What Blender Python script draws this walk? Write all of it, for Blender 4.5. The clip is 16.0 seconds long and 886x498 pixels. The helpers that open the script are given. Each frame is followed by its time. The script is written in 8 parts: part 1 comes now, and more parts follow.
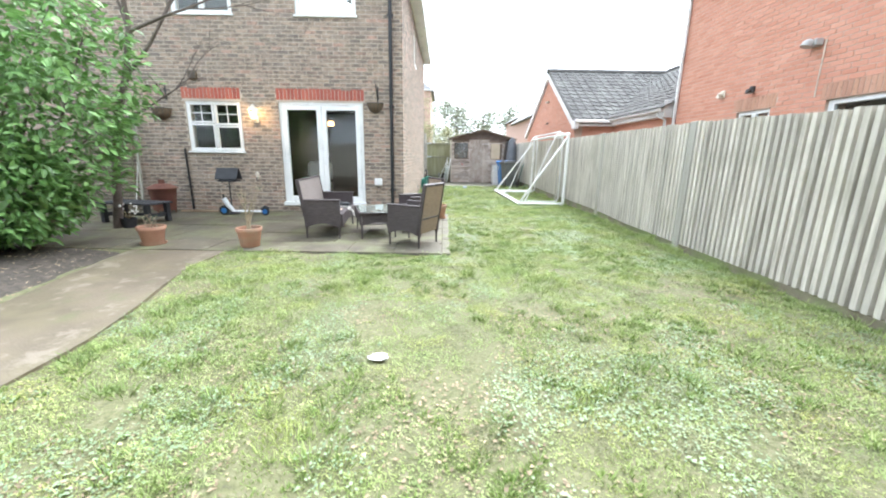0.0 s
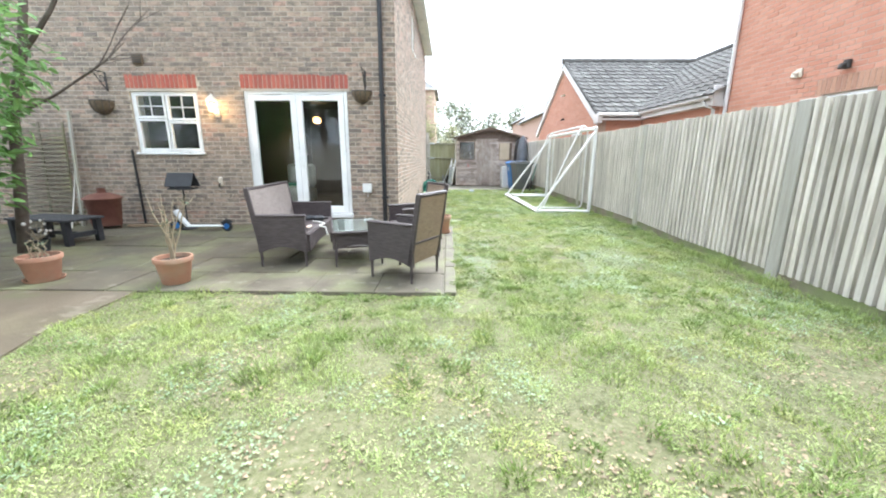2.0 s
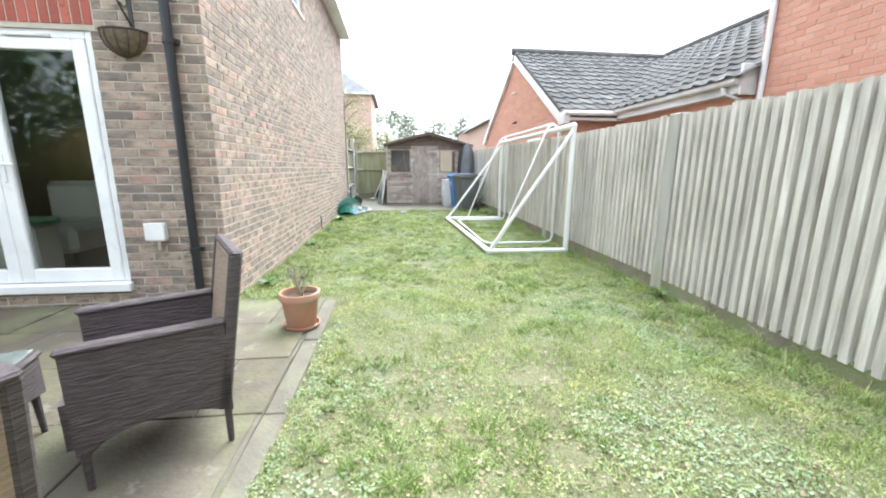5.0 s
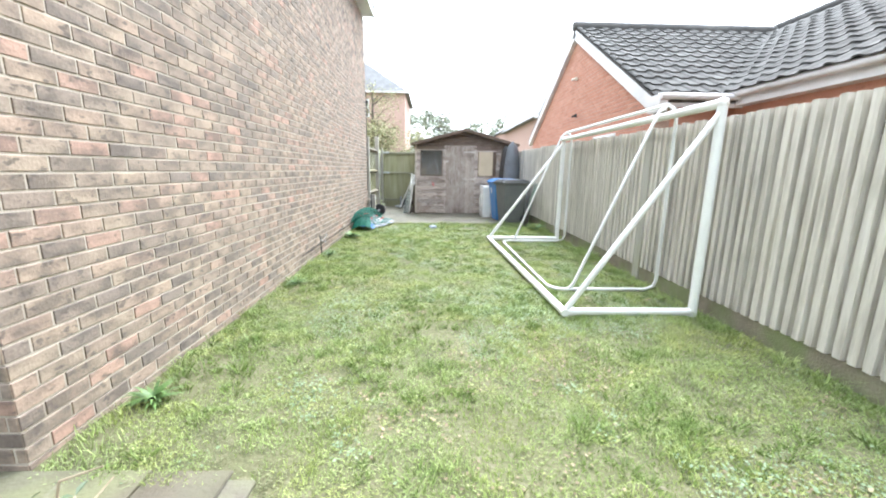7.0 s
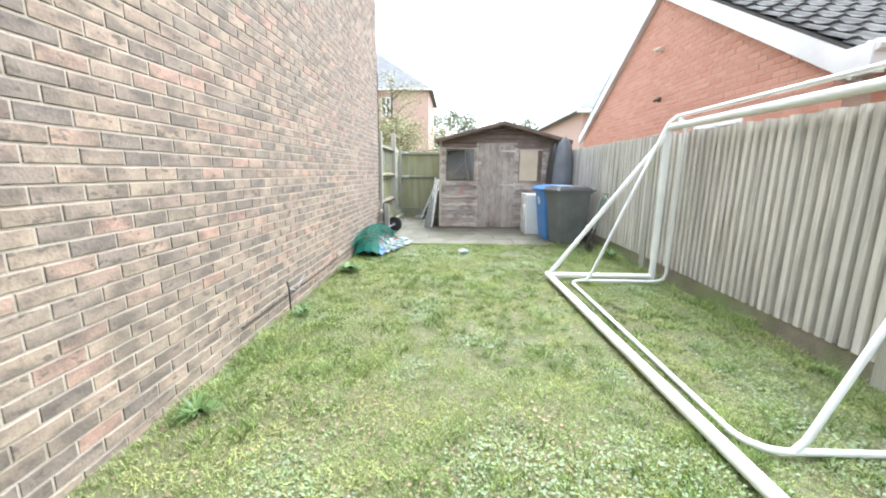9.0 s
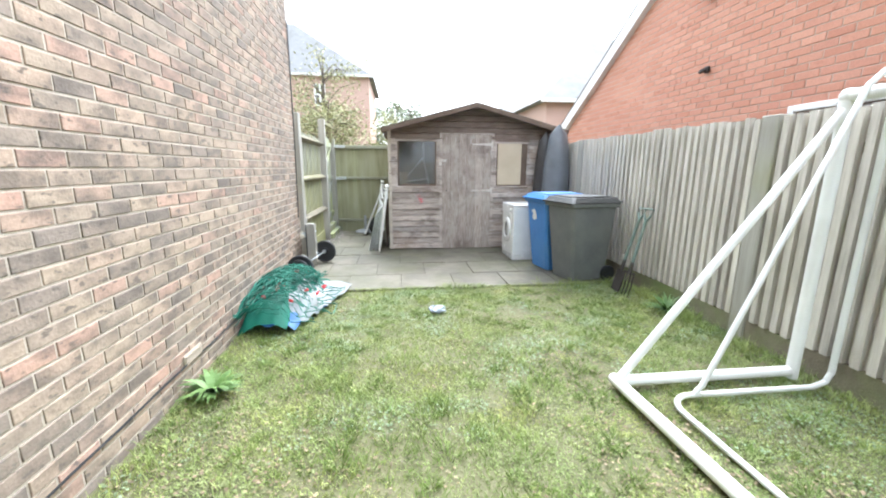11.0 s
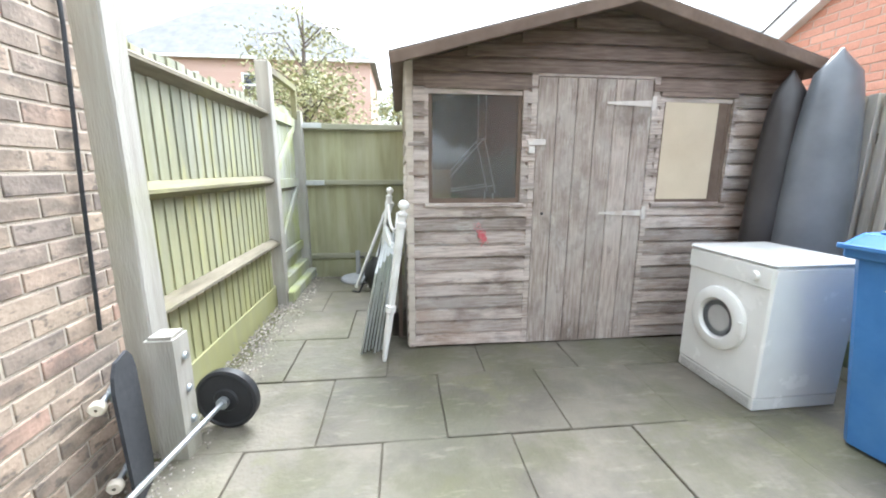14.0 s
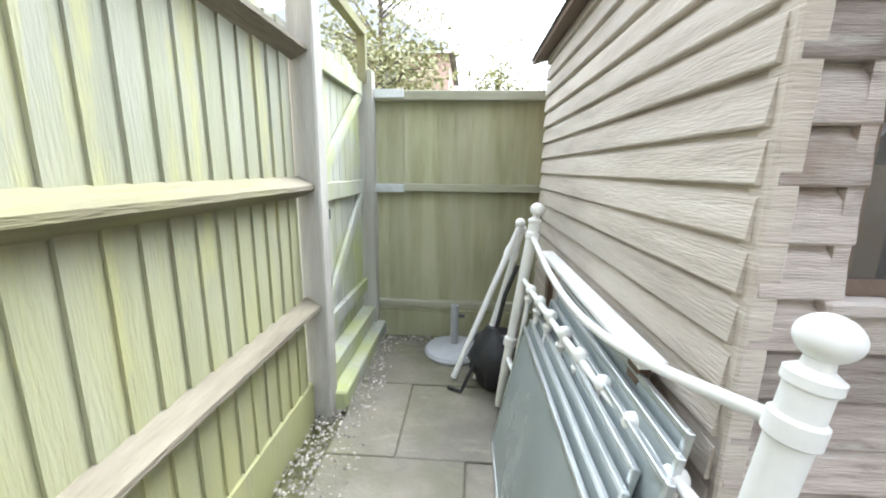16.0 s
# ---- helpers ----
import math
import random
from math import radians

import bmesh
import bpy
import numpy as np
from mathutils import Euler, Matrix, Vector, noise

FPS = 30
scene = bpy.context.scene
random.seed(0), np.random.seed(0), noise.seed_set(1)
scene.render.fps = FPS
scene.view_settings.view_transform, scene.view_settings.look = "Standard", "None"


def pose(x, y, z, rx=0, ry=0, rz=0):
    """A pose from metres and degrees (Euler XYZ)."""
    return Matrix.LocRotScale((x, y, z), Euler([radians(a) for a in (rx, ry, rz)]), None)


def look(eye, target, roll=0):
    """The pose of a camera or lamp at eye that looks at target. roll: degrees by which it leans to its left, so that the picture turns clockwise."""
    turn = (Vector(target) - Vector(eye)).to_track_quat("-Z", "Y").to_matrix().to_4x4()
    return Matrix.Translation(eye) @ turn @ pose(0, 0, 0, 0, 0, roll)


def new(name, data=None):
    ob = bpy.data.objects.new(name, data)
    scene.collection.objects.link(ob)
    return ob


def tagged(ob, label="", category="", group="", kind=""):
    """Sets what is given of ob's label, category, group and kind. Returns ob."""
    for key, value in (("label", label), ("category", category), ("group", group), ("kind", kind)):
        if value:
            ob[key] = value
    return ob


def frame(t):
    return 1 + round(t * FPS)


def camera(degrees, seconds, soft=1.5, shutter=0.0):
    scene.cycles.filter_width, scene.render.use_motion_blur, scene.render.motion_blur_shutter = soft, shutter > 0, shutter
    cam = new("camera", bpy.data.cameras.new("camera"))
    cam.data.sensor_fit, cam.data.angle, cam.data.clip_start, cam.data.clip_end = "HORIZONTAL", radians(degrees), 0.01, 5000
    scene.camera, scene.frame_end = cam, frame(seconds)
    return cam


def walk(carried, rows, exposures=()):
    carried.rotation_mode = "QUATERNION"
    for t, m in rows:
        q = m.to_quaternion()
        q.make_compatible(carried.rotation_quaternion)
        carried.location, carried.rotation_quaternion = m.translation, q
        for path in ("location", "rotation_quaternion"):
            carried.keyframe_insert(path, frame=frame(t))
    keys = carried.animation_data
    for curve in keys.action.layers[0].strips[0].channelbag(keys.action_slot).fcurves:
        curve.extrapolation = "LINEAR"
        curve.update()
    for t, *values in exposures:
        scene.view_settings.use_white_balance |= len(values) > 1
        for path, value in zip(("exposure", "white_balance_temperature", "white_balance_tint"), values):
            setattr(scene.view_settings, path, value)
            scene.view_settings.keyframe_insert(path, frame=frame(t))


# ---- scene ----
cam = camera(97.7, 16.0, 2.0)
METRES, EYE, TILT, LEAN, TURN = 18.2, 1.275, -1.25, 0.0, -0.2
ROWS = [
    (0.0, 0.0, 0.0, 0.0, 0.19, -12.43, -0.87),
    (0.5, 0.0015, 0.0125, -0.0013, 3.07, -12.54, -0.68),
    (1.0, 0.0028, 0.0327, -0.0012, 3.54, -12.52, -0.51),
    (1.5, 0.0017, 0.06, -0.0015, 2.63, -12.41, -0.38),
    (2.0, 0.0013, 0.087, -0.0009, 0.9, -12.15, -0.25),
    (2.5, 0.0064, 0.1188, 0.0002, -1.43, -11.82, -0.1),
    (3.0, 0.0095, 0.1467, 0.0013, -4.0, -11.45, 0.02),
    (3.5, 0.0152, 0.1766, 0.0016, -6.44, -11.15, 0.06),
    (6.0, 0.0442, 0.3258, 0.0065, -6.33, -10.35, -0.36),
    (6.5, 0.0431, 0.3555, 0.0085, -4.02, -10.29, -0.51),
    (7.0, 0.0443, 0.3867, 0.0082, -1.57, -10.26, -0.67),
    (7.5, 0.0427, 0.4195, 0.0086, 0.25, -10.21, -0.74),
    (8.0, 0.0414, 0.4513, 0.0107, 1.4, -10.19, -0.79),
    (8.5, 0.0402, 0.4848, 0.0115, 1.96, -10.08, -0.7),
    (9.0, 0.0373, 0.5142, 0.0127, 1.81, -9.99, -0.59),
    (11.5, 0.0257, 0.6928, 0.0225, -8.2, -10.71, -0.18),
    (12.0, 0.0256, 0.7275, 0.0221, -8.95, -10.69, -0.18),
    (12.5, 0.0218, 0.7652, 0.0217, -8.88, -10.63, -0.16),
    (13.0, 0.0195, 0.8019, 0.0211, -8.29, -10.6, -0.2),
    (13.5, 0.0155, 0.8374, 0.0208, -7.27, -10.48, -0.14),
    (14.0, 0.0149, 0.8717, 0.022, -5.96, -10.33, -0.07),
    (14.5, 0.0134, 0.9019, 0.0221, -4.03, -10.17, -0.17),
    (15.0, 0.0102, 0.9353, 0.0226, -1.39, -10.26, -0.4),
    (15.5, 0.0041, 0.9597, 0.024, 1.44, -10.27, -0.68),
    (16.0, -0.0105, 0.9832, 0.0235, 3.86, -10.44, -0.77),
]
walk(cam, [(t, pose(0, 0, EYE, TILT, LEAN, TURN) @ pose(METRES * x, METRES * y, METRES * z, 90 + pitch, roll, yaw)) for t, x, y, z, yaw, pitch, roll in ROWS],
     [(0.0, 2.16, 5900, 7), (9.0, 2.12, 5900, 7), (12.5, 2.2, 5900, 7), (13.6, 2.22, 5900, 7), (14.5, 2.58, 5900, 7), (15.3, 2.6, 5900, 7), (16.0, 2.35, 5900, 7)])

# ---- world and sun: bright misty overcast day, brighter sky ahead ----
SUN_EL, SUN_AZ = 55.0, 26.0
world = bpy.data.worlds.new("sky")
scene.world = world
world.use_nodes = True
wn = world.node_tree.nodes
wl = world.node_tree.links
sky = wn.new("ShaderNodeTexSky")
sky.sky_type, sky.sun_disc = "NISHITA", False
sky.sun_elevation, sky.sun_rotation = radians(SUN_EL), radians(SUN_AZ)
sky.air_density, sky.dust_density, sky.ozone_density = 1.0, 6.0, 1.0
grey = wn.new("ShaderNodeHueSaturation")
grey.inputs["Saturation"].default_value = 0.12
wl.new(sky.outputs["Color"], grey.inputs["Color"])
cloud = wn.new("ShaderNodeMix")
cloud.data_type = "RGBA"
cloud.inputs["Factor"].default_value = 0.6
cloud.inputs["B"].default_value = (6.6, 6.9, 7.2, 1.0)
wl.new(grey.outputs["Color"], cloud.inputs["A"])
wl.new(cloud.outputs["Result"], wn["Background"].inputs["Color"])
wn["Background"].inputs["Strength"].default_value = 0.148
sun = new("sun", bpy.data.lights.new("sun", "SUN"))
sun.data.energy, sun.data.angle, sun.data.color = 1.7, radians(50), (1.0, 0.97, 0.93)
a, e = radians(SUN_AZ), radians(SUN_EL)
sun.matrix_world = look((0, 0, 30), (-math.sin(a) * math.cos(e), -math.cos(a) * math.cos(e), 30 - math.sin(e)))

# ---- materials ----
RNG = random.Random(7)


def rgb(*c):
    return (c[0], c[1], c[2], 1.0)


def material(name, cols, scale=4.0, rough=0.8, metal=0.0, bump=0.25, bscale=60.0, stretch=(1, 1, 1), rand="", amount=0.35,
             stain=None, stain_scale=1.2, stain_cut=0.55, spec=0.4, coat=0.0, gap=0.0):
    """Noise-mixed colours with grain, large stains and, by piece or by island, a change of brightness."""
    m = bpy.data.materials.new(name)
    m.use_nodes = True
    n, k = m.node_tree.nodes, m.node_tree.links
    b = n["Principled BSDF"]
    b.inputs["Roughness"].default_value, b.inputs["Metallic"].default_value = rough, metal
    b.inputs["Specular IOR Level"].default_value = spec
    b.inputs["Coat Weight"].default_value = coat
    geo = n.new("ShaderNodeNewGeometry")
    mp = n.new("ShaderNodeMapping")
    mp.inputs["Scale"].default_value = stretch
    k.new(geo.outputs["Position"], mp.inputs["Vector"])
    tex = n.new("ShaderNodeTexNoise")
    tex.inputs["Scale"].default_value, tex.inputs["Detail"].default_value, tex.inputs["Roughness"].default_value = scale, 8, 0.62
    k.new(mp.outputs["Vector"], tex.inputs["Vector"])
    ramp = n.new("ShaderNodeValToRGB")
    el = ramp.color_ramp.elements
    el[0].position, el[1].position = 0.3, 0.7
    el[0].color, el[1].color = rgb(*cols[0]), rgb(*cols[-1])
    for i, c in enumerate(cols[1:-1]):
        e2 = el.new(0.3 + 0.4 * (i + 1) / (len(cols) - 1))
        e2.color = rgb(*c)
    k.new(tex.outputs["Fac"], ramp.inputs["Fac"])
    out = ramp.outputs["Color"]
    big = n.new("ShaderNodeTexNoise")
    big.inputs["Scale"].default_value, big.inputs["Detail"].default_value = stain_scale, 5
    k.new(geo.outputs["Position"], big.inputs["Vector"])
    cut = n.new("ShaderNodeMapRange")
    cut.inputs["From Min"].default_value, cut.inputs["From Max"].default_value = stain_cut - 0.1, stain_cut + 0.15
    k.new(big.outputs["Fac"], cut.inputs["Value"])
    mixs = n.new("ShaderNodeMix")
    mixs.data_type = "RGBA"
    k.new(cut.outputs["Result"], mixs.inputs["Factor"])
    k.new(out, mixs.inputs["A"])
    if stain:
        mixs.inputs["B"].default_value = rgb(*stain)
    else:
        dk = n.new("ShaderNodeHueSaturation")
        dk.inputs["Value"].default_value = 0.82
        k.new(out, dk.inputs["Color"])
        k.new(dk.outputs["Color"], mixs.inputs["B"])
    out = mixs.outputs["Result"]
    if rand:
        src = geo.outputs["Random Per Island"] if rand == "island" else n.new("ShaderNodeObjectInfo").outputs["Random"]
        mr = n.new("ShaderNodeMapRange")
        mr.inputs["To Min"].default_value, mr.inputs["To Max"].default_value = 1 - amount, 1 + amount
        k.new(src, mr.inputs["Value"])
        hs = n.new("ShaderNodeHueSaturation")
        k.new(mr.outputs["Result"], hs.inputs["Value"])
        k.new(out, hs.inputs["Color"])
        out = hs.outputs["Color"]
    k.new(out, b.inputs["Base Color"])
    if bump:
        fine = n.new("ShaderNodeTexNoise")
        fine.inputs["Scale"].default_value, fine.inputs["Detail"].default_value = bscale, 6
        k.new(mp.outputs["Vector"], fine.inputs["Vector"])
        bp = n.new("ShaderNodeBump")
        bp.inputs["Strength"].default_value, bp.inputs["Distance"].default_value = bump, 0.01
        k.new(fine.outputs["Fac"], bp.inputs["Height"])
        k.new(bp.outputs["Normal"], b.inputs["Normal"])
        rr = n.new("ShaderNodeMapRange")
        rr.inputs["To Min"].default_value, rr.inputs["To Max"].default_value = max(0.02, rough - 0.12), min(1.0, rough + 0.12)
        k.new(tex.outputs["Fac"], rr.inputs["Value"])
        k.new(rr.outputs["Result"], b.inputs["Roughness"])
    return m


def brick_material(name, ramp_cols, rand, spots, spot_scale=12.0, spot_cut=0.56, smudge=0.0):
    """Every brick takes a colour of its own out of the ramp, with soft grey smudges and dark burnt specks of its own on the face."""
    m = bpy.data.materials.new(name)
    m.use_nodes = True
    n, k = m.node_tree.nodes, m.node_tree.links
    b = n["Principled BSDF"]
    b.inputs["Roughness"].default_value = 0.9
    b.inputs["Specular IOR Level"].default_value = 0.25
    geo = n.new("ShaderNodeNewGeometry")
    src = geo.outputs["Random Per Island"] if rand == "island" else n.new("ShaderNodeObjectInfo").outputs["Random"]
    ramp = n.new("ShaderNodeValToRGB")
    el = ramp.color_ramp.elements
    el[0].position, el[1].position = 0.0, 1.0
    el[0].color, el[1].color = rgb(*ramp_cols[0]), rgb(*ramp_cols[-1])
    for i, c in enumerate(ramp_cols[1:-1]):
        el.new((i + 1) / (len(ramp_cols) - 1)).color = rgb(*c)
    k.new(src, ramp.inputs["Fac"])
    squash, own = n.new("ShaderNodeMapping"), n.new("ShaderNodeVectorMath")
    squash.inputs["Scale"].default_value = (0.8, 0.8, 1.5)
    k.new(geo.outputs["Position"], squash.inputs["Vector"])
    own.operation = "MULTIPLY_ADD"
    own.inputs[1].default_value = (37.0, 53.0, 91.0)
    k.new(src, own.inputs[0])
    k.new(squash.outputs["Vector"], own.inputs[2])
    out = ramp.outputs["Color"]
    for scale, low, high, most in ((spot_scale * 0.55, 0.40, 0.62, smudge), (spot_scale * 1.6, spot_cut + 0.04, spot_cut + 0.12, 0.8)):
        tex, cut, mx = n.new("ShaderNodeTexNoise"), n.new("ShaderNodeMapRange"), n.new("ShaderNodeMix")
        tex.inputs["Scale"].default_value, tex.inputs["Detail"].default_value, tex.inputs["Roughness"].default_value = scale, 4, 0.55
        k.new(own.outputs["Vector"], tex.inputs["Vector"])
        cut.inputs["From Min"].default_value, cut.inputs["From Max"].default_value, cut.inputs["To Max"].default_value = low, high, most
        k.new(tex.outputs["Fac"], cut.inputs["Value"])
        mx.data_type = "RGBA"
        k.new(cut.outputs["Result"], mx.inputs["Factor"])
        k.new(out, mx.inputs["A"])
        mx.inputs["B"].default_value = rgb(*spots)
        out = mx.outputs["Result"]
    fine, mr, hs = n.new("ShaderNodeTexNoise"), n.new("ShaderNodeMapRange"), n.new("ShaderNodeHueSaturation")
    fine.inputs["Scale"].default_value, fine.inputs["Detail"].default_value = 70, 7
    k.new(geo.outputs["Position"], fine.inputs["Vector"])
    mr.inputs["To Min"].default_value, mr.inputs["To Max"].default_value = 0.75, 1.25
    k.new(fine.outputs["Fac"], mr.inputs["Value"])
    k.new(mr.outputs["Result"], hs.inputs["Value"])
    k.new(out, hs.inputs["Color"])
    k.new(hs.outputs["Color"], b.inputs["Base Color"])
    bp = n.new("ShaderNodeBump")
    bp.inputs["Strength"].default_value, bp.inputs["Distance"].default_value = 0.5, 0.006
    k.new(fine.outputs["Fac"], bp.inputs["Height"])
    k.new(bp.outputs["Normal"], b.inputs["Normal"])
    return m


def glass_material(name, tint=(0.9, 0.95, 0.93), rough=0.02):
    m = bpy.data.materials.new(name)
    m.use_nodes = True
    b = m.node_tree.nodes["Principled BSDF"]
    b.inputs["Base Color"].default_value = rgb(*tint)
    b.inputs["Transmission Weight"].default_value = 1.0
    b.inputs["Roughness"].default_value = rough
    b.inputs["IOR"].default_value = 1.45
    return m


def lamp_material(name, col, strength):
    m = bpy.data.materials.new(name)
    m.use_nodes = True
    b = m.node_tree.nodes["Principled BSDF"]
    b.inputs["Base Color"].default_value = rgb(0.9, 0.85, 0.75)
    b.inputs["Emission Color"].default_value = rgb(*col)
    b.inputs["Emission Strength"].default_value = strength
    return m


STOCK = ((0.424, 0.333, 0.261), (0.248, 0.207, 0.179), (0.440, 0.333, 0.259), (0.413, 0.329, 0.254), (0.319, 0.260, 0.214), (0.468, 0.306, 0.243), (0.407, 0.318, 0.250), (0.264, 0.220, 0.191), (0.424, 0.335, 0.259), (0.363, 0.291, 0.233), (0.435, 0.324, 0.254))
M_BRICK = brick_material("stock_brick", STOCK, "island", (0.125, 0.106, 0.094), 12.0, 0.54, 0.72)
M_BRICK_P = brick_material("stock_brick_piece", STOCK, "object", (0.125, 0.106, 0.094), 12.0, 0.54, 0.72)
RED = ((0.53, 0.262, 0.185), (0.48, 0.225, 0.158), (0.57, 0.30, 0.218), (0.51, 0.25, 0.182), (0.55, 0.278, 0.20))
M_RED = brick_material("red_brick", RED, "island", (0.33, 0.13, 0.09), 5, 0.6)
M_SOLDIER = brick_material("soldier_brick", ((0.36, 0.10, 0.075), (0.44, 0.14, 0.10), (0.30, 0.09, 0.07)), "object", (0.2, 0.07, 0.06))
M_MORTAR = material("mortar", ((0.47, 0.415, 0.345), (0.57, 0.51, 0.435)), 12, 0.95, bump=0.5, bscale=120)
M_MORTAR_RED = material("mortar_by_red_brick", ((0.45, 0.33, 0.26), (0.55, 0.42, 0.34)), 12, 0.95, bump=0.5, bscale=120)
M_PVC = material("white_plastic", ((0.78, 0.79, 0.79), (0.84, 0.84, 0.84)), 6, 0.3, bump=0.02, spec=0.5)
M_PVC_OLD = material("grey_white_fascia", ((0.66, 0.64, 0.64), (0.76, 0.74, 0.74)), 5, 0.45, bump=0.05, stain=(0.5, 0.48, 0.46))
M_GLASS = glass_material("window_glass")
# shed pane: grey, partly opaque colour imitates veiling glare over the glass
M_GLARE_GLASS = glass_material("glare_grey_glass")
M_GLARE_GLASS.node_tree.nodes["Principled BSDF"].inputs["Transmission Weight"].default_value = 0.90
M_GLARE_GLASS.node_tree.nodes["Principled BSDF"].inputs["Base Color"].default_value = rgb(0.56, 0.55, 0.53)
# near-black room surfaces: the dimness indoors is put into their colour
M_DARK = material("room_painted_dim", ((0.05, 0.052, 0.048), (0.08, 0.08, 0.072)), 3, 0.9, bump=0.1)
M_PIPE = material("black_plastic", ((0.018, 0.02, 0.024), (0.03, 0.032, 0.036)), 8, 0.35, bump=0.05)
M_FENCE = material("weathered_board", ((0.355, 0.325, 0.285), (0.54, 0.505, 0.45), (0.64, 0.605, 0.55)), 3, 0.9, bump=0.5, bscale=30,
                   stretch=(6, 6, 0.5), rand="object", amount=0.12, stain=(0.36, 0.34, 0.28), stain_scale=1.4, stain_cut=0.64)
M_FENCE_J = material("weathered_board_far", ((0.30, 0.285, 0.25), (0.50, 0.485, 0.44), (0.62, 0.60, 0.55)), 3, 0.9, bump=0.5, bscale=30,
                     stretch=(6, 6, 0.5), rand="island", amount=0.12)
M_GREENB = material("algae_board", ((0.282, 0.282, 0.237), (0.378, 0.387, 0.351), (0.352, 0.370, 0.247)), 2.2, 0.85, bump=0.5, bscale=30,
                    stretch=(4, 4, 0.4), rand="object", amount=0.1, stain=(0.34, 0.37, 0.15), stain_scale=1.6, stain_cut=0.56)
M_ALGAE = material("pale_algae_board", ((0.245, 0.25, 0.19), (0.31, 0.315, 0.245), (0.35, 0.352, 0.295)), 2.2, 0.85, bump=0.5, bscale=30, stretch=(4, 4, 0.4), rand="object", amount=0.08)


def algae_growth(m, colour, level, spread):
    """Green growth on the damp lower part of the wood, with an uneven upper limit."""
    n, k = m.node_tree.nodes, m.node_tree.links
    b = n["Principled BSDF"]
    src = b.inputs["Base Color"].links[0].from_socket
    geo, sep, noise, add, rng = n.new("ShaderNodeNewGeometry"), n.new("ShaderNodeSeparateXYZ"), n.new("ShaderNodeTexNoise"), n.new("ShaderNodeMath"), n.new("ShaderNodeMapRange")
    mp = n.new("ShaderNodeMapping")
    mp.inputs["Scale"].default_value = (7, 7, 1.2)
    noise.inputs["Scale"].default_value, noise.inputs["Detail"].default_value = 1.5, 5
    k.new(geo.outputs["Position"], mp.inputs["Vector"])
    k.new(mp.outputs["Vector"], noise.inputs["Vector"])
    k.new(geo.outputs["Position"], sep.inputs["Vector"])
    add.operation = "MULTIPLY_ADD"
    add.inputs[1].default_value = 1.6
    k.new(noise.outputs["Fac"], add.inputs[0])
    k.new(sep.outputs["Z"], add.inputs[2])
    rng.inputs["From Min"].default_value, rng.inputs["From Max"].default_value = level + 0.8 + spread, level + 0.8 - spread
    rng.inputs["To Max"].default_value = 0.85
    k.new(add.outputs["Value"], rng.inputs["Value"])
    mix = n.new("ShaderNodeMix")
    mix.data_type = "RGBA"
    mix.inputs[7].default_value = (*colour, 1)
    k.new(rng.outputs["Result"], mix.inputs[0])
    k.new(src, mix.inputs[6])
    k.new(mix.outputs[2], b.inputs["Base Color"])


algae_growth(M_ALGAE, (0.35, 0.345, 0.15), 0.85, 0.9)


def stain_layer(m, colour, scale, cut, width, most, stretch=(1, 1, 1)):
    """Blotches of another colour, all over the surface."""
    n, k = m.node_tree.nodes, m.node_tree.links
    b = n["Principled BSDF"]
    src = b.inputs["Base Color"].links[0].from_socket
    geo, mp, noise, rng, mix = n.new("ShaderNodeNewGeometry"), n.new("ShaderNodeMapping"), n.new("ShaderNodeTexNoise"), n.new("ShaderNodeMapRange"), n.new("ShaderNodeMix")
    mp.inputs["Location"].default_value = (3.7, 1.9, 5.3)
    mp.inputs["Scale"].default_value = stretch
    noise.inputs["Scale"].default_value, noise.inputs["Detail"].default_value, noise.inputs["Roughness"].default_value = scale, 7, 0.65
    k.new(geo.outputs["Position"], mp.inputs["Vector"])
    k.new(mp.outputs["Vector"], noise.inputs["Vector"])
    rng.inputs["From Min"].default_value, rng.inputs["From Max"].default_value, rng.inputs["To Max"].default_value = cut, cut + width, most
    k.new(noise.outputs["Fac"], rng.inputs["Value"])
    mix.data_type = "RGBA"
    mix.inputs[7].default_value = (*colour, 1)
    k.new(rng.outputs["Result"], mix.inputs[0])
    k.new(src, mix.inputs[6])
    k.new(mix.outputs[2], b.inputs["Base Color"])


def leaf_light(m, share):
    """Lets light through thin blades."""
    n, k = m.node_tree.nodes, m.node_tree.links
    b = n["Principled BSDF"]
    tr, mx = n.new("ShaderNodeBsdfTranslucent"), n.new("ShaderNodeMixShader")
    k.new(b.inputs["Base Color"].links[0].from_socket, tr.inputs["Color"])
    mx.inputs[0].default_value = share
    k.new(b.outputs[0], mx.inputs[1])
    k.new(tr.outputs[0], mx.inputs[2])
    k.new(mx.outputs[0], n["Material Output"].inputs["Surface"])



M_RAIL = material("fence_rail", ((0.125, 0.108, 0.076), (0.195, 0.172, 0.128), (0.25, 0.225, 0.172)), 3, 0.9, bump=0.6, bscale=25,
                  stretch=(5, 0.6, 5), stain=(0.27, 0.27, 0.11), stain_cut=0.6)
M_POST = material("grey_post", ((0.30, 0.285, 0.25), (0.43, 0.415, 0.38)), 3, 0.9, bump=0.6, bscale=30, stretch=(5, 5, 0.5), stain=(0.32, 0.32, 0.2), stain_cut=0.62)
M_GRAVELB = material("gravel_board", ((0.16, 0.135, 0.095), (0.28, 0.245, 0.19)), 5, 0.95, bump=0.6, stain=(0.20, 0.24, 0.10), stain_scale=2, stain_cut=0.5)
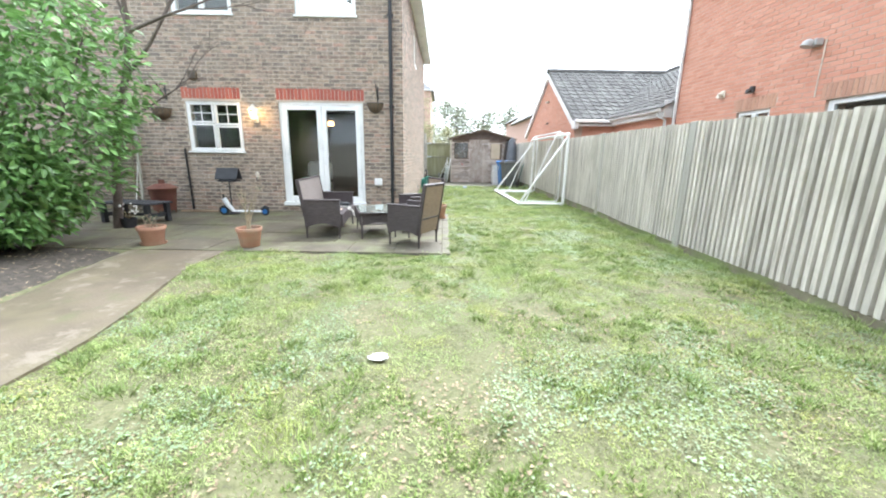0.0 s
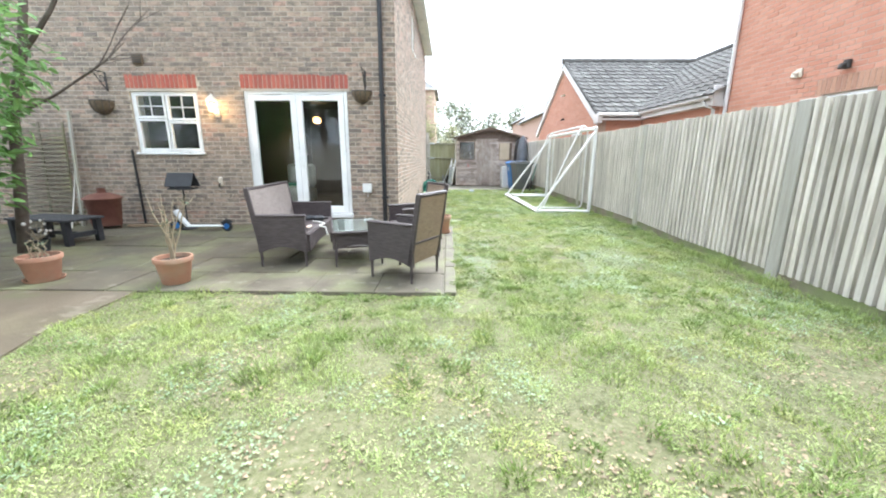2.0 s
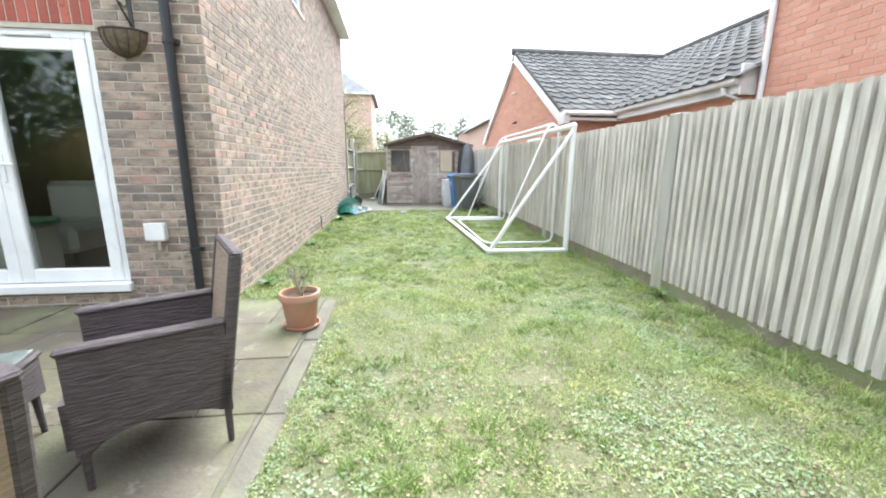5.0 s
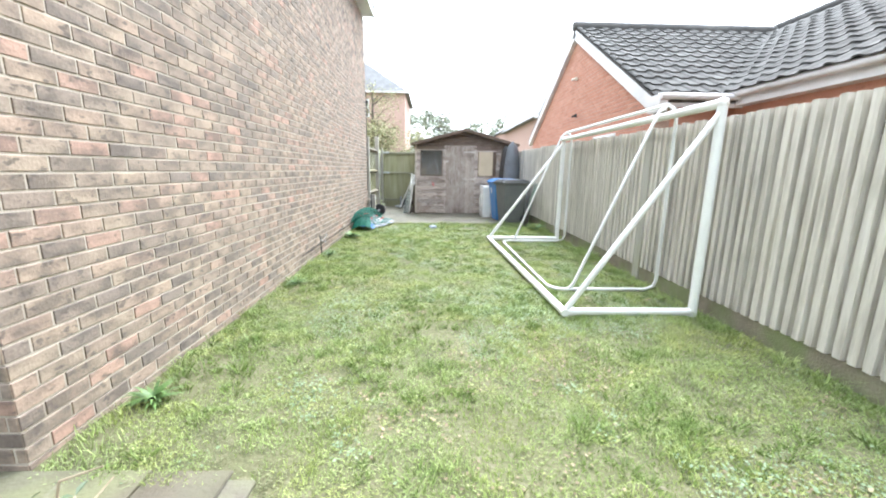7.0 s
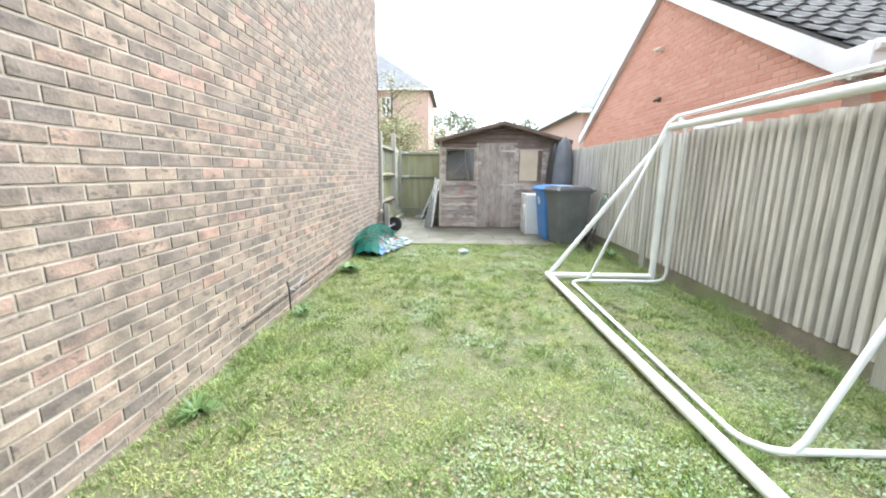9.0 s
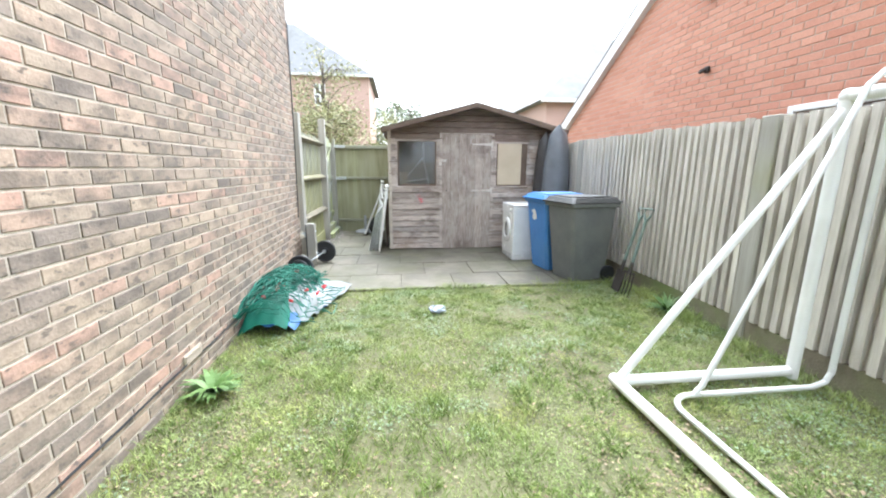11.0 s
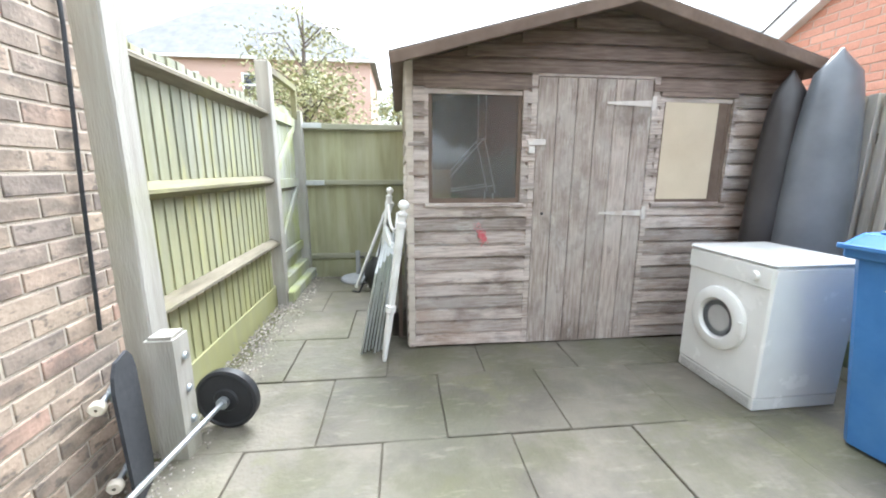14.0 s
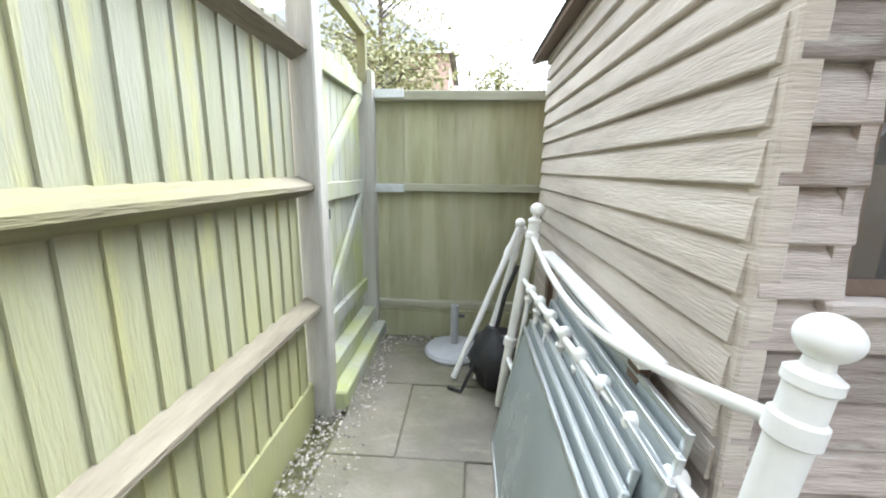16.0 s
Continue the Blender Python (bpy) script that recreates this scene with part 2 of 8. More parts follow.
M_SLAB = material("paving_slab", ((0.066, 0.054, 0.037), (0.100, 0.084, 0.060), (0.138, 0.119, 0.088)), 2.5, 0.75, bump=0.5, bscale=45, rand="object", amount=0.12,
                  stain=(0.16, 0.165, 0.085), stain_scale=1.6, stain_cut=0.55)
M_SLAB_DARK = material("damp_slab", ((0.086, 0.077, 0.063), (0.135, 0.122, 0.099), (0.205, 0.183, 0.148)), 2.2, 0.6, bump=0.6, bscale=45, rand="object", amount=0.14,
                       stain=(0.19, 0.172, 0.135), stain_scale=1.3, stain_cut=0.52)
M_BED = material("sand_bed", ((0.10, 0.09, 0.07), (0.17, 0.15, 0.12)), 9, 0.95, bump=0.5)
M_PATH = material("wet_concrete", ((0.088, 0.070, 0.048), (0.145, 0.117, 0.084)), 2, 0.6, bump=0.4, stain=(0.15, 0.13, 0.075), stain_cut=0.55)
M_SOIL = material("lawn_soil", ((0.055, 0.048, 0.030), (0.095, 0.10, 0.042), (0.135, 0.13, 0.068), (0.19, 0.17, 0.12)), 26, 0.95, bump=1.0, bscale=40, stain=(0.12, 0.12, 0.06), stain_scale=2.5, stain_cut=0.55)
M_EARTH = material("bare_earth", ((0.03, 0.025, 0.02), (0.06, 0.05, 0.04), (0.10, 0.083, 0.068)), 14, 0.95, bump=1.0, bscale=50)
M_TILE = material("concrete_roof_tile", ((0.085, 0.083, 0.081), (0.135, 0.132, 0.128)), 6, 0.92, spec=0.12, bump=0.35, rand="object", amount=0.2, stain=(0.2, 0.2, 0.19), stain_cut=0.65)
M_TILE_J = material("concrete_roof_tile_far", ((0.085, 0.09, 0.095), (0.14, 0.145, 0.15)), 6, 0.75, bump=0.35, rand="island", amount=0.2)
M_SHED = material("weathered_shed_board", ((0.24, 0.196, 0.172), (0.43, 0.37, 0.338), (0.555, 0.492, 0.455)), 5, 0.85, bump=0.7, bscale=28, stretch=(1.0, 1.0, 14),
                  rand="object", amount=0.30, stain=(0.52, 0.475, 0.45), stain_scale=2.6, stain_cut=0.58)
M_SHED_SIDE = material("pale_shed_board", ((0.38, 0.335, 0.285), (0.50, 0.45, 0.395), (0.57, 0.525, 0.47)), 3, 0.85, bump=0.6, bscale=28, stretch=(0.7, 0.7, 7),
                       rand="object", amount=0.1)
M_SHED_DOOR = material("weathered_door_board", ((0.235, 0.188, 0.165), (0.41, 0.35, 0.315), (0.54, 0.48, 0.44)), 5, 0.85, bump=0.7, bscale=28, stretch=(13, 13, 1.0),
                       rand="object", amount=0.16, stain=(0.50, 0.46, 0.43), stain_scale=3, stain_cut=0.6)
stain_layer(M_ALGAE, (0.385, 0.375, 0.17), 2.4, 0.54, 0.1, 0.6, (3, 3, 0.6))
stain_layer(M_SLAB, (0.10, 0.092, 0.07), 1.1, 0.50, 0.10, 0.6)
stain_layer(M_SLAB, (0.16, 0.15, 0.075), 0.8, 0.56, 0.08, 0.5)
stain_layer(M_SLAB_DARK, (0.13, 0.132, 0.09), 1.2, 0.50, 0.12, 0.5)
stain_layer(M_SLAB_DARK, (0.24, 0.235, 0.11), 2.0, 0.57, 0.08, 0.5)
stain_layer(M_SLAB_DARK, (0.085, 0.080, 0.066), 4.0, 0.46, 0.24, 0.6)
stain_layer(M_SLAB_DARK, (0.10, 0.098, 0.055), 2.7, 0.47, 0.14, 0.6)
stain_layer(M_SLAB_DARK, (0.25, 0.235, 0.185), 11.0, 0.56, 0.14, 0.5, (0.5, 1.6, 1))
stain_layer(M_SLAB, (0.075, 0.064, 0.048), 4.5, 0.50, 0.2, 0.5)
stain_layer(M_SLAB, (0.23, 0.21, 0.17), 7.0, 0.61, 0.05, 0.5)
stain_layer(M_PATH, (0.085, 0.068, 0.045), 1.4, 0.48, 0.12, 0.7)
stain_layer(M_PATH, (0.22, 0.19, 0.15), 5.0, 0.56, 0.07, 0.6)
stain_layer(M_PATH, (0.10, 0.105, 0.05), 2.6, 0.56, 0.08, 0.6)
for w in (M_SHED, M_SHED_DOOR):
    stain_layer(w, (0.12, 0.085, 0.07), 2.2, 0.51, 0.12, 0.6, (1, 1, 0.7) if w is M_SHED_DOOR else (1, 1, 3.0))
    stain_layer(w, (0.085, 0.06, 0.05), 7.0, 0.62, 0.07, 0.6, (2, 2, 0.6) if w is M_SHED_DOOR else (0.6, 0.6, 2.5))
    stain_layer(w, (0.58, 0.55, 0.52), 13.0, 0.57, 0.12, 0.6, (1, 1, 0.4) if w is M_SHED_DOOR else (0.35, 0.35, 1.6))
# darker, browner boards for the upper front, gable and window heads
M_SHED_BROWN = material("upper_brown_board", ((0.13, 0.095, 0.08), (0.22, 0.17, 0.145), (0.30, 0.24, 0.21)), 5, 0.85, bump=0.6, bscale=28, stretch=(1.0, 1.0, 12),
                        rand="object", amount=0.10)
stain_layer(M_SHED, (0.30, 0.205, 0.14), 1.3, 0.57, 0.10, 0.5, (1, 1, 1.6))
M_FELT = material("roofing_felt", ((0.06, 0.055, 0.05), (0.11, 0.10, 0.09)), 9, 0.95, bump=0.6, bscale=150)
M_SHED_DARK = material("brown_trim", ((0.12, 0.085, 0.065), (0.20, 0.15, 0.12)), 4, 0.85, bump=0.5, bscale=30)


# ---- mesh helpers ----
class Geo:
    """Vertices and faces of one mesh."""

    def __init__(self):
        self.v, self.f = [], []

    def add(self, verts, faces, m=None):
        o = len(self.v)
        self.v += [tuple(m @ Vector(p)) if m else tuple(p) for p in verts]
        self.f += [tuple(o + i for i in f) for f in faces]
        return self

    def box(self, lo, hi, m=None, bevel=0.0):
        x0, y0, z0 = lo
        x1, y1, z1 = hi
        if not bevel:
            vs = [(x, y, z) for x in (x0, x1) for y in (y0, y1) for z in (z0, z1)]
            return self.add(vs, [(0, 1, 3, 2), (4, 6, 7, 5), (0, 4, 5, 1), (2, 3, 7, 6), (0, 2, 6, 4), (1, 5, 7, 3)], m)
        b = min(bevel, (x1 - x0) * 0.45, (y1 - y0) * 0.45, (z1 - z0) * 0.45)
        vs, ids = [], {}
        for ix in (0, 1):
            for iy in (0, 1):
                for iz in (0, 1):
                    c = [(x0, x1)[ix], (y0, y1)[iy], (z0, z1)[iz]]
                    s = [(1, -1)[ix], (1, -1)[iy], (1, -1)[iz]]
                    for ax in range(3):
                        p = [c[i] + (0 if i == ax else s[i] * b) for i in range(3)]
                        ids[ix, iy, iz, ax] = len(vs)
                        vs.append(p)
        fs = []
        for ax in range(3):
            u, w = [i for i in range(3) if i != ax]
            for side in (0, 1):
                q = []
                for iu, iw in ((0, 0), (1, 0), (1, 1), (0, 1)):
                    key = [0, 0, 0]
                    key[ax], key[u], key[w] = side, iu, iw
                    q.append(ids[(*key, ax)])
                fs.append(q if (side == 1) == (ax != 1) else q[::-1])
            for iu in (0, 1):
                for iw in (0, 1):
                    q = []
                    for s2, a2 in ((0, u), (1, u), (1, w), (0, w)):
                        key = [0, 0, 0]
                        key[ax], key[u], key[w] = s2, iu, iw
                        q.append(ids[(*key, a2)])
                    fs.append(q)
        for ix in (0, 1):
            for iy in (0, 1):
                for iz in (0, 1):
                    fs.append([ids[ix, iy, iz, a3] for a3 in range(3)])
        return self.add(vs, fs, m)

    def tube(self, pts, r, n=8, caps=True):
        """A round bar along pts; r is one radius or one a point."""
        pts = [Vector(p) for p in pts]
        rs = r if isinstance(r, (list, tuple)) else [r] * len(pts)
        o = len(self.v)
        ref = None
        for i, p in enumerate(pts):
            d = (pts[min(i + 1, len(pts) - 1)] - pts[max(i - 1, 0)]).normalized()
            if ref is None or abs(ref.dot(d)) > 0.98:
                ref = Vector((0, 0, 1)) if abs(d.z) < 0.9 else Vector((1, 0, 0))
            u = d.cross(ref).normalized()
            w = d.cross(u)
            ref = w.cross(d) * -1 if w.length < 0.1 else ref
            for j in range(n):
                t = 2 * math.pi * j / n
                self.v.append(tuple(p + (u * math.cos(t) + w * math.sin(t)) * rs[i]))
        for i in range(len(pts) - 1):
            for j in range(n):
                a0, a1 = o + i * n + j, o + i * n + (j + 1) % n
                self.f.append((a0, a1, a1 + n, a0 + n))
        if caps:
            self.f.append(tuple(o + j for j in range(n))[::-1])
            self.f.append(tuple(o + (len(pts) - 1) * n + j for j in range(n)))
        return self

    def lathe(self, prof, m=None, n=20):
        """A turned body from (radius, height) pairs about z."""
        vs, fs = [], []
        for r, z in prof:
            for j in range(n):
                t = 2 * math.pi * j / n
                vs.append((r * math.cos(t), r * math.sin(t), z))
        for i in range(len(prof) - 1):
            for j in range(n):
                a0, a1 = i * n + j, i * n + (j + 1) % n
                fs.append((a0, a1, a1 + n, a0 + n))
        return self.add(vs, fs, m)

    def ball(self, c, r, n=12, k=8, squash=1.0):
        prof = [(max(0.0005, r * math.sin(math.pi * i / k)), -r * squash * math.cos(math.pi * i / k)) for i in range(k + 1)]
        return self.lathe(prof, pose(*c), n)

    def slab(self, poly, z0, z1, m=None):
        """An upright prism on a polygon (x, y)."""
        k = len(poly)
        vs = [(x, y, z0) for x, y in poly] + [(x, y, z1) for x, y in poly]
        fs = [tuple(range(k))[::-1], tuple(range(k, 2 * k))] + [(i, (i + 1) % k, k + (i + 1) % k, k + i) for i in range(k)]
        return self.add(vs, fs, m)

    def mesh(self, name, mat, smooth=False):
        me = bpy.data.meshes.new(name)
        me.from_pydata(self.v, [], self.f)
        me.materials.append(mat)
        if smooth:
            me.polygons.foreach_set("use_smooth", [True] * len(me.polygons))
            me.set_sharp_from_angle(angle=radians(40))
        me.update()
        return me


def part(name, g, mat, parent=None, label="", smooth=False, m=None):
    """ONE mesh object under a thing or under a part."""
    data = g.mesh(name, mat, smooth) if isinstance(g, Geo) else g
    ob = new(name, data)
    ob.parent = parent
    if m:
        ob.matrix_basis = m
    if label:
        ob["label"] = label
    return ob


def thing(name, label, category, m=None, group=""):
    ob = new(name)
    ob.empty_display_size = 0.1
    if m:
        ob.matrix_basis = m
    return tagged(ob, label, category, group)


def setting(name, g, mat, label="", smooth=False):
    return tagged(part(name, g, mat, None, "", smooth), label, "", "", "structure")


def cut_out(span, holes):
    """What is left of the interval span without the holes."""
    left = [span]
    for h0, h1 in holes:
        nxt = []
        for s0, s1 in left:
            if h1 <= s0 or h0 >= s1:
                nxt.append((s0, s1))
            else:
                if h0 > s0:
                    nxt.append((s0, h0))
                if h1 < s1:
                    nxt.append((h1, s1))
        left = nxt
    return left


def wall_backing(length, z0, z1, thick, openings):
    """Local wall: runs along x from 0 to length, outer face at y = 0 looking to -y, with the openings (u0, u1, z0, z1) through it."""
    g = Geo()
    zs = sorted({z0, z1, *[o[2] for o in openings], *[o[3] for o in openings]})
    for za, zb in zip(zs, zs[1:]):
        mid = (za + zb) / 2
        for s0, s1 in cut_out((0, length), [(o[0], o[1]) for o in openings if o[2] < mid < o[3]]):
            g.box((s0, 0, za), (s1, thick, zb))
    return g


def brick_box(g, u0, u1, z0, z1, proud=0.0045, c=0.0025):
    """A brick's face with worn arrises, open behind."""
    vs = [(u0, 0.004, z0), (u1, 0.004, z0), (u1, 0.004, z1), (u0, 0.004, z1),
          (u0, -proud + c, z0), (u1, -proud + c, z0), (u1, -proud + c, z1), (u0, -proud + c, z1),
          (u0 + c, -proud, z0 + c), (u1 - c, -proud, z0 + c), (u1 - c, -proud, z1 - c), (u0 + c, -proud, z1 - c)]
    fs = [(8, 9, 10, 11)]
    for i in range(4):
        j = (i + 1) % 4
        fs += [(i, j, 4 + j, 4 + i), (4 + i, 4 + j, 8 + j, 8 + i)]
    g.add(vs, fs)


COURSE, LENGTH, JOINT = 0.075, 0.225, 0.0115


def brick_faces(length, z0, z1, openings, keep=None, u_from=0.0, slope=None):
    """Stretcher bond over a wall. keep(u, z) picks bricks to be made as pieces: returned as (u0, z0)."""
    g, pieces = Geo(), []
    rows = int((z1 - z0) / COURSE)
    for r in range(rows):
        za, zb = z0 + r * COURSE, z0 + r * COURSE + COURSE - JOINT
        off = (r % 2) * LENGTH / 2
        u = u_from - off
        while u < length:
            ua, ub = max(u_from, u), min(length, u + LENGTH - JOINT)
            u += LENGTH
            if ub - ua < 0.02 or (slope and (za + zb) / 2 > slope((ua + ub) / 2) + 0.05):
                continue
            for s0, s1 in cut_out((ua, ub), [(o[0], o[1]) for o in openings if o[2] < (za + zb) / 2 < o[3]]):
                if s1 - s0 < 0.02:
                    continue
                if keep and s1 - s0 > LENGTH - JOINT - 0.001 and keep(s0, za):
                    pieces.append((s0, za))
                else:
                    j = RNG.uniform(-0.0015, 0.002)
                    brick_box(g, s0, s1, za, zb, 0.0045 + j)
    return g, pieces

# ---- ground ----
SIDE_X, FRONT_Y, SIDE_END = -0.85, 8.5, 17.53
FENCE_X = 3.4


def steps(*runs):
    out = []
    for a0, a1, d in runs:
        k = max(1, round((a1 - a0) / d))
        out += [a0 + (a1 - a0) * i / k for i in range(k)]
    return out + [runs[-1][1]]


def ground_z(x, y):
    if (-7.4 < x < -0.03 and 4.96 < y < 8.5) or (y > 16.3 and x < FENCE_X):
        return -0.05
    near = max(0.0, 1 - max(abs(x - 0.5) - 6, abs(y - 8) - 16, 0) / 4)
    return near * (0.024 * noise.noise((x * 0.9, y * 0.9, 0)) + 0.022 * noise.noise((x * 2.7, y * 2.7, 3))) - 0.002


gx = steps((-600, -60, 90), (-60, -10, 5), (-10, -3, 0.5), (-3, 3.6, 0.1), (3.6, 12, 0.8), (12, 60, 6), (60, 600, 90))
gy = steps((-600, -60, 90), (-60, -5, 5), (-5, 17, 0.1), (17, 24, 0.4), (24, 80, 6), (80, 600, 90))
g = Geo()
g.v = [(x, y, ground_z(x, y)) for y in gy for x in gx]
w = len(gx)
g.f = [(j * w + i, j * w + i + 1, (j + 1) * w + i + 1, (j + 1) * w + i) for j in range(len(gy) - 1) for i in range(w - 1)]
ground = setting("ground", g, M_SOIL, "uneven soil under a mossy lawn", True)

# ---- house with the patio doors ----
DOOR = (-3.43, -1.68, 0.17, 2.29)
WIN = (-5.37, -4.22, 1.25, 2.28)
UP1, UP2 = (-2.96, -1.76, 3.88, 4.9), (-5.40, -4.20, 3.88, 4.9)
front_open = [(o[0] + 10, o[1] + 10, o[2], o[3]) for o in (DOOR, WIN, UP1, UP2)]
soldier_zone = [(-3.46 + 10, -1.64 + 10, 2.325, 2.55), (-5.41 + 10, -4.18 + 10, 2.325, 2.55)]
wall_front = setting("wall_front", wall_backing(8.85, -0.15, 5.4, 0.3, front_open), M_MORTAR, "pale mortar wall behind mixed stock bricks")
wall_front.matrix_basis = pose(-10, FRONT_Y, 0)
SIDE_WIN = (3.2, 3.9, 3.72, 4.6)
wall_side = setting("wall_side", wall_backing(SIDE_END - FRONT_Y, -0.15, 4.95, 0.3, [SIDE_WIN]), M_MORTAR, "pale mortar of the long side wall")
wall_side.matrix_basis = pose(SIDE_X, FRONT_Y, 0, 0, 0, 90)
g = Geo().box((-10, SIDE_END - 0.3, -0.1), (SIDE_X - 0.3, SIDE_END, 5.4))
g.box((-10.3, FRONT_Y, -0.1), (-10, SIDE_END, 5.4))
setting("wall_rear", g, M_MORTAR, "plain rear walls of the house")
setting("floor", Geo().box((-9.99, FRONT_Y + 0.31, -0.05), (SIDE_X - 0.31, SIDE_END - 0.31, 0.17)), M_DARK, "indoor floor coloured dark for dimness")
setting("ceiling", Geo().box((-9.99, FRONT_Y + 0.31, 2.5), (SIDE_X - 0.31, SIDE_END - 0.31, 2.75)), M_DARK, "indoor ceiling coloured dark for dimness")
setting("wall_inner", Geo().box((-9.99, 13.0, 0.17), (SIDE_X - 0.31, 13.1, 2.5)), M_DARK, "indoor partition wall coloured dark for dimness")
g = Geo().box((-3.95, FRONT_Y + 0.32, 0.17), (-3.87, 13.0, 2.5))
setting("wall_inner_b", g, M_DARK, "partition between two rooms, coloured dark for dimness")
# roof with its eaves along the side wall
g = Geo()
for sx, x_e, x_r in ((1, -0.55, -5.5), (-1, -10.5, -5.5)):
    g.add([(x_e, 8.1, 4.98), (x_e, 17.5, 4.98), (x_r, 17.5, 8.2), (x_r, 8.1, 8.2), (x_e, 8.1, 5.1), (x_e, 17.5, 5.1), (x_r, 17.5, 8.32), (x_r, 8.1, 8.32)],
          [(0, 1, 2, 3), (4, 5, 6, 7), (0, 1, 5, 4), (1, 2, 6, 5), (2, 3, 7, 6), (3, 0, 4, 7)])
setting("roof", g, M_TILE_J, "dark tiled roof of the house")
setting("soffit", Geo().box((SIDE_X - 0.02, 8.1, 4.90), (-0.58, 17.45, 4.93)), M_PVC, "white soffit under the eaves")
setting("fascia", Geo().box((-0.58, 8.1, 4.86), (-0.555, 17.47, 5.04)), M_PVC, "white fascia board along the eaves")


# ---- fences ----
def feather_board(h, wdt=0.098, thick=0.050, thin=0.006):
    g = Geo()
    prof = [(0, 0), (-thick, 0), (-thick + 0.004, 0.053), (-thin, 0.055), (-thin, wdt), (0, wdt)]
    g.slab(prof, 0, h)
    return g


def fence_top(y):
    return float(np.interp(y, (-5, 3, 5.2, 12, 16, 21), (1.67, 1.69, 1.75, 1.755, 1.815, 1.83)))


def fence_foot(y):
    return float(np.interp(y, (-5, 7, 8.5, 12, 16, 21), (0.09, 0.10, 0.15, 0.16, 0.19, 0.19)))


def long_fence():
    fence = thing("fence", "grey weathered timber fence of upright feather-edge boards with posts", "fence", pose(FENCE_X, 0, 0))
    mesh = feather_board(1.0).mesh("board", M_FENCE)
    post_y = [-3.75, -0.65, 2.4, 5.45, 8.45, 11.6, 14.75, 17.9]
    for p, q in zip([-4.6] + post_y, post_y + [20.95]):
        k = round((q - p - 0.15) / 0.09)
        d = (q - p - 0.15) / k
        for i in range(k):
            y = p + 0.075 + i * d
            z0 = fence_foot(y)
            tall = fence_top(y) - z0 + RNG.uniform(-0.012, 0.012)
            part("board", mesh, M_FENCE, fence, "", False, pose(RNG.uniform(-0.004, 0.004), y, z0, 0, RNG.uniform(-0.25, 0.25), RNG.uniform(-1.5, 1.5)) @ Matrix.Diagonal((1, 1, tall, 1)))
    for p in post_y:
        part("post", Geo().box((-0.045, p - 0.075, -0.05), (0.09, p + 0.075, fence_top(p) + 0.012), None, 0.008), M_POST, fence)
    for p, q in zip(post_y, post_y[1:] + [20.9]):
        a0, b0 = fence_foot(p) - 0.003, fence_foot(q) - 0.003
        g = Geo().add([(x, y, z) for y, top in ((p + 0.077, a0), (q - 0.077, b0)) for x, z in ((-0.03, -0.06), (0.0, -0.06), (0.0, top), (-0.026, top), (-0.03, top - 0.004))],
                      [(0, 1, 2, 3, 4), (9, 8, 7, 6, 5)] + [(c, 5 + c, 5 + (c + 1) % 5, (c + 1) % 5) for c in range(5)])
        part("gravel_board", g, M_GRAVELB, fence, "dirty green-stained base board")
        for z in (0.45, 1.0, 1.5):
            part("rail", Geo().box((0.002, p, z), (0.06, q, z + 0.07)), M_RAIL, fence)
    return fence


long_fence()


def arris_rail(y0, y1, z, g):
    """A three-cornered rail along y that stands out to +x."""
    g.add([(0, y0, z - 0.05), (0.075, y0, z - 0.01), (0.075, y0, z + 0.01), (0, y0, z + 0.05), (0, y1, z - 0.05), (0.075, y1, z - 0.01), (0.075, y1, z + 0.01), (0, y1, z + 0.05)],
          [(0, 1, 2, 3), (7, 6, 5, 4), (0, 4, 5, 1), (1, 5, 6, 2), (2, 6, 7, 3), (3, 7, 4, 0)])
    return g


IN_X = -0.93
P_NEAR, P_GATE, P_END = 17.72, 19.78, 20.86


def inner_fence():
    fence = thing("fence", "pale green algae-stained timber fence with three rough rails", "fence", pose(IN_X, 0, 0))
    part("post", Geo().box((-0.02, P_NEAR - 0.08, -0.05), (0.12, P_NEAR + 0.06, 2.13), None, 0.008), M_POST, fence, "tall grey square timber post")
    part("post", Geo().box((-0.02, P_GATE - 0.06, -0.05), (0.10, P_GATE + 0.05, 2.28), None, 0.008), M_POST, fence)
    for z, m in ((0.62, M_RAIL), (1.22, M_RAIL), (1.83, M_RAIL)):
        part("rail", arris_rail(P_NEAR + 0.061, P_GATE - 0.061, z, Geo()), m, fence, "rough sawn three-cornered rail")
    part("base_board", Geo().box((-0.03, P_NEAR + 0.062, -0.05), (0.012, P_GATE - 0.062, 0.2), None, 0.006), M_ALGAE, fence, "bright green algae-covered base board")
    y = P_NEAR + 0.065
    mesh = None
    while y < P_GATE - 0.1:
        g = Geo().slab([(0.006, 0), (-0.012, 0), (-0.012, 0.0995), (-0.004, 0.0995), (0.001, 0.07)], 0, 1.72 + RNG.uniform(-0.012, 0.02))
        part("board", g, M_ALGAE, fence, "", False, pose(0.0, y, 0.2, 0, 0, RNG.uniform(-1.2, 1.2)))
        y += 0.1
    return fence


inner_fence()


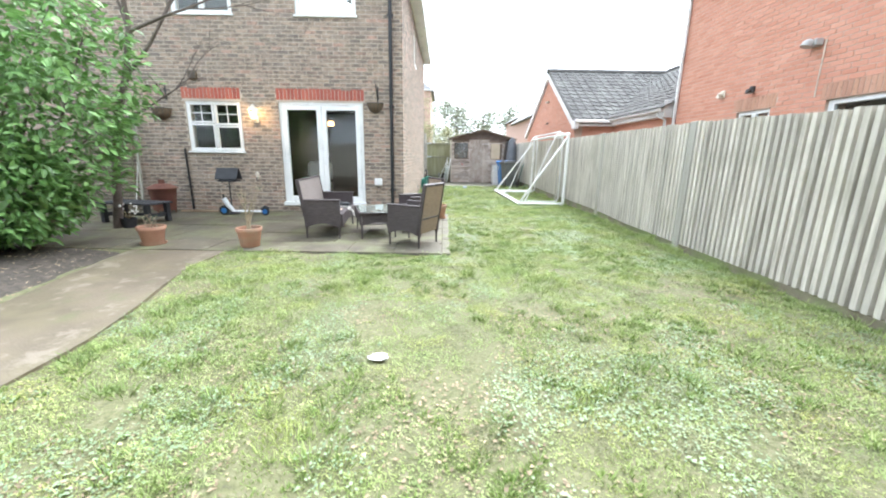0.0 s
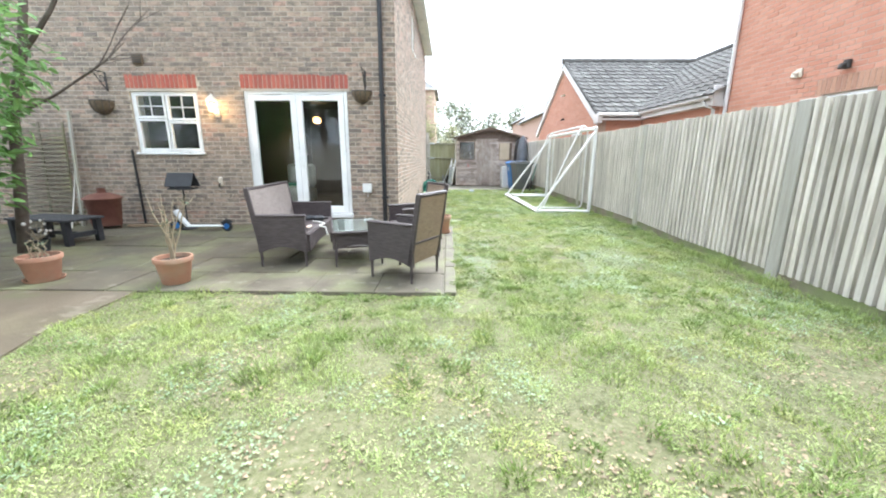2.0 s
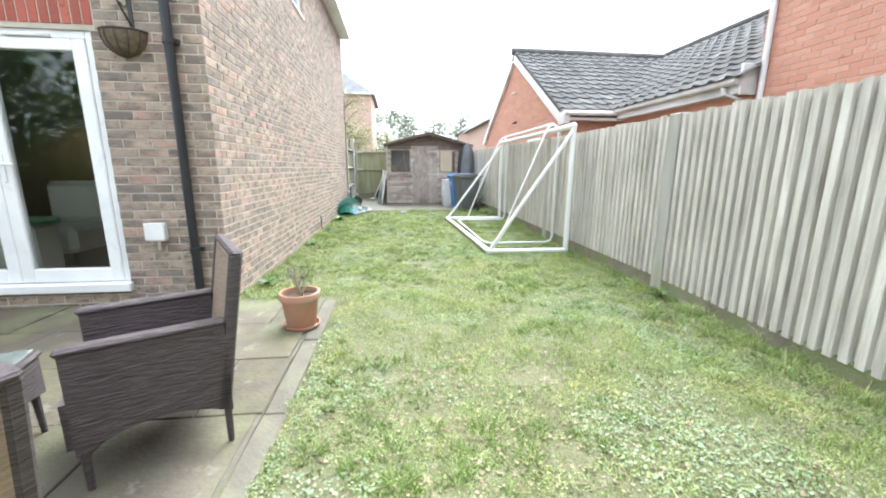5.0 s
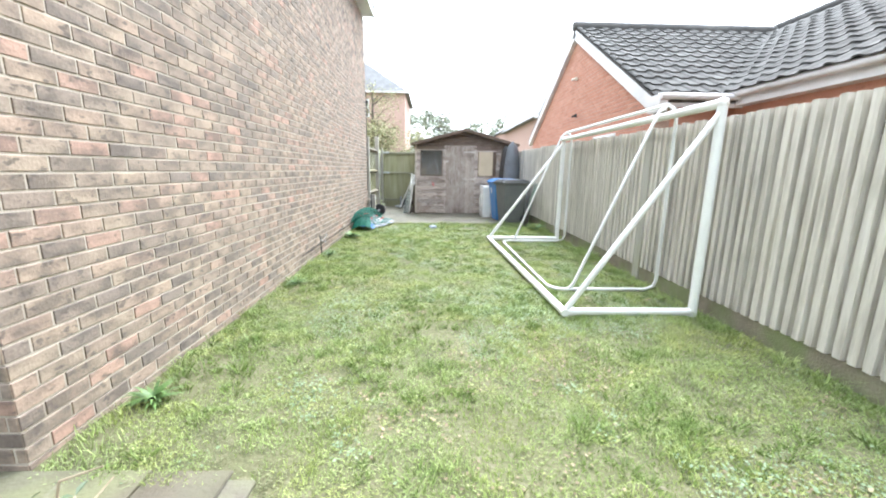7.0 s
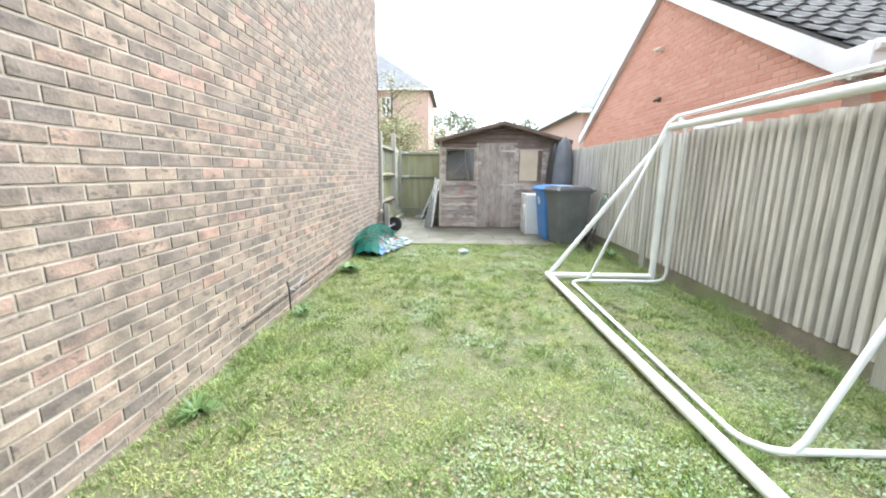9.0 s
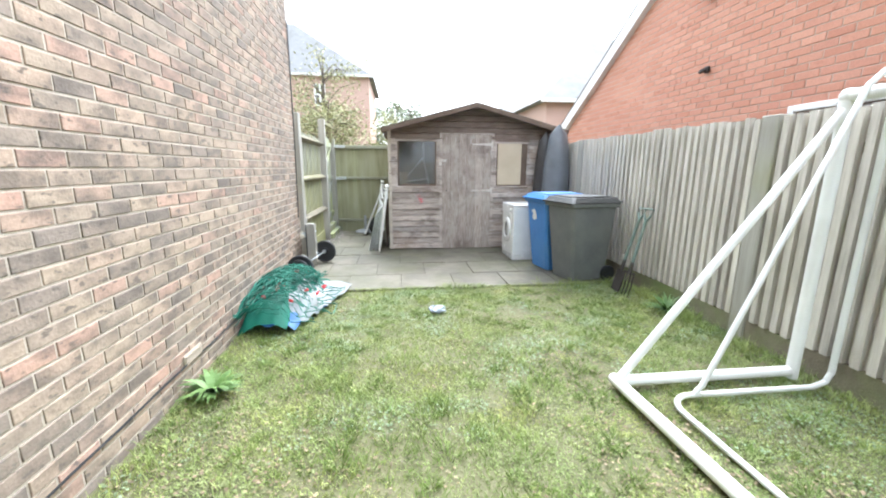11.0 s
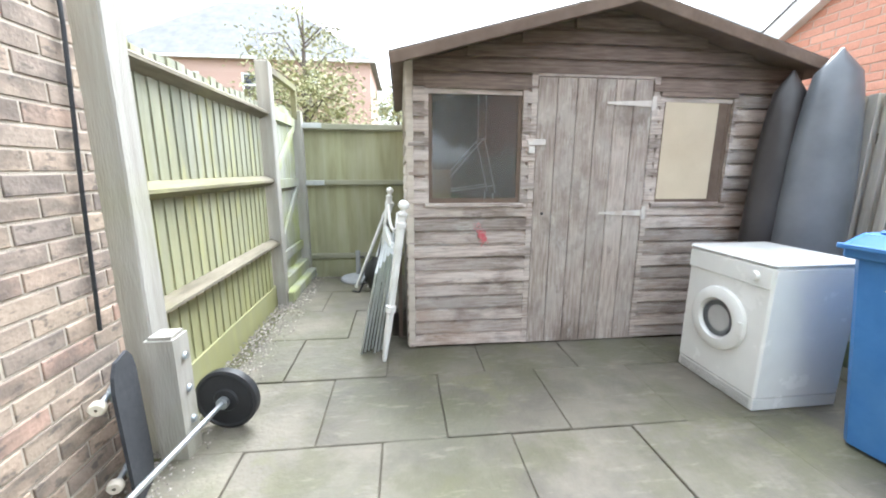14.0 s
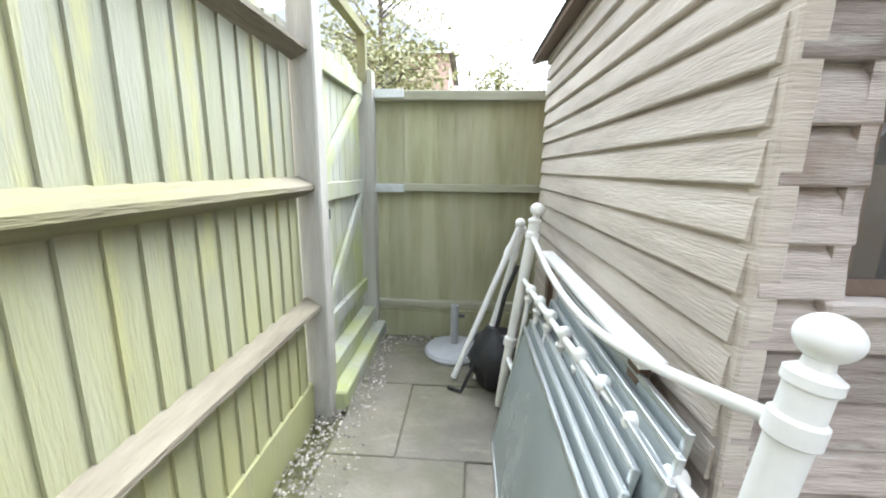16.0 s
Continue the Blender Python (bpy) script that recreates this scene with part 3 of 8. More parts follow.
def gate():
    t = thing("gate", "green-stained timber garden gate with a diagonal brace, shut", "gate", pose(IN_X, 0, 0))
    y0, y1 = P_GATE + 0.06, P_END - 0.07
    y = y0
    while y < y1 - 0.02:
        part("board", Geo().box((-0.02, y, 0.24), (0.0, min(y + 0.115, y1), 1.98 + 0.03 * math.sin(y * 9)), None, 0.003), M_GREENB, t)
        y += 0.12
    for z in (0.42, 1.18, 1.86):
        part("ledge", Geo().box((0.001, y0, z - 0.05), (0.035, y1, z + 0.05), None, 0.004), M_GREENB, t)
    for za, zb in ((0.46, 1.14), (1.22, 1.82)):
        ln = math.hypot(y1 - y0 - 0.08, zb - za)
        m = pose(0.004, y0 + 0.04, za) @ pose(0, 0, 0, math.degrees(math.atan2(zb - za, y1 - y0 - 0.08)))
        part("brace", Geo().box((0, 0, -0.04), (0.028, ln, 0.04), m, 0.004), M_GREENB, t)
    part("stile", Geo().box((0.001, y0, 0.47), (0.033, y0 + 0.07, 1.13)), M_GREENB, t)
    g = Geo().box((0.0, y0 - 0.02, 2.22), (0.06, y1 + 0.05, 2.28)).box((0.0, y1 + 0.0, 1.9), (0.06, y1 + 0.05, 2.22))
    part("head_frame", g, M_RAIL, t, "thin timber frame above the gate")
    g = Geo().box((0.034, y0 + 0.01, 1.16), (0.05, y0 + 0.12, 1.22), None, 0.004).tube([(0.055, y0 + 0.05, 1.17), (0.062, y0 + 0.05, 1.05)], 0.012)
    part("bolt", g, M_GALV, t, "galvanised bolt with a small padlock")
    g = Geo().box((0.04, y0 + 0.03, 1.04), (0.075, y0 + 0.08, 1.10), None, 0.006)
    part("padlock", g, M_PIPE, t, "small dark padlock")
    part("post", Geo().box((-0.02, P_END - 0.06, -0.05), (0.10, P_END + 0.04, 2.0), None, 0.006), M_POST, t)
    part("threshold", Geo().box((-0.05, y0 - 0.05, -0.02), (0.16, y1 + 0.05, 0.10), None, 0.01).box((-0.03, y0 - 0.05, 0.1), (0.08, y1 + 0.05, 0.23), None, 0.01), M_GREENB, t, "green mossy timber step")
    return t


def back_fence():
    fence = thing("fence", "green-stained timber back fence with capping rail", "fence", pose(0, 20.95, 0))
    x = IN_X + 0.05
    while x < FENCE_X - 0.05:
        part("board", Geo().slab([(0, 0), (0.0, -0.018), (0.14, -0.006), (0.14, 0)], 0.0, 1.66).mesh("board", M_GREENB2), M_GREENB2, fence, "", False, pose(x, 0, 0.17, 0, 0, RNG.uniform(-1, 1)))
        x += 0.13
    for z, hgt, dp in ((1.80, 0.07, 0.07), (1.14, 0.06, 0.05), (0.20, 0.06, 0.05)):
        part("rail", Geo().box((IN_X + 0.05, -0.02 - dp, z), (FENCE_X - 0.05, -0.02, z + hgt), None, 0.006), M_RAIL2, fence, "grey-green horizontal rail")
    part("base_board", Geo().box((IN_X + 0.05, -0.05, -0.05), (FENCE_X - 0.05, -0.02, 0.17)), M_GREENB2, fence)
    for z in (1.845, 1.165):
        part("metal_bracket", Geo().box((IN_X + 0.09, -0.1, z - 0.03), (IN_X + 0.32, -0.092, z + 0.03), None, 0.002), M_GALV, fence, "bright galvanised rail bracket")
    return fence


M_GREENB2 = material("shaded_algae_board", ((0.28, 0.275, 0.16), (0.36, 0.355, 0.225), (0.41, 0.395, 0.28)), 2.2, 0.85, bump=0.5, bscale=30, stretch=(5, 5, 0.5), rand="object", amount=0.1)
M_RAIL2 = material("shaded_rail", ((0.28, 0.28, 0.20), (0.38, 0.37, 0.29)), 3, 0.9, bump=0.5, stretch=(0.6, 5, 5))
M_GALV = material("galvanised_steel", ((0.50, 0.53, 0.56), (0.62, 0.65, 0.68)), 20, 0.4, 0.85, bump=0.1)
gate()
back_fence()
# plain fences that close the garden behind
g = Geo().box((-11.05, -4.6, -0.05), (FENCE_X, -4.55, 1.8)).box((-11.1, -4.6, -0.05), (-11.05, 8.5, 1.8))
setting("fence_rear", g, M_FENCE_J, "plain timber fence closing the garden")


# ---- paving ----
def paving(name, x0, x1, y0, y1, top, sx, sy, mat, label, edge=None, jitter=0.004, stag=True):
    bed = setting(name, Geo().box((x0, y0, -0.10), (x1, y1, top - 0.012)), M_BED, label)
    meshes = {}
    ny = max(1, round((y1 - y0) / sy))
    dy = (y1 - y0) / ny
    for j in range(ny):
        x = x0 - (sx / 2 if (stag and j % 2) else 0)
        while x < x1 - 0.02:
            a0, a1 = max(x, x0), min(x + sx, x1)
            x += sx
            if a1 - a0 < 0.04:
                continue
            key = round(a1 - a0, 3)
            if key not in meshes:
                meshes[key] = Geo().box((0.003, 0.003, -0.045), (key - 0.003, dy - 0.003, 0), None, 0.004).mesh("slab", mat)
            part("slab", meshes[key], mat, bed, "", False, pose(a0, y0 + j * dy, top + RNG.uniform(-jitter, jitter), RNG.uniform(-0.25, 0.25), RNG.uniform(-0.25, 0.25)))
    return bed


# ---- brick garage and the neighbouring house ----
GX, GY0, GY1, G_EAVE, G_TOP = 4.3, 13.25, 20.55, 2.38, 4.5
GYM = (GY0 + GY1) / 2


def gable(u):
    return G_EAVE + (G_TOP - G_EAVE) * (1 - abs(u - (GY1 - GY0) / 2) / ((GY1 - GY0) / 2))


L = GY1 - GY0
ga = thing("garage", "red brick garage with a tiled gable roof and white bargeboards", "garage")
gm = pose(GX, GY1, 0, 0, 0, -90)
g = Geo().add([(0, 0, -0.1), (L, 0, -0.1), (L, 0, G_EAVE), (L / 2, 0, G_TOP), (0, 0, G_EAVE), (0, 0.25, -0.1), (L, 0.25, -0.1), (L, 0.25, G_EAVE), (L / 2, 0.25, G_TOP), (0, 0.25, G_EAVE)],
              [(4, 3, 2, 1, 0), (5, 6, 7, 8, 9), (0, 1, 6, 5), (1, 2, 7, 6), (2, 3, 8, 7), (3, 4, 9, 8), (4, 0, 5, 9)])
gwall = part("wall", g, M_MORTAR_RED, ga, "red brick gable wall", False, gm)
g, _ = brick_faces(L, -0.1, G_TOP, [(5.05, 6.05, 1.2, 2.0)], None, 0.0, gable)
tagged(part("bricks", g, M_RED, gwall, "red facing bricks"), kind="stuff")
for y in (GY0, GY1 - 0.25):
    part("long_wall", Geo().box((GX + 0.252, y, -0.1), (10.0, y + 0.25, G_EAVE)), M_RED, ga)
# bargeboards
pitch = math.atan2(G_TOP - G_EAVE, L / 2)
for sgn in (1, -1):
    ln = (L / 2) / math.cos(pitch) + 0.28
    m = pose(GX - 0.10, GYM, G_TOP + 0.06) @ pose(0, 0, 0, -math.degrees(pitch) * sgn)
    lo, hi = ((0, 0, -0.20), (0.03, ln, 0.0)) if sgn > 0 else ((0, -ln, -0.20), (0.03, 0, 0.0))
    part("bargeboard", Geo().box(lo, hi, m, 0.004), M_PVC_OLD, ga, "white bargeboard along the verge")
    lo, hi = ((0.03, 0, -0.20), (0.10, ln, -0.18)) if sgn > 0 else ((0.03, -ln, -0.20), (0.10, 0, -0.18))
    part("soffit", Geo().box(lo, hi, m), M_PVC_OLD, ga)
    part("roof_deck", Geo().box((0.0, 0, -0.0) if sgn > 0 else (0.0, -ln, 0), (9.0, ln, 0.03) if sgn > 0 else (9.0, 0, 0.03), m), M_FELT, ga)
part("box_end", Geo().box((GX - 0.11, GY0 - 0.30, G_EAVE - 0.22), (GX + 0.02, GY0 + 0.02, G_EAVE + 0.03), None, 0.006), M_PVC_OLD, ga)
g = Geo().tube([(GX - 0.1, GY0 - 0.30, G_EAVE + 0.0), (5.45, GY0 - 0.30, G_EAVE + 0.0)], 0.05)
part("gutter", g, M_PVC_OLD, ga, "white gutter", True)
part("fascia", Geo().box((GX - 0.1, GY0 - 0.24, G_EAVE - 0.14), (5.5, GY0 - 0.22, G_EAVE + 0.05)), M_PVC_OLD, ga)
# wing towards the neighbouring house
EX, EY0 = 5.35, 9.95
RX = 5.6
wing = thing("garage_wing", "low tiled wing joining garage and red brick house", "building")
part("wall", Geo().box((EX + 0.2, EY0, -0.1), (EX + 0.45, GY0 + 0.2, 2.4)), M_RED, wing)
part("fascia", Geo().box((EX + 0.02, EY0, 2.27), (EX + 0.045, GY0 + 0.3, 2.45)), M_PVC_OLD, wing, "white fascia board")
part("soffit", Geo().box((EX + 0.045, EY0, 2.27), (EX + 0.2, GY0 + 0.3, 2.285)), M_PVC_OLD, wing)
g = Geo()
g.tube([(EX - 0.03, EY0, 2.43), (EX - 0.03, GY0 + 0.1, 2.43)], 0.055, 10)
part("gutter", g, M_PVC_OLD, wing, "white half-round gutter", True)
g = Geo().tube([(EX - 0.02, EY0 + 0.25, 2.4), (EX - 0.02, EY0 + 0.2, 2.28), (EX + 0.12, EY0 + 0.1, 2.2), (EX + 0.15, EY0 + 0.1, 0)], 0.035, 8)
part("downpipe", g, M_PVC_OLD, wing, "white downpipe", True)
wm = pose(EX - 0.06, 0, 2.46) @ pose(0, 0, 0, 0, -math.degrees(pitch), 0)
part("roof_deck", Geo().box((0, EY0, -0.02), (4.4, 17.0, 0.0), wm), M_FELT, wing)
part("box_end", Geo().box((EX + 0.0, EY0 - 0.03, 2.24), (RX - 0.01, EY0 + 0.01, 2.64), None, 0.006), M_PVC_OLD, wing, "white box end of the eaves")
part("far_slope", Geo().add([(EX - 0.06 + 4.4 * math.cos(pitch), EY0, 2.46 + 4.4 * math.sin(pitch)), (EX - 0.06 + 4.4 * math.cos(pitch), 17, 2.46 + 4.4 * math.sin(pitch)), (13, 17, 2.4), (13, EY0, 2.4)], [(0, 1, 2, 3)]), M_TILE_J, wing)

# neighbouring red house
RX, RY0, RY1 = 5.6, -6.0, 9.93
rh = thing("brick_house", "two-storey red brick house with white windows beyond the fence", "house")
RW = [(RY1 - 7.80, RY1 - 7.02, 1.2, 2.14), (RY1 - 6.02, RY1 - 4.3, 1.0, 2.14)]
rm = pose(RX, RY1, 0, 0, 0, -90)
rwall = part("wall", wall_backing(RY1 - RY0, -0.1, 5.6, 0.3, RW), M_MORTAR_RED, rh, "red brick wall", False, rm)
sold = [(o[0] - 0.1, o[1] + 0.1, o[3] + 0.01, o[3] + 0.24) for o in RW]
g, _ = brick_faces(RY1 - RY0, 1.4, 5.6, RW + sold, None)
tagged(part("bricks", g, M_RED, rwall, "red facing bricks"), kind="stuff")
M_LINTEL = brick_material("lintel_brick", ((0.42, 0.24, 0.16), (0.48, 0.28, 0.20), (0.38, 0.21, 0.15)), "island", (0.3, 0.17, 0.12))
for s in sold:
    g = Geo()
    u = s[0]
    while u < s[1] - 0.03:
        brick_box(g, u, min(u + 0.065, s[1]), s[2], s[3] - 0.01, 0.005)
        u += 0.075
    tagged(part("soldier_course", g, M_LINTEL, rwall, "upright brick lintel"), kind="stuff")
part("end_wall", Geo().box((RX + 0.31, RY1 - 0.3, -0.1), (14, RY1, 5.6)).box((RX + 0.31, RY0, -0.1), (14, RY0 + 0.3, 5.6)), M_RED, rh)
part("roof", Geo().add([(RX - 0.35, RY0, 5.5), (RX - 0.35, RY1 + 0.3, 5.5), (10, RY1 + 0.3, 8.4), (10, RY0, 8.4), (14.3, RY0, 5.5), (14.3, RY1 + 0.3, 5.5)], [(0, 1, 2, 3), (3, 2, 5, 4)]), M_TILE_J, rh)
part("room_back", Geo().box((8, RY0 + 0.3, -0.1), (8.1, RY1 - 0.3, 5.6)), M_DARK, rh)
part("downpipe", Geo().tube([(RX - 0.05, RY1 - 0.12, 5.4), (RX - 0.05, RY1 - 0.12, 0.0)], 0.035, 10), M_PVC_OLD, rh, "pale grey downpipe", True)
part("gutter", Geo().tube([(RX - 0.38, RY0, 5.45), (RX - 0.38, RY1 + 0.3, 5.45)], 0.06, 10), M_PVC_OLD, rh, "pale gutter", True)

# ---- patio, path and the yard by the shed ----
paving("patio", -7.46, 0.0, 4.92, FRONT_Y - 0.012, 0.02, 0.62, 0.595, M_SLAB, "stained buff concrete slab patio")
paving("yard_paving", IN_X + 0.17, FENCE_X - 0.06, 16.33, 20.67, 0.012, 0.65, 0.62, M_SLAB_DARK, "damp grey paving slabs by the shed")

M_EDGE = material("pale_concrete_edging", ((0.10, 0.09, 0.068), (0.17, 0.153, 0.118)), 4, 0.85, bump=0.5, bscale=60, stain=(0.15, 0.15, 0.09), stain_scale=4)
kerb = setting("patio_edging", Geo().box((0.002, 4.95, -0.10), (0.10, FRONT_Y - 0.05, -0.012)), M_BED, "pale concrete edging along the patio")
for i in range(4):
    part("edging_stone", Geo().box((0.004, 4.955 + i * 0.872, -0.05), (0.115 + 0.004 * (i % 2), 5.82 + i * 0.872, 0.012 + 0.003 * (i % 2)), None, 0.008), M_EDGE, kerb)


def path_edge(y):
    """Right and left edge of the garden path."""
    return -2.40 - 0.42 * max(0.0, min(1.0, (y - 2.3) / 1.7)) ** 1.3, -3.55 - 0.5 * max(0.0, min(1.0, (y - 2.5) / 2.2))


g = Geo()
ys = [-4.4 + 0.18 * i for i in range(52)]
ys = [y for y in ys if y < 4.9] + [4.91]
for y in ys:
    r, l = path_edge(y)
    r += 0.02 * noise.noise((y * 3, 0, 0))
    l += 0.04 * noise.noise((y * 2, 5, 0))
    g.v += [(l, y, -0.1), (l, y, 0.012), (r, y, 0.012), (r, y, -0.1)]
for i in range(len(ys) - 1):
    for j in range(3):
        g.f.append((4 * i + j, 4 * i + j + 1, 4 * i + 5 + j, 4 * i + 4 + j))
g.f.append((4 * len(ys) - 4, 4 * len(ys) - 3, 4 * len(ys) - 2, 4 * len(ys) - 1))
setting("path", g, M_PATH, "damp brown concrete garden path")

# soil bed beside the path
g = Geo()
nx, ny = 30, 46
for j in range(ny + 1):
    y = -4.4 + 11.4 * j / ny
    l = path_edge(y)[1] - 0.0 if y < 4.9 else -7.5
    for i in range(nx + 1):
        x = -10.9 + (l + 10.9) * i / nx
        d = min(1.0, (l - x) * 2.5)
        g.v.append((x, y, 0.0 + d * (0.05 + 0.05 * noise.noise((x * 2, y * 2, 1)) + 0.02 * noise.noise((x * 9, y * 9, 1)))))
for j in range(ny):
    for i in range(nx):
        a0 = j * (nx + 1) + i
        g.f.append((a0, a0 + 1, a0 + nx + 2, a0 + nx + 1))
setting("soil_bed", g, M_EARTH, "dark bare soil with leaf litter", True)

# ---- shed ----
SX0, SX1, SY0, SY1 = 0.38, 3.24, 18.60, 20.6
S_EAVE, S_TOP = 2.02, 2.40
SMID = (SX0 + SX1) / 2
M_PANEL = material("pale_board_panel", ((0.50, 0.42, 0.31), (0.62, 0.54, 0.42)), 1.5, 0.8, bump=0.1, stain=(0.48, 0.28, 0.13), stain_scale=0.9, stain_cut=0.62)
M_IRON = material("pale_grey_hinge", ((0.55, 0.52, 0.50), (0.70, 0.67, 0.64)), 12, 0.55, 0.3, bump=0.2, stain=(0.4, 0.28, 0.2), stain_scale=8, stain_cut=0.65)
M_REDSPOT = material("red_spray_paint", ((0.60, 0.13, 0.16), (0.66, 0.26, 0.27)), 20, 0.6, bump=0.1)


def shed_board(length, h=0.097):
    """A shiplap board along x, outer face to -y."""
    g = Geo()
    prof = [(0.012, 0), (-0.020, 0), (-0.023, 0.004), (-0.015, h - 0.024), (-0.003, h - 0.010), (0.0, h), (0.012, h)]
    k = len(prof)
    g.v = [(0, y, z) for y, z in prof] + [(length, y, z) for y, z in prof]
    g.f = [tuple(range(k)), tuple(range(2 * k - 1, k - 1, -1))] + [(i, k + i, k + (i + 1) % k, (i + 1) % k) for i in range(k)]
    return g


def shed():
    t = thing("shed", "weathered brown timber shed with a felt roof and boarded window", "shed", pose(0, SY0, 0))
    body = part("wall", Geo().slab([(SX0 + 0.02, 0.012), (SX1 - 0.02, 0.012), (SX1 - 0.02, 0.03), (SX0 + 0.02, 0.03)], 0.0, 0.02), M_SHED_DARK, t, "shiplap front wall")
    door = (1.27, 2.11, 0.02, 1.95)
    w1, w2 = (0.52, 1.17, 1.10, 1.86), (2.20, 2.74, 1.09, 1.84)
    z = 0.03
    while z < S_TOP - 0.06:
        half = min(SX1 - SMID, (S_TOP - z - 0.06) / (S_TOP - S_EAVE) * (SX1 - SMID)) if z > S_EAVE - 0.06 else SX1 - SMID
        zc = z + 0.05
        holes = [(o[0], o[1]) for o in (door, w1, w2) if o[2] - 0.02 < zc < o[3] + 0.01]
        for a0, a1 in cut_out((SMID - half, SMID + half), holes):
            if a1 - a0 > 0.03:
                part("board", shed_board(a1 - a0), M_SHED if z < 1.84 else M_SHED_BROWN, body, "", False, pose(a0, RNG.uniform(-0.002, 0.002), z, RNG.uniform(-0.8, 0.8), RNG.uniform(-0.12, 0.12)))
        z += 0.097
    # side walls and rear
    for sx, rz, nm in ((SX0, 90, "side_wall"),):
        sw = part("side_wall", Geo().box((SX0 + 0.014, 0.03, 0), (SX0 + 0.03, SY1 - SY0, S_EAVE)), M_SHED_DARK, t, "side wall of paler boards")
        z = 0.03
        while z < S_EAVE - 0.02:
            part("board", shed_board(SY1 - SY0), M_SHED_SIDE, sw, "", False, pose(SX0, SY1 - SY0, z, 0, 0, -90) @ pose(0, 0, 0, RNG.uniform(-0.8, 0.8)))
            z += 0.097
    part("side_wall", Geo().box((SX1 - 0.03, 0.03, 0), (SX1, SY1 - SY0, S_EAVE)), M_SHED_SIDE, t)
    part("rear_wall", Geo().box((SX0 + 0.03, SY1 - SY0 - 0.03, 0), (SX1 - 0.03, SY1 - SY0, S_EAVE)), M_SHED_DARK, t)
    g = Geo().slab([(SX0 + 0.03, S_EAVE - 0.01), (SX1 - 0.03, S_EAVE - 0.01), (SMID, S_TOP)], 0, 0.02, pose(0, SY1 - SY0 - 0.005, 0, 90))
    part("rear_gable", g, M_SHED_DARK, t)
    g = Geo().slab([(SX0 + 0.02, S_EAVE - 0.03), (SX1 - 0.02, S_EAVE - 0.03), (SX1 - 0.02, S_EAVE), (SMID, S_TOP - 0.002), (SX0 + 0.02, S_EAVE)], 0, 0.012, pose(0, 0.026, 0, 90))
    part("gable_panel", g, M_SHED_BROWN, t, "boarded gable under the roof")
    part("floor", Geo().box((SX0 + 0.03, 0.03, 0.0), (SX1 - 0.03, SY1 - SY0 - 0.03, 0.05)), M_SHED_DARK, t)
    for x in (SX0 - 0.012, SX1 - 0.04):
        part("corner_post", Geo().box((x, -0.022, 0.02), (x + 0.05, 0.03, S_EAVE + 0.02), None, 0.005), M_SHED_SIDE if x < 1 else M_SHED_DARK, t)
    # roof
    rp = math.atan2(S_TOP - S_EAVE, SX1 - SMID)
    for sgn in (1, -1):
        ln = (SX1 - SMID) / math.cos(rp) + 0.10
        m = pose(SMID, 0, S_TOP + 0.0) @ pose(0, 0, 0, 0, math.degrees(rp) * sgn, 0)
        r = part("roof", Geo().box((0, -0.22, 0.0), (ln, SY1 - SY0 + 0.1, 0.022), m) if sgn > 0 else Geo().box((-ln, -0.22, 0.0), (0, SY1 - SY0 + 0.1, 0.022), m), M_SHED_DARK, t)
        part("felt", Geo().box((-0.004, -0.235, 0.0225), (ln + 0.01, SY1 - SY0 + 0.11, 0.03), m) if sgn > 0 else Geo().box((-ln - 0.01, -0.235, 0.0225), (0.004, SY1 - SY0 + 0.11, 0.03), m), M_FELT, r, "worn dark mineral felt")
        lo, hi = ((0, -0.245, -0.05), (ln + 0.015, -0.222, 0.02)) if sgn > 0 else ((-ln - 0.015, -0.245, -0.05), (0, -0.222, 0.02))
        part("bargeboard", Geo().box(lo, hi, m, 0.004), M_SHED_DARK, t, "dark brown bargeboard")
    # door of upright boards
    d = part("door", Geo().box((door[0], 0.0, door[2]), (door[1], 0.012, door[3])), M_SHED_DARK, t, "upright-boarded weathered door, shut")
    k = 6
    bw = (door[1] - door[0]) / k
    for i in range(k):
        part("board", Geo().box((0.002, 0, 0), (bw - 0.002, 0.016, door[3] - door[2]), None, 0.003), M_SHED_DOOR, d, "", False, pose(door[0] + i * bw, -0.016 + RNG.uniform(-0.001, 0.001), door[2]))
    for x0, x1, z0, z1 in ((door[0] - 0.045, door[0] - 0.002, 0.02, 1.97), (door[1] + 0.002, door[1] + 0.045, 0.02, 1.97), (door[0] - 0.045, door[1] + 0.045, 1.953, 1.995)):
        part("door_frame", Geo().box((x0, -0.02, z0), (x1, 0.02, z1), None, 0.003), M_SHED, t)
    for z in (1.79, 1.02):
        g = Geo().add([(0, 0, -0.022), (0, 0, 0.022), (-0.33, 0, 0.008), (-0.33, 0, -0.008), (0, -0.004, -0.022), (0, -0.004, 0.022), (-0.33, -0.004, 0.008), (-0.33, -0.004, -0.008)],
                      [(0, 1, 2, 3), (7, 6, 5, 4), (0, 4, 5, 1), (1, 5, 6, 2), (2, 6, 7, 3), (3, 7, 4, 0)]).box((0.002, -0.004, -0.05), (0.035, 0, 0.05))
        part("hinge", g, M_IRON, d, "pale metal T hinge", False, pose(door[1] - 0.01, -0.0225, z))
    part("hasp", Geo().box((0, -0.008, 0), (0.13, 0, 0.04), None, 0.003).box((0.0, -0.022, -0.06), (0.05, -0.009, -0.01), None, 0.005), M_IRON, d, "white metal hasp and padlock", False, pose(door[0] - 0.06, -0.0225, 1.50))
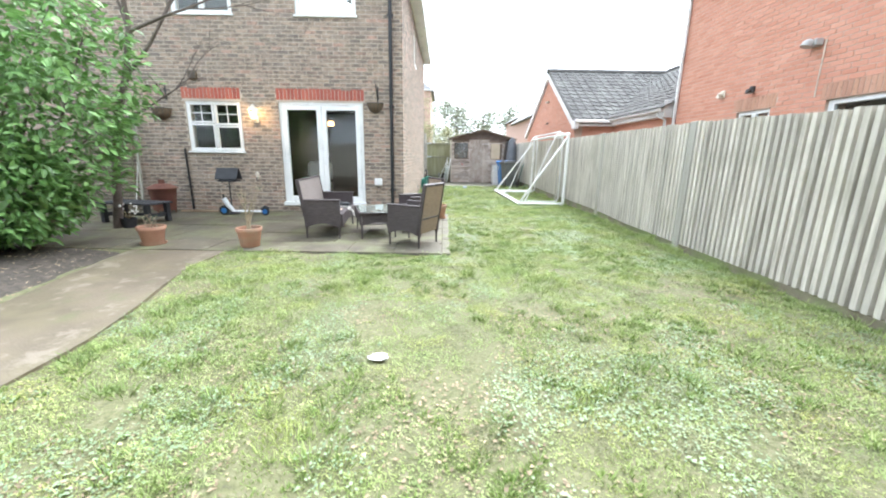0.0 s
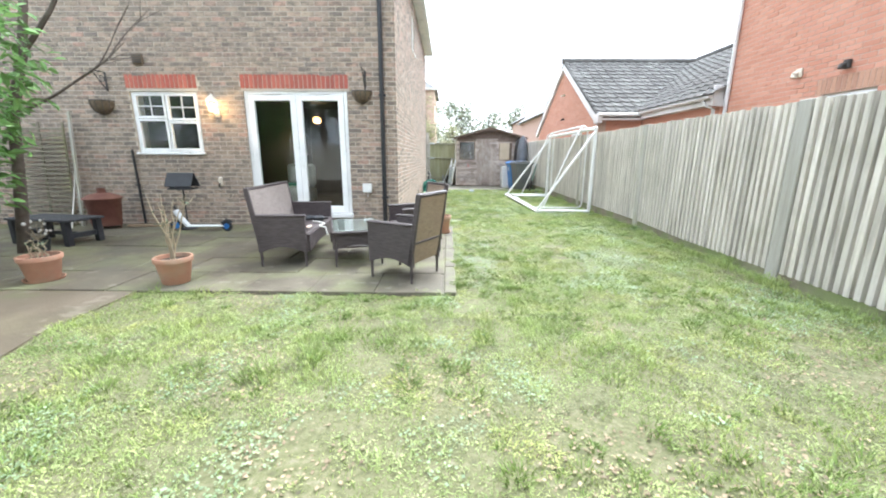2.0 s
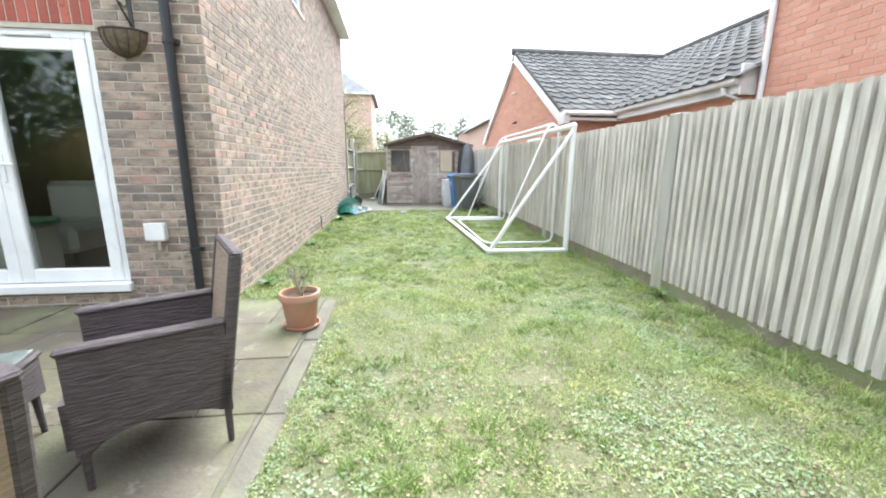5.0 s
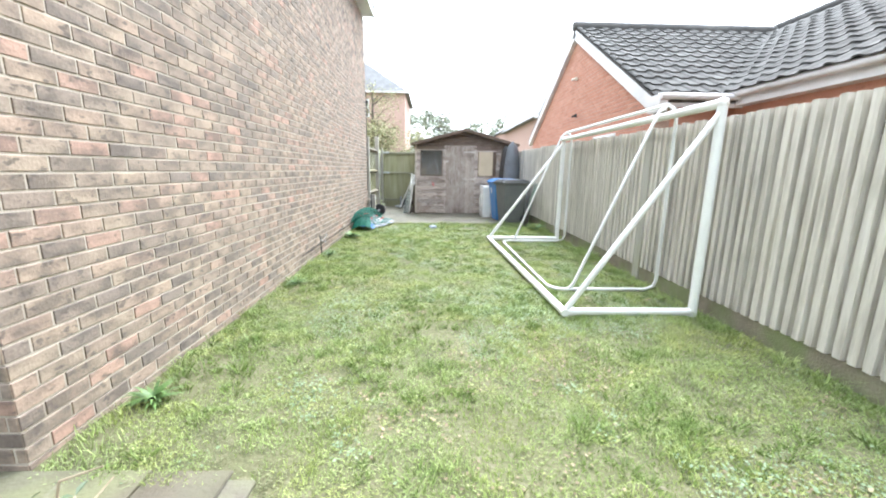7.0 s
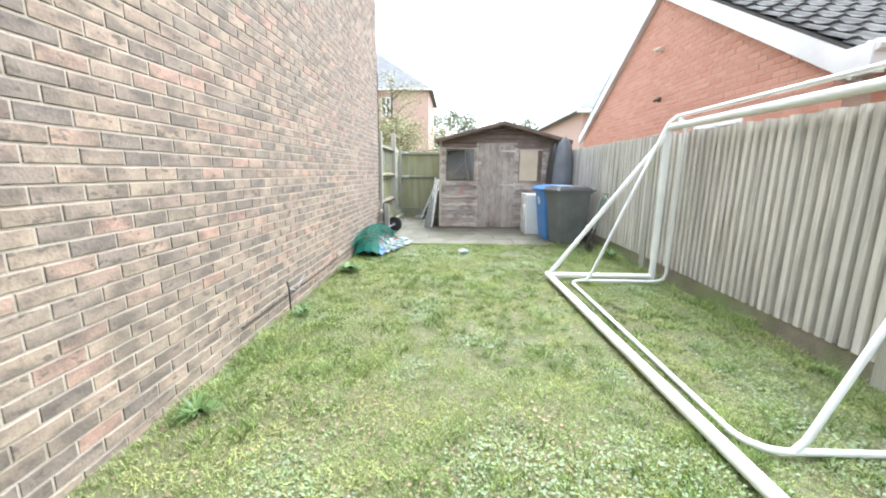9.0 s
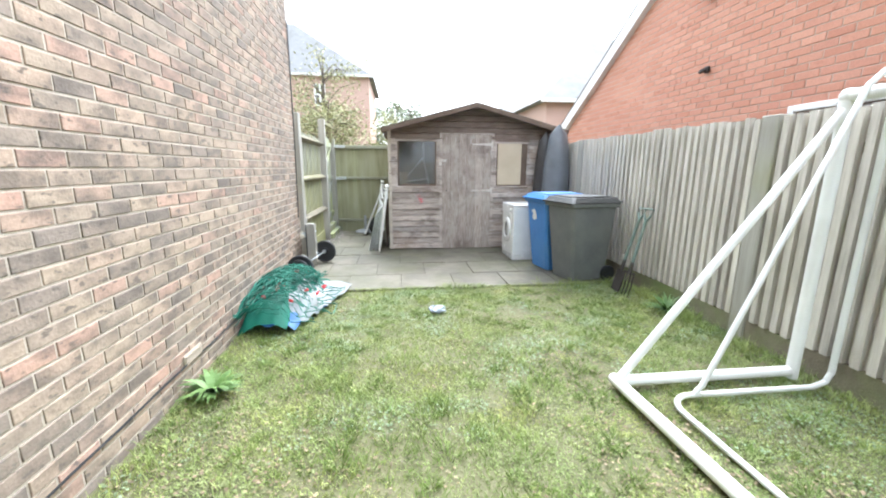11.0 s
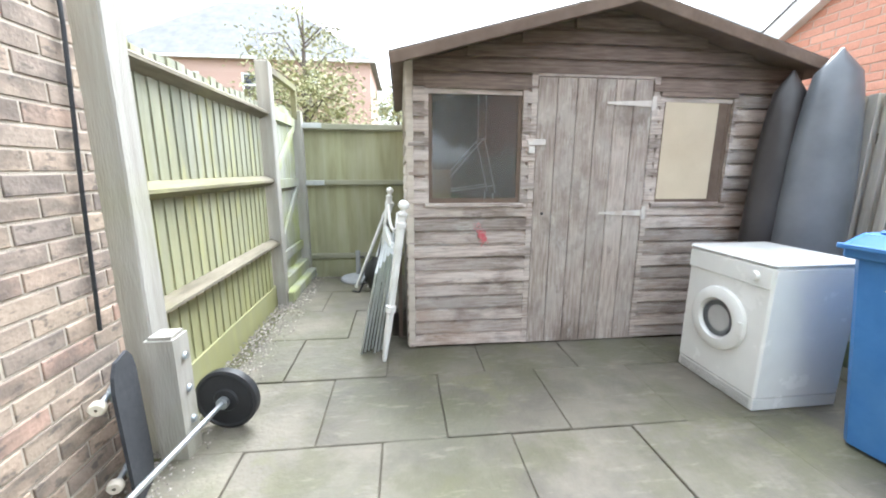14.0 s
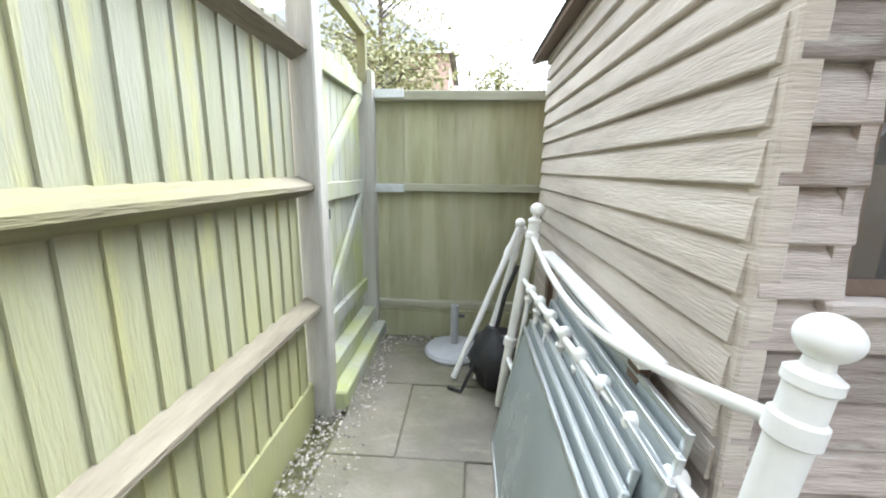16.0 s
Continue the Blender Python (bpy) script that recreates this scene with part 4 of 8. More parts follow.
    part("keyhole", Geo().lathe([(0.001, 0), (0.011, 0), (0.011, 0.004)], pose(door[0] + 0.07, -0.017, 1.02, 90), 10), M_PIPE, d)
    # windows
    for o, nm in ((w1, "glazed"), (w2, "boarded")):
        wd = part("window", Geo().box((o[0], 0.004, o[2]), (o[1], 0.02, o[2] + 0.03)),
                  M_SHED_DARK, t, nm + " shed window in a worn frame")
        part("top_bead", Geo().box((o[0], 0.0, o[3] - 0.03), (o[1], 0.02, o[3])), M_SHED, wd)
        for x in (o[0], o[1] - 0.025):
            part("side_bead", Geo().box((x, 0.004, o[2] + 0.031), (x + 0.025, 0.02, o[3] - 0.031)), M_SHED_DARK, wd)
        part("sill", Geo().box((o[0] - 0.03, -0.035, o[2] - 0.03), (o[1] + 0.03, 0.01, o[2] - 0.002), None, 0.005), M_SHED, wd)
        part("side_frame", Geo().box((o[0] - 0.028, -0.018, o[2]), (o[0] - 0.001, 0.02, o[3])), M_SHED, wd)
        part("side_frame", Geo().box((o[1] + 0.001, -0.018, o[2]), (o[1] + 0.028, 0.02, o[3])), M_SHED, wd)
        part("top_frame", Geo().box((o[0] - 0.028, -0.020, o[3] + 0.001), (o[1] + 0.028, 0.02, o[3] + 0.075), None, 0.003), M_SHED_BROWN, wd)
        if nm == "glazed":
            p = part("pane", Geo().box((o[0] + 0.02, 0.010, o[2] + 0.02), (o[1] - 0.02, 0.013, o[3] - 0.02)), M_GLARE_GLASS, wd, "glass pane greyed to imitate glare")
            p.visible_shadow = False
        else:
            part("panel", Geo().box((o[0] + 0.025, 0.005, o[2] + 0.03), (o[1] - 0.10, 0.012, o[3] - 0.03)), M_PANEL, wd, "cream board panel with brown water stain")
            part("panel", Geo().box((o[1] - 0.10, 0.008, o[2] + 0.03), (o[1] - 0.025, 0.012, o[3] - 0.03)), M_SHED_DARK, wd)
    # red paint mark
    g = Geo()
    for i in range(130):
        zz = RNG.gauss(0, 0.030)
        x, rr = RNG.gauss(-0.3 * zz, 0.016), RNG.uniform(0.002, 0.007)
        g.add([(rr * math.cos(6.283 * q / 9), -0.009 - 0.00006 * i, rr * math.sin(6.283 * q / 9)) for q in range(9)], [tuple(range(9))], pose(0.90 + x, -0.0135, 0.87 + zz))
    part("paint_mark", g, M_REDSPOT, body, "small smudge of red spray paint")
    return t


shed()

# ---- football goal frame, its net taken off ----
M_GOAL = material("white_painted_tube", ((0.72, 0.72, 0.71), (0.82, 0.82, 0.81)), 3, 0.4, bump=0.05, stain=(0.55, 0.55, 0.50), stain_cut=0.66)
M_GOAL_T = material("thin_white_tube", ((0.66, 0.67, 0.66), (0.78, 0.78, 0.77)), 3, 0.4, bump=0.05)


def goal():
    t = thing("football_goal", "white plastic football goal frame without a net", "goal")
    x1, y0, y1, hgt, r = 3.19, 10.27, 14.10, 1.83, 0.038
    near, far = 2.02, 1.91
    z = 0.05
    for y, x0 in ((y0, near), (y1, far)):
        part("post", Geo().tube([(x1, y, 0.0), (x1, y, hgt)], r, 14), M_GOAL, t, "", True)
        part("foot_bar", Geo().tube([(x1, y, z), (x0, y, z)], r * 0.9, 12), M_GOAL, t, "", True)
        part("stay", Geo().tube([(x1, y, hgt - 0.06), (x0 + 0.02, y, z + 0.02)], 0.027, 10), M_GOAL, t, "", True)
        part("corner_joint", Geo().ball((x1, y, hgt), r * 1.2, 14, 10), M_GOAL, t, "", True)
        part("foot_joint", Geo().tube([(x0 + 0.09, y, z), (x0 - 0.01, y, z)], r * 1.05, 12), M_GOAL, t, "", True)
    part("crossbar", Geo().tube([(x1, y0, hgt), (x1, y1, hgt)], r, 14), M_GOAL, t, "", True)
    part("ground_bar", Geo().tube([(near, y0 - 0.04, z), (far, y1 + 0.04, z)], r * 0.95, 12), M_GOAL, t, "", True)
    t2 = thing("football_goal", "smaller thin-tubed white goal frame standing inside the larger one", "goal")
    a0, a1, b0, b1, h2, c = 2.13, 3.27, 11.0, 13.93, 1.93, 0.16
    for y, s in ((b0, 1), (b1, -1)):
        part("post", Geo().tube([(a1, y, 0.12), (a1, y, h2 - 0.12), (a1 - 0.03, y, h2 - 0.04), (a1 - 0.10, y, h2)], 0.019, 10), M_GOAL_T, t2, "", True)
        part("stay", Geo().tube([(a1 - 0.10, y, h2), (a1 - 0.18, y, h2 - 0.07), (a0 + 0.24, y, 0.09), (a0 + 0.19, y, 0.03)], 0.017, 10), M_GOAL_T, t2, "", True)
        bend = [(a0 + c - c * math.cos(u * math.pi / 12), y + s * (c - c * math.sin(u * math.pi / 12)), 0.03) for u in range(7)]
        part("foot_bar", Geo().tube(bend + [(a1 - 0.12, y, 0.03), (a1 - 0.03, y, 0.06), (a1, y, 0.13)], 0.018, 10), M_GOAL_T, t2, "", True)
    part("crossbar", Geo().tube([(a1 - 0.10, b0, h2), (a1 - 0.10, b1, h2)], 0.019, 10), M_GOAL_T, t2, "", True)
    part("ground_bar", Geo().tube([(a0, b0 + c, 0.03), (a0, b1 - c, 0.03)], 0.017, 10), M_GOAL_T, t2, "", True)


goal()

# ---- windows and doors of the house ----
def casement(name, label, x0, x1, z0, z1, y, bars):
    """A white plastic window: outer frame, then lights given as (u0, u1, v0, v1, grid)."""
    t = tagged(thing(name, label, "window"), kind="structure")
    f = 0.055
    g = Geo().box((x0, y, z0 + 0.03), (x0 + f, y + 0.07, z1), None, 0.006).box((x1 - f, y, z0 + 0.03), (x1, y + 0.07, z1), None, 0.006)
    g.box((x0 + f, y, z1 - f), (x1 - f, y + 0.07, z1), None, 0.006).box((x0 + f, y, z0 + 0.03), (x1 - f, y + 0.07, z0 + 0.03 + f), None, 0.006)
    part("window_frame", g, M_PVC, t)
    part("window_sill", Geo().box((x0 - 0.03, y - 0.07, z0 - 0.01), (x1 + 0.03, y + 0.06, z0 + 0.028), None, 0.008), M_PVC, t)
    w, h = x1 - x0, z1 - z0 - 0.03
    for u0, u1, v0, v1, grid in bars:
        a0, a1, b0, b1 = x0 + u0 * w, x0 + u1 * w, z0 + 0.03 + v0 * h, z0 + 0.03 + v1 * h
        s = 0.038
        g = Geo().box((a0, y - 0.012, b0), (a0 + s, y + 0.05, b1), None, 0.005).box((a1 - s, y - 0.012, b0), (a1, y + 0.05, b1), None, 0.005)
        g.box((a0 + s, y - 0.012, b0), (a1 - s, y + 0.05, b0 + s), None, 0.005).box((a0 + s, y - 0.012, b1 - s), (a1 - s, y + 0.05, b1), None, 0.005)
        sash = part("sash", g, M_PVC, t)
        pane = part("pane", Geo().box((a0 + s - 0.005, y + 0.02, b0 + s - 0.005), (a1 - s + 0.005, y + 0.026, b1 - s + 0.005)), M_GLASS, sash, "dark reflecting glass pane")
        pane.visible_shadow = False
        if grid:
            g = Geo().box(((a0 + a1) / 2 - 0.008, y + 0.008, b0 + s), ((a0 + a1) / 2 + 0.008, y + 0.018, b1 - s)).box((a0 + s, y + 0.0085, (b0 + b1) / 2 - 0.008), (a1 - s, y + 0.0175, (b0 + b1) / 2 + 0.008))
            part("glazing_bar", g, M_PVC, sash)
    return t


FOUR = [(0.04, 0.49, 0.57, 0.97, True), (0.51, 0.96, 0.53, 0.97, True), (0.04, 0.49, 0.03, 0.56, False), (0.51, 0.96, 0.03, 0.52, False)]
TWO = [(0.04, 0.49, 0.03, 0.97, False), (0.51, 0.96, 0.03, 0.97, False)]
casement("window_1", "white plastic casement window with small glazing bars", WIN[0], WIN[1], WIN[2], WIN[3], FRONT_Y + 0.03, FOUR)
casement("window_2", "white plastic upstairs window", UP1[0], UP1[1], UP1[2], UP1[3], FRONT_Y + 0.03, TWO)
casement("window_3", "white plastic upstairs window", UP2[0], UP2[1], UP2[2], UP2[3], FRONT_Y + 0.03, TWO)
for i, o in enumerate(RW):
    w = casement("window_4", "white plastic window of the neighbouring house", 0, o[1] - o[0], o[2], o[3], 0.04, TWO)
    w.matrix_basis = rm @ pose(o[0], 0, 0)
w = casement("window_5", "white plastic window high on the side wall", 0, 0.7, SIDE_WIN[2], SIDE_WIN[3], 0.04, [(0.05, 0.95, 0.03, 0.97, False)])
w.matrix_basis = pose(SIDE_X, FRONT_Y + SIDE_WIN[0], 0, 0, 0, 90)
w = casement("window_6", "white plastic garage window", 0, 1.0, 1.2, 2.0, -0.02, TWO)
w.matrix_basis = gm @ pose(5.05, 0, 0)


def french_doors():
    t = tagged(thing("door_1", "white plastic glazed double patio doors, shut", "door"), kind="structure")
    x0, x1, z0, z1, y = DOOR[0], DOOR[1], DOOR[2], DOOR[3], FRONT_Y + 0.02
    f = 0.06
    g = Geo().box((x0, y, z0 + 0.06), (x0 + f, y + 0.08, z1), None, 0.006).box((x1 - f, y, z0 + 0.06), (x1, y + 0.08, z1), None, 0.006).box((x0 + f, y, z1 - f), (x1 - f, y + 0.08, z1), None, 0.006)
    part("door_frame", g, M_PVC, t)
    part("door_sill", Geo().box((x0 - 0.02, y - 0.08, z0 - 0.02), (x1 + 0.02, y + 0.1, z0 + 0.058), None, 0.008), M_PVC, t)
    mid = (x0 + x1) / 2
    for k, (a0, a1) in enumerate(((x0 + f + 0.003, mid - 0.002), (mid + 0.002, x1 - f - 0.003))):
        s = 0.10
        b0, b1 = z0 + 0.064, z1 - f - 0.004
        g = Geo().box((a0, y - 0.01, b0), (a0 + s, y + 0.06, b1), None, 0.008).box((a1 - s, y - 0.01, b0), (a1, y + 0.06, b1), None, 0.008)
        g.box((a0 + s, y - 0.01, b0), (a1 - s, y + 0.06, b0 + 0.12), None, 0.008).box((a0 + s, y - 0.01, b1 - 0.09), (a1 - s, y + 0.06, b1), None, 0.008)
        leaf = part("door_leaf", g, M_PVC, t)
        pane = part("pane", Geo().box((a0 + s - 0.005, y + 0.02, b0 + 0.115), (a1 - s + 0.005, y + 0.028, b1 - 0.085)), M_GLASS, leaf, "large dark reflecting pane")
        pane.visible_shadow = False
        part("trickle_vent", Geo().box(((a0 + a1) / 2 - 0.17, y - 0.022, b1 + 0.006), ((a0 + a1) / 2 + 0.17, y - 0.001, b1 + 0.032), None, 0.005), M_PVC_OLD, leaf)
        if k:
            g = Geo().box((a0 + 0.03, y - 0.02, 1.10), (a0 + 0.06, y - 0.011, 1.33), None, 0.004).tube([(a0 + 0.045, y - 0.02, 1.25), (a0 + 0.045, y - 0.055, 1.25), (a0 + 0.16, y - 0.055, 1.25)], 0.009)
            part("door_handle", g, M_PVC, leaf, "white lever handle")
        for z in (0.45, 1.2, 2.0):
            xx = a0 - 0.012 if k == 0 else a1 + 0.002
            part("hinge", Geo().box((xx - 0.01, y - 0.025, z), (xx + 0.012, y - 0.011, z + 0.09), None, 0.004), M_PVC, leaf)
    return t


french_doors()
M_BULB = lamp_material("warm_bulb", (1.0, 0.62, 0.25), 14)
M_LANTERN = material("ivory_lantern", ((0.62, 0.56, 0.46), (0.74, 0.68, 0.58)), 8, 0.4, bump=0.1)
M_IRON_D = material("dark_iron", ((0.05, 0.048, 0.048), (0.09, 0.085, 0.08)), 12, 0.6, 0.4, bump=0.2)


def wall_lantern(x, z, warm):
    t = thing("wall_lamp", "lit ivory coach lantern on the brick wall", "lamp", pose(x, FRONT_Y - 0.012, z))
    part("backplate", Geo().box((-0.05, -0.02, -0.16), (0.05, 0.0, -0.02), None, 0.008), M_LANTERN, t)
    part("arm", Geo().tube([(0, -0.02, -0.1), (0, -0.10, -0.14), (0, -0.13, -0.08)], 0.012), M_LANTERN, t)
    g = Geo().lathe([(0.05, -0.09), (0.055, -0.08), (0.02, -0.07)], pose(0, -0.13, 0), 8).lathe([(0.095, 0.10), (0.08, 0.13), (0.03, 0.17), (0.012, 0.2), (0.001, 0.21)], pose(0, -0.13, 0), 8)
    for i in range(6):
        c = math.tau * i / 6
        g.tube([(0.052 * math.cos(c), -0.13 + 0.052 * math.sin(c), -0.085), (0.088 * math.cos(c), -0.13 + 0.088 * math.sin(c), 0.105)], 0.005, 5)
    part("cage", g, M_LANTERN, t)
    part("bulb", Geo().ball((0, -0.13, 0.01), 0.042), M_BULB, t, "glowing warm bulb", True)
    return t


wall_lantern(-3.90, 2.02, True)
li = new("lantern_light", bpy.data.lights.new("lantern_light", "POINT"))
li.data.energy, li.data.color, li.data.shadow_soft_size = 3.0, (1.0, 0.66, 0.32), 0.05
li.location = (-3.90, FRONT_Y - 0.25, 2.03)


def bracket(x, z):
    t = thing("hanging_bracket", "dark iron scroll bracket on the brick wall", "bracket", pose(x, FRONT_Y - 0.008, z))
    part("plate", Geo().box((-0.015, -0.012, -0.24), (0.015, 0, 0.06), None, 0.003), M_IRON_D, t)
    g = Geo().tube([(0, -0.01, 0.05), (0, -0.26, 0.04), (0, -0.28, 0.06)], 0.008)
    g.tube([(0, -0.012, -0.22), (0, -0.10, -0.14), (0, -0.2, -0.02), (0, -0.25, 0.04)], 0.008)
    g.tube([(0, -0.08 - 0.05 * math.cos(c * 0.7), -0.06 + 0.05 * math.sin(c * 0.7)) for c in range(9)], 0.006, 6)
    part("scroll", g, M_IRON_D, t, "", True)
    return t


bracket(-1.36, 2.55)
bracket(-5.72, 2.52)
M_COIR = material("brown_coir", ((0.10, 0.075, 0.05), (0.2, 0.15, 0.10)), 30, 0.95, bump=1.0, bscale=90)


def wall_basket(x, z, w):
    t = thing("wall_basket", "half-round wire wall planter with brown coir lining", "planter", pose(x, FRONT_Y - 0.01, z))
    g = Geo()
    n, k = 10, 6
    for j in range(k + 1):
        for i in range(n + 1):
            a0, b0 = math.pi * i / n, math.pi / 2 * j / k
            g.v.append((w * math.cos(a0) * math.cos(b0), -w * 0.8 * math.sin(a0) * math.cos(b0), -w * 1.1 * math.sin(b0)))
    for j in range(k):
        for i in range(n):
            q = j * (n + 1) + i
            g.f.append((q, q + 1, q + n + 2, q + n + 1))
    part("liner", g, M_COIR, t, "", True)
    part("rim", Geo().tube([(w * math.cos(math.pi * i / 12), -w * 0.8 * math.sin(math.pi * i / 12), 0) for i in range(13)], 0.008, 6), M_IRON_D, t, "", True)
    for i in range(1, 6):
        c = math.pi * i / 6
        part("wire", Geo().tube([(1.02 * w * math.cos(c) * math.cos(b), -0.82 * w * math.sin(c) * math.cos(b), -1.12 * w * math.sin(b)) for b in (0, 0.3, 0.6, 0.9, 1.2, 1.5)], 0.004, 5), M_IRON_D, t)
    return t


wall_basket(-1.42, 2.28, 0.17)
wall_basket(-5.84, 2.12, 0.2)
t = thing("wall_vent", "dark square air vent in the brick wall", "vent", pose(-5.12, FRONT_Y - 0.008, 2.78))
part("frame", Geo().box((-0.09, -0.03, -0.08), (0.09, 0, 0.08), None, 0.006), M_COIR, t)
for i in range(4):
    part("slat", Geo().box((-0.075, -0.04, -0.06 + i * 0.034), (0.075, -0.031, -0.045 + i * 0.034)), M_IRON_D, t)
t = thing("socket_box", "white weatherproof outdoor socket box with conduit", "socket", pose(-1.38, FRONT_Y - 0.008, 0.68))
part("box", Geo().box((-0.075, -0.07, -0.08), (0.075, 0, 0.08), None, 0.014), M_PVC, t)
part("lid", Geo().box((-0.08, -0.085, -0.07), (0.08, -0.071, 0.085), None, 0.006), M_PVC, t)
part("conduit", Geo().tube([(0, -0.03, -0.08), (0.0, -0.03, -0.16)], 0.012), M_PVC_OLD, t)
t = thing("downpipe", "black plastic rainwater downpipe on the corner", "pipe", pose(-1.08, FRONT_Y - 0.06, 0))
part("pipe", Geo().tube([(0, 0, 5.2), (0, 0, 0.02)], 0.036, 14), M_PIPE, t, "", True)
for z in (0.5, 2.2, 3.9):
    part("clip", Geo().tube([(0, 0, z), (0, 0, z + 0.04)], 0.044, 14).box((-0.06, 0.02, z), (0.06, 0.052, z + 0.04)), M_PIPE, t)
t = thing("waste_pipe", "thin dark pipe running down the brick wall", "pipe", pose(-5.47, FRONT_Y - 0.03, 0))
part("pipe", Geo().tube([(0, 0, 1.32), (0.02, 0, 0.03)], 0.02, 10), M_PIPE, t, "", True)
part("clip", Geo().box((-0.03, -0.022, 0.7), (0.03, 0.02, 0.73)), M_PIPE, t)
t = thing("tap_cover", "small pale cover on the brick wall", "tap", pose(-3.98, FRONT_Y - 0.008, 0.78))
part("cover", Geo().box((-0.035, -0.05, -0.09), (0.035, 0, 0.08), None, 0.02), M_LANTERN, t)
part("spout", Geo().tube([(0, -0.05, -0.03), (0, -0.09, -0.05), (0, -0.09, -0.1)], 0.012), M_IRON_D, t)

# ---- indoors, seen through the glass ----
M_PENDANT = lamp_material("lit_orange_shade", (1.0, 0.50, 0.16), 1.3)
t = thing("pendant_lamp", "lit orange pendant lamp hanging indoors", "lamp", pose(-3.22, 11.6, 2.08))
part("shade", Geo().lathe([(0.04, 0.09), (0.09, 0.05), (0.10, -0.01), (0.07, -0.05)], None, 16), M_PENDANT, t, "glowing orange shade", True)
part("cord", Geo().tube([(0, 0, 0.12), (0, 0, 0.38)], 0.006, 6), M_IRON_D, t)
li = new("pendant_light", bpy.data.lights.new("pendant_light", "POINT"))
li.data.energy, li.data.color, li.data.shadow_soft_size = 6.0, (1.0, 0.66, 0.35), 0.015
li.location = (-3.22, 11.6, 2.06)
M_PALEW = material("pale_cream_plastic", ((0.55, 0.53, 0.47), (0.66, 0.64, 0.58)), 4, 0.5, bump=0.05)
M_GREENP = material("green_plastic", ((0.05, 0.20, 0.12), (0.08, 0.28, 0.17)), 4, 0.45, bump=0.05)
t = thing("storage_bin", "pale plastic kitchen bin with a green lid indoors", "bin", pose(-3.0, 9.15, 0.17))
part("body", Geo().box((-0.2, -0.16, 0), (0.2, 0.16, 0.5), None, 0.03), M_PALEW, t)
part("lid", Geo().box((-0.22, -0.18, 0.502), (0.22, 0.18, 0.56), None, 0.02), M_GREENP, t, "green lid")
t = thing("armchair", "pale cream upholstered chair indoors", "chair", pose(-3.1, 9.75, 0.17))
part("seat", Geo().box((-0.3, -0.3, 0.12), (0.3, 0.3, 0.42), None, 0.06), M_PALEW, t)
part("backrest", Geo().box((-0.3, 0.18, 0.42), (0.3, 0.32, 0.9), None, 0.06), M_PALEW, t)
for sx in (-0.26, 0.26):
    for sy in (-0.26, 0.26):
        part("leg", Geo().tube([(sx, sy, 0), (sx, sy, 0.13)], 0.02), M_IRON_D, t)

# ---- rattan furniture ----
M_RATTAN = material("brown_rattan", ((0.036, 0.027, 0.029), (0.066, 0.052, 0.053), (0.095, 0.077, 0.076)), 30, 0.55, bump=0.9, bscale=40, stretch=(0.4, 0.4, 3.2), amount=0.1)
M_RATTAN_TAN = material("tan_rattan", ((0.20, 0.145, 0.10), (0.29, 0.215, 0.155), (0.34, 0.255, 0.19)), 30, 0.6, bump=0.9, bscale=40, stretch=(0.4, 0.4, 3.2))
M_RATTAN_MID = material("grey_brown_rattan", ((0.16, 0.135, 0.125), (0.24, 0.205, 0.19), (0.29, 0.25, 0.235)), 30, 0.6, bump=0.9, bscale=40, stretch=(0.4, 0.4, 3.2))
M_TABLEGLASS = glass_material("green_table_glass", (0.55, 0.62, 0.58), 0.05)
M_TABLEGLASS.node_tree.nodes["Principled BSDF"].inputs["Transmission Weight"].default_value = 0.88


def arch_panel(length, z0, z1, rise, thick, n=10):
    """A woven panel along x with an arched lower edge; stands in the plane y = 0 and is thick towards -y."""
    poly = [(length * i / n, z0 + rise * math.sin(math.pi * i / n)) for i in range(n + 1)] + [(length, z1), (0, z1)]
    return Geo().slab(poly, 0, thick, pose(0, 0, 0, 90))


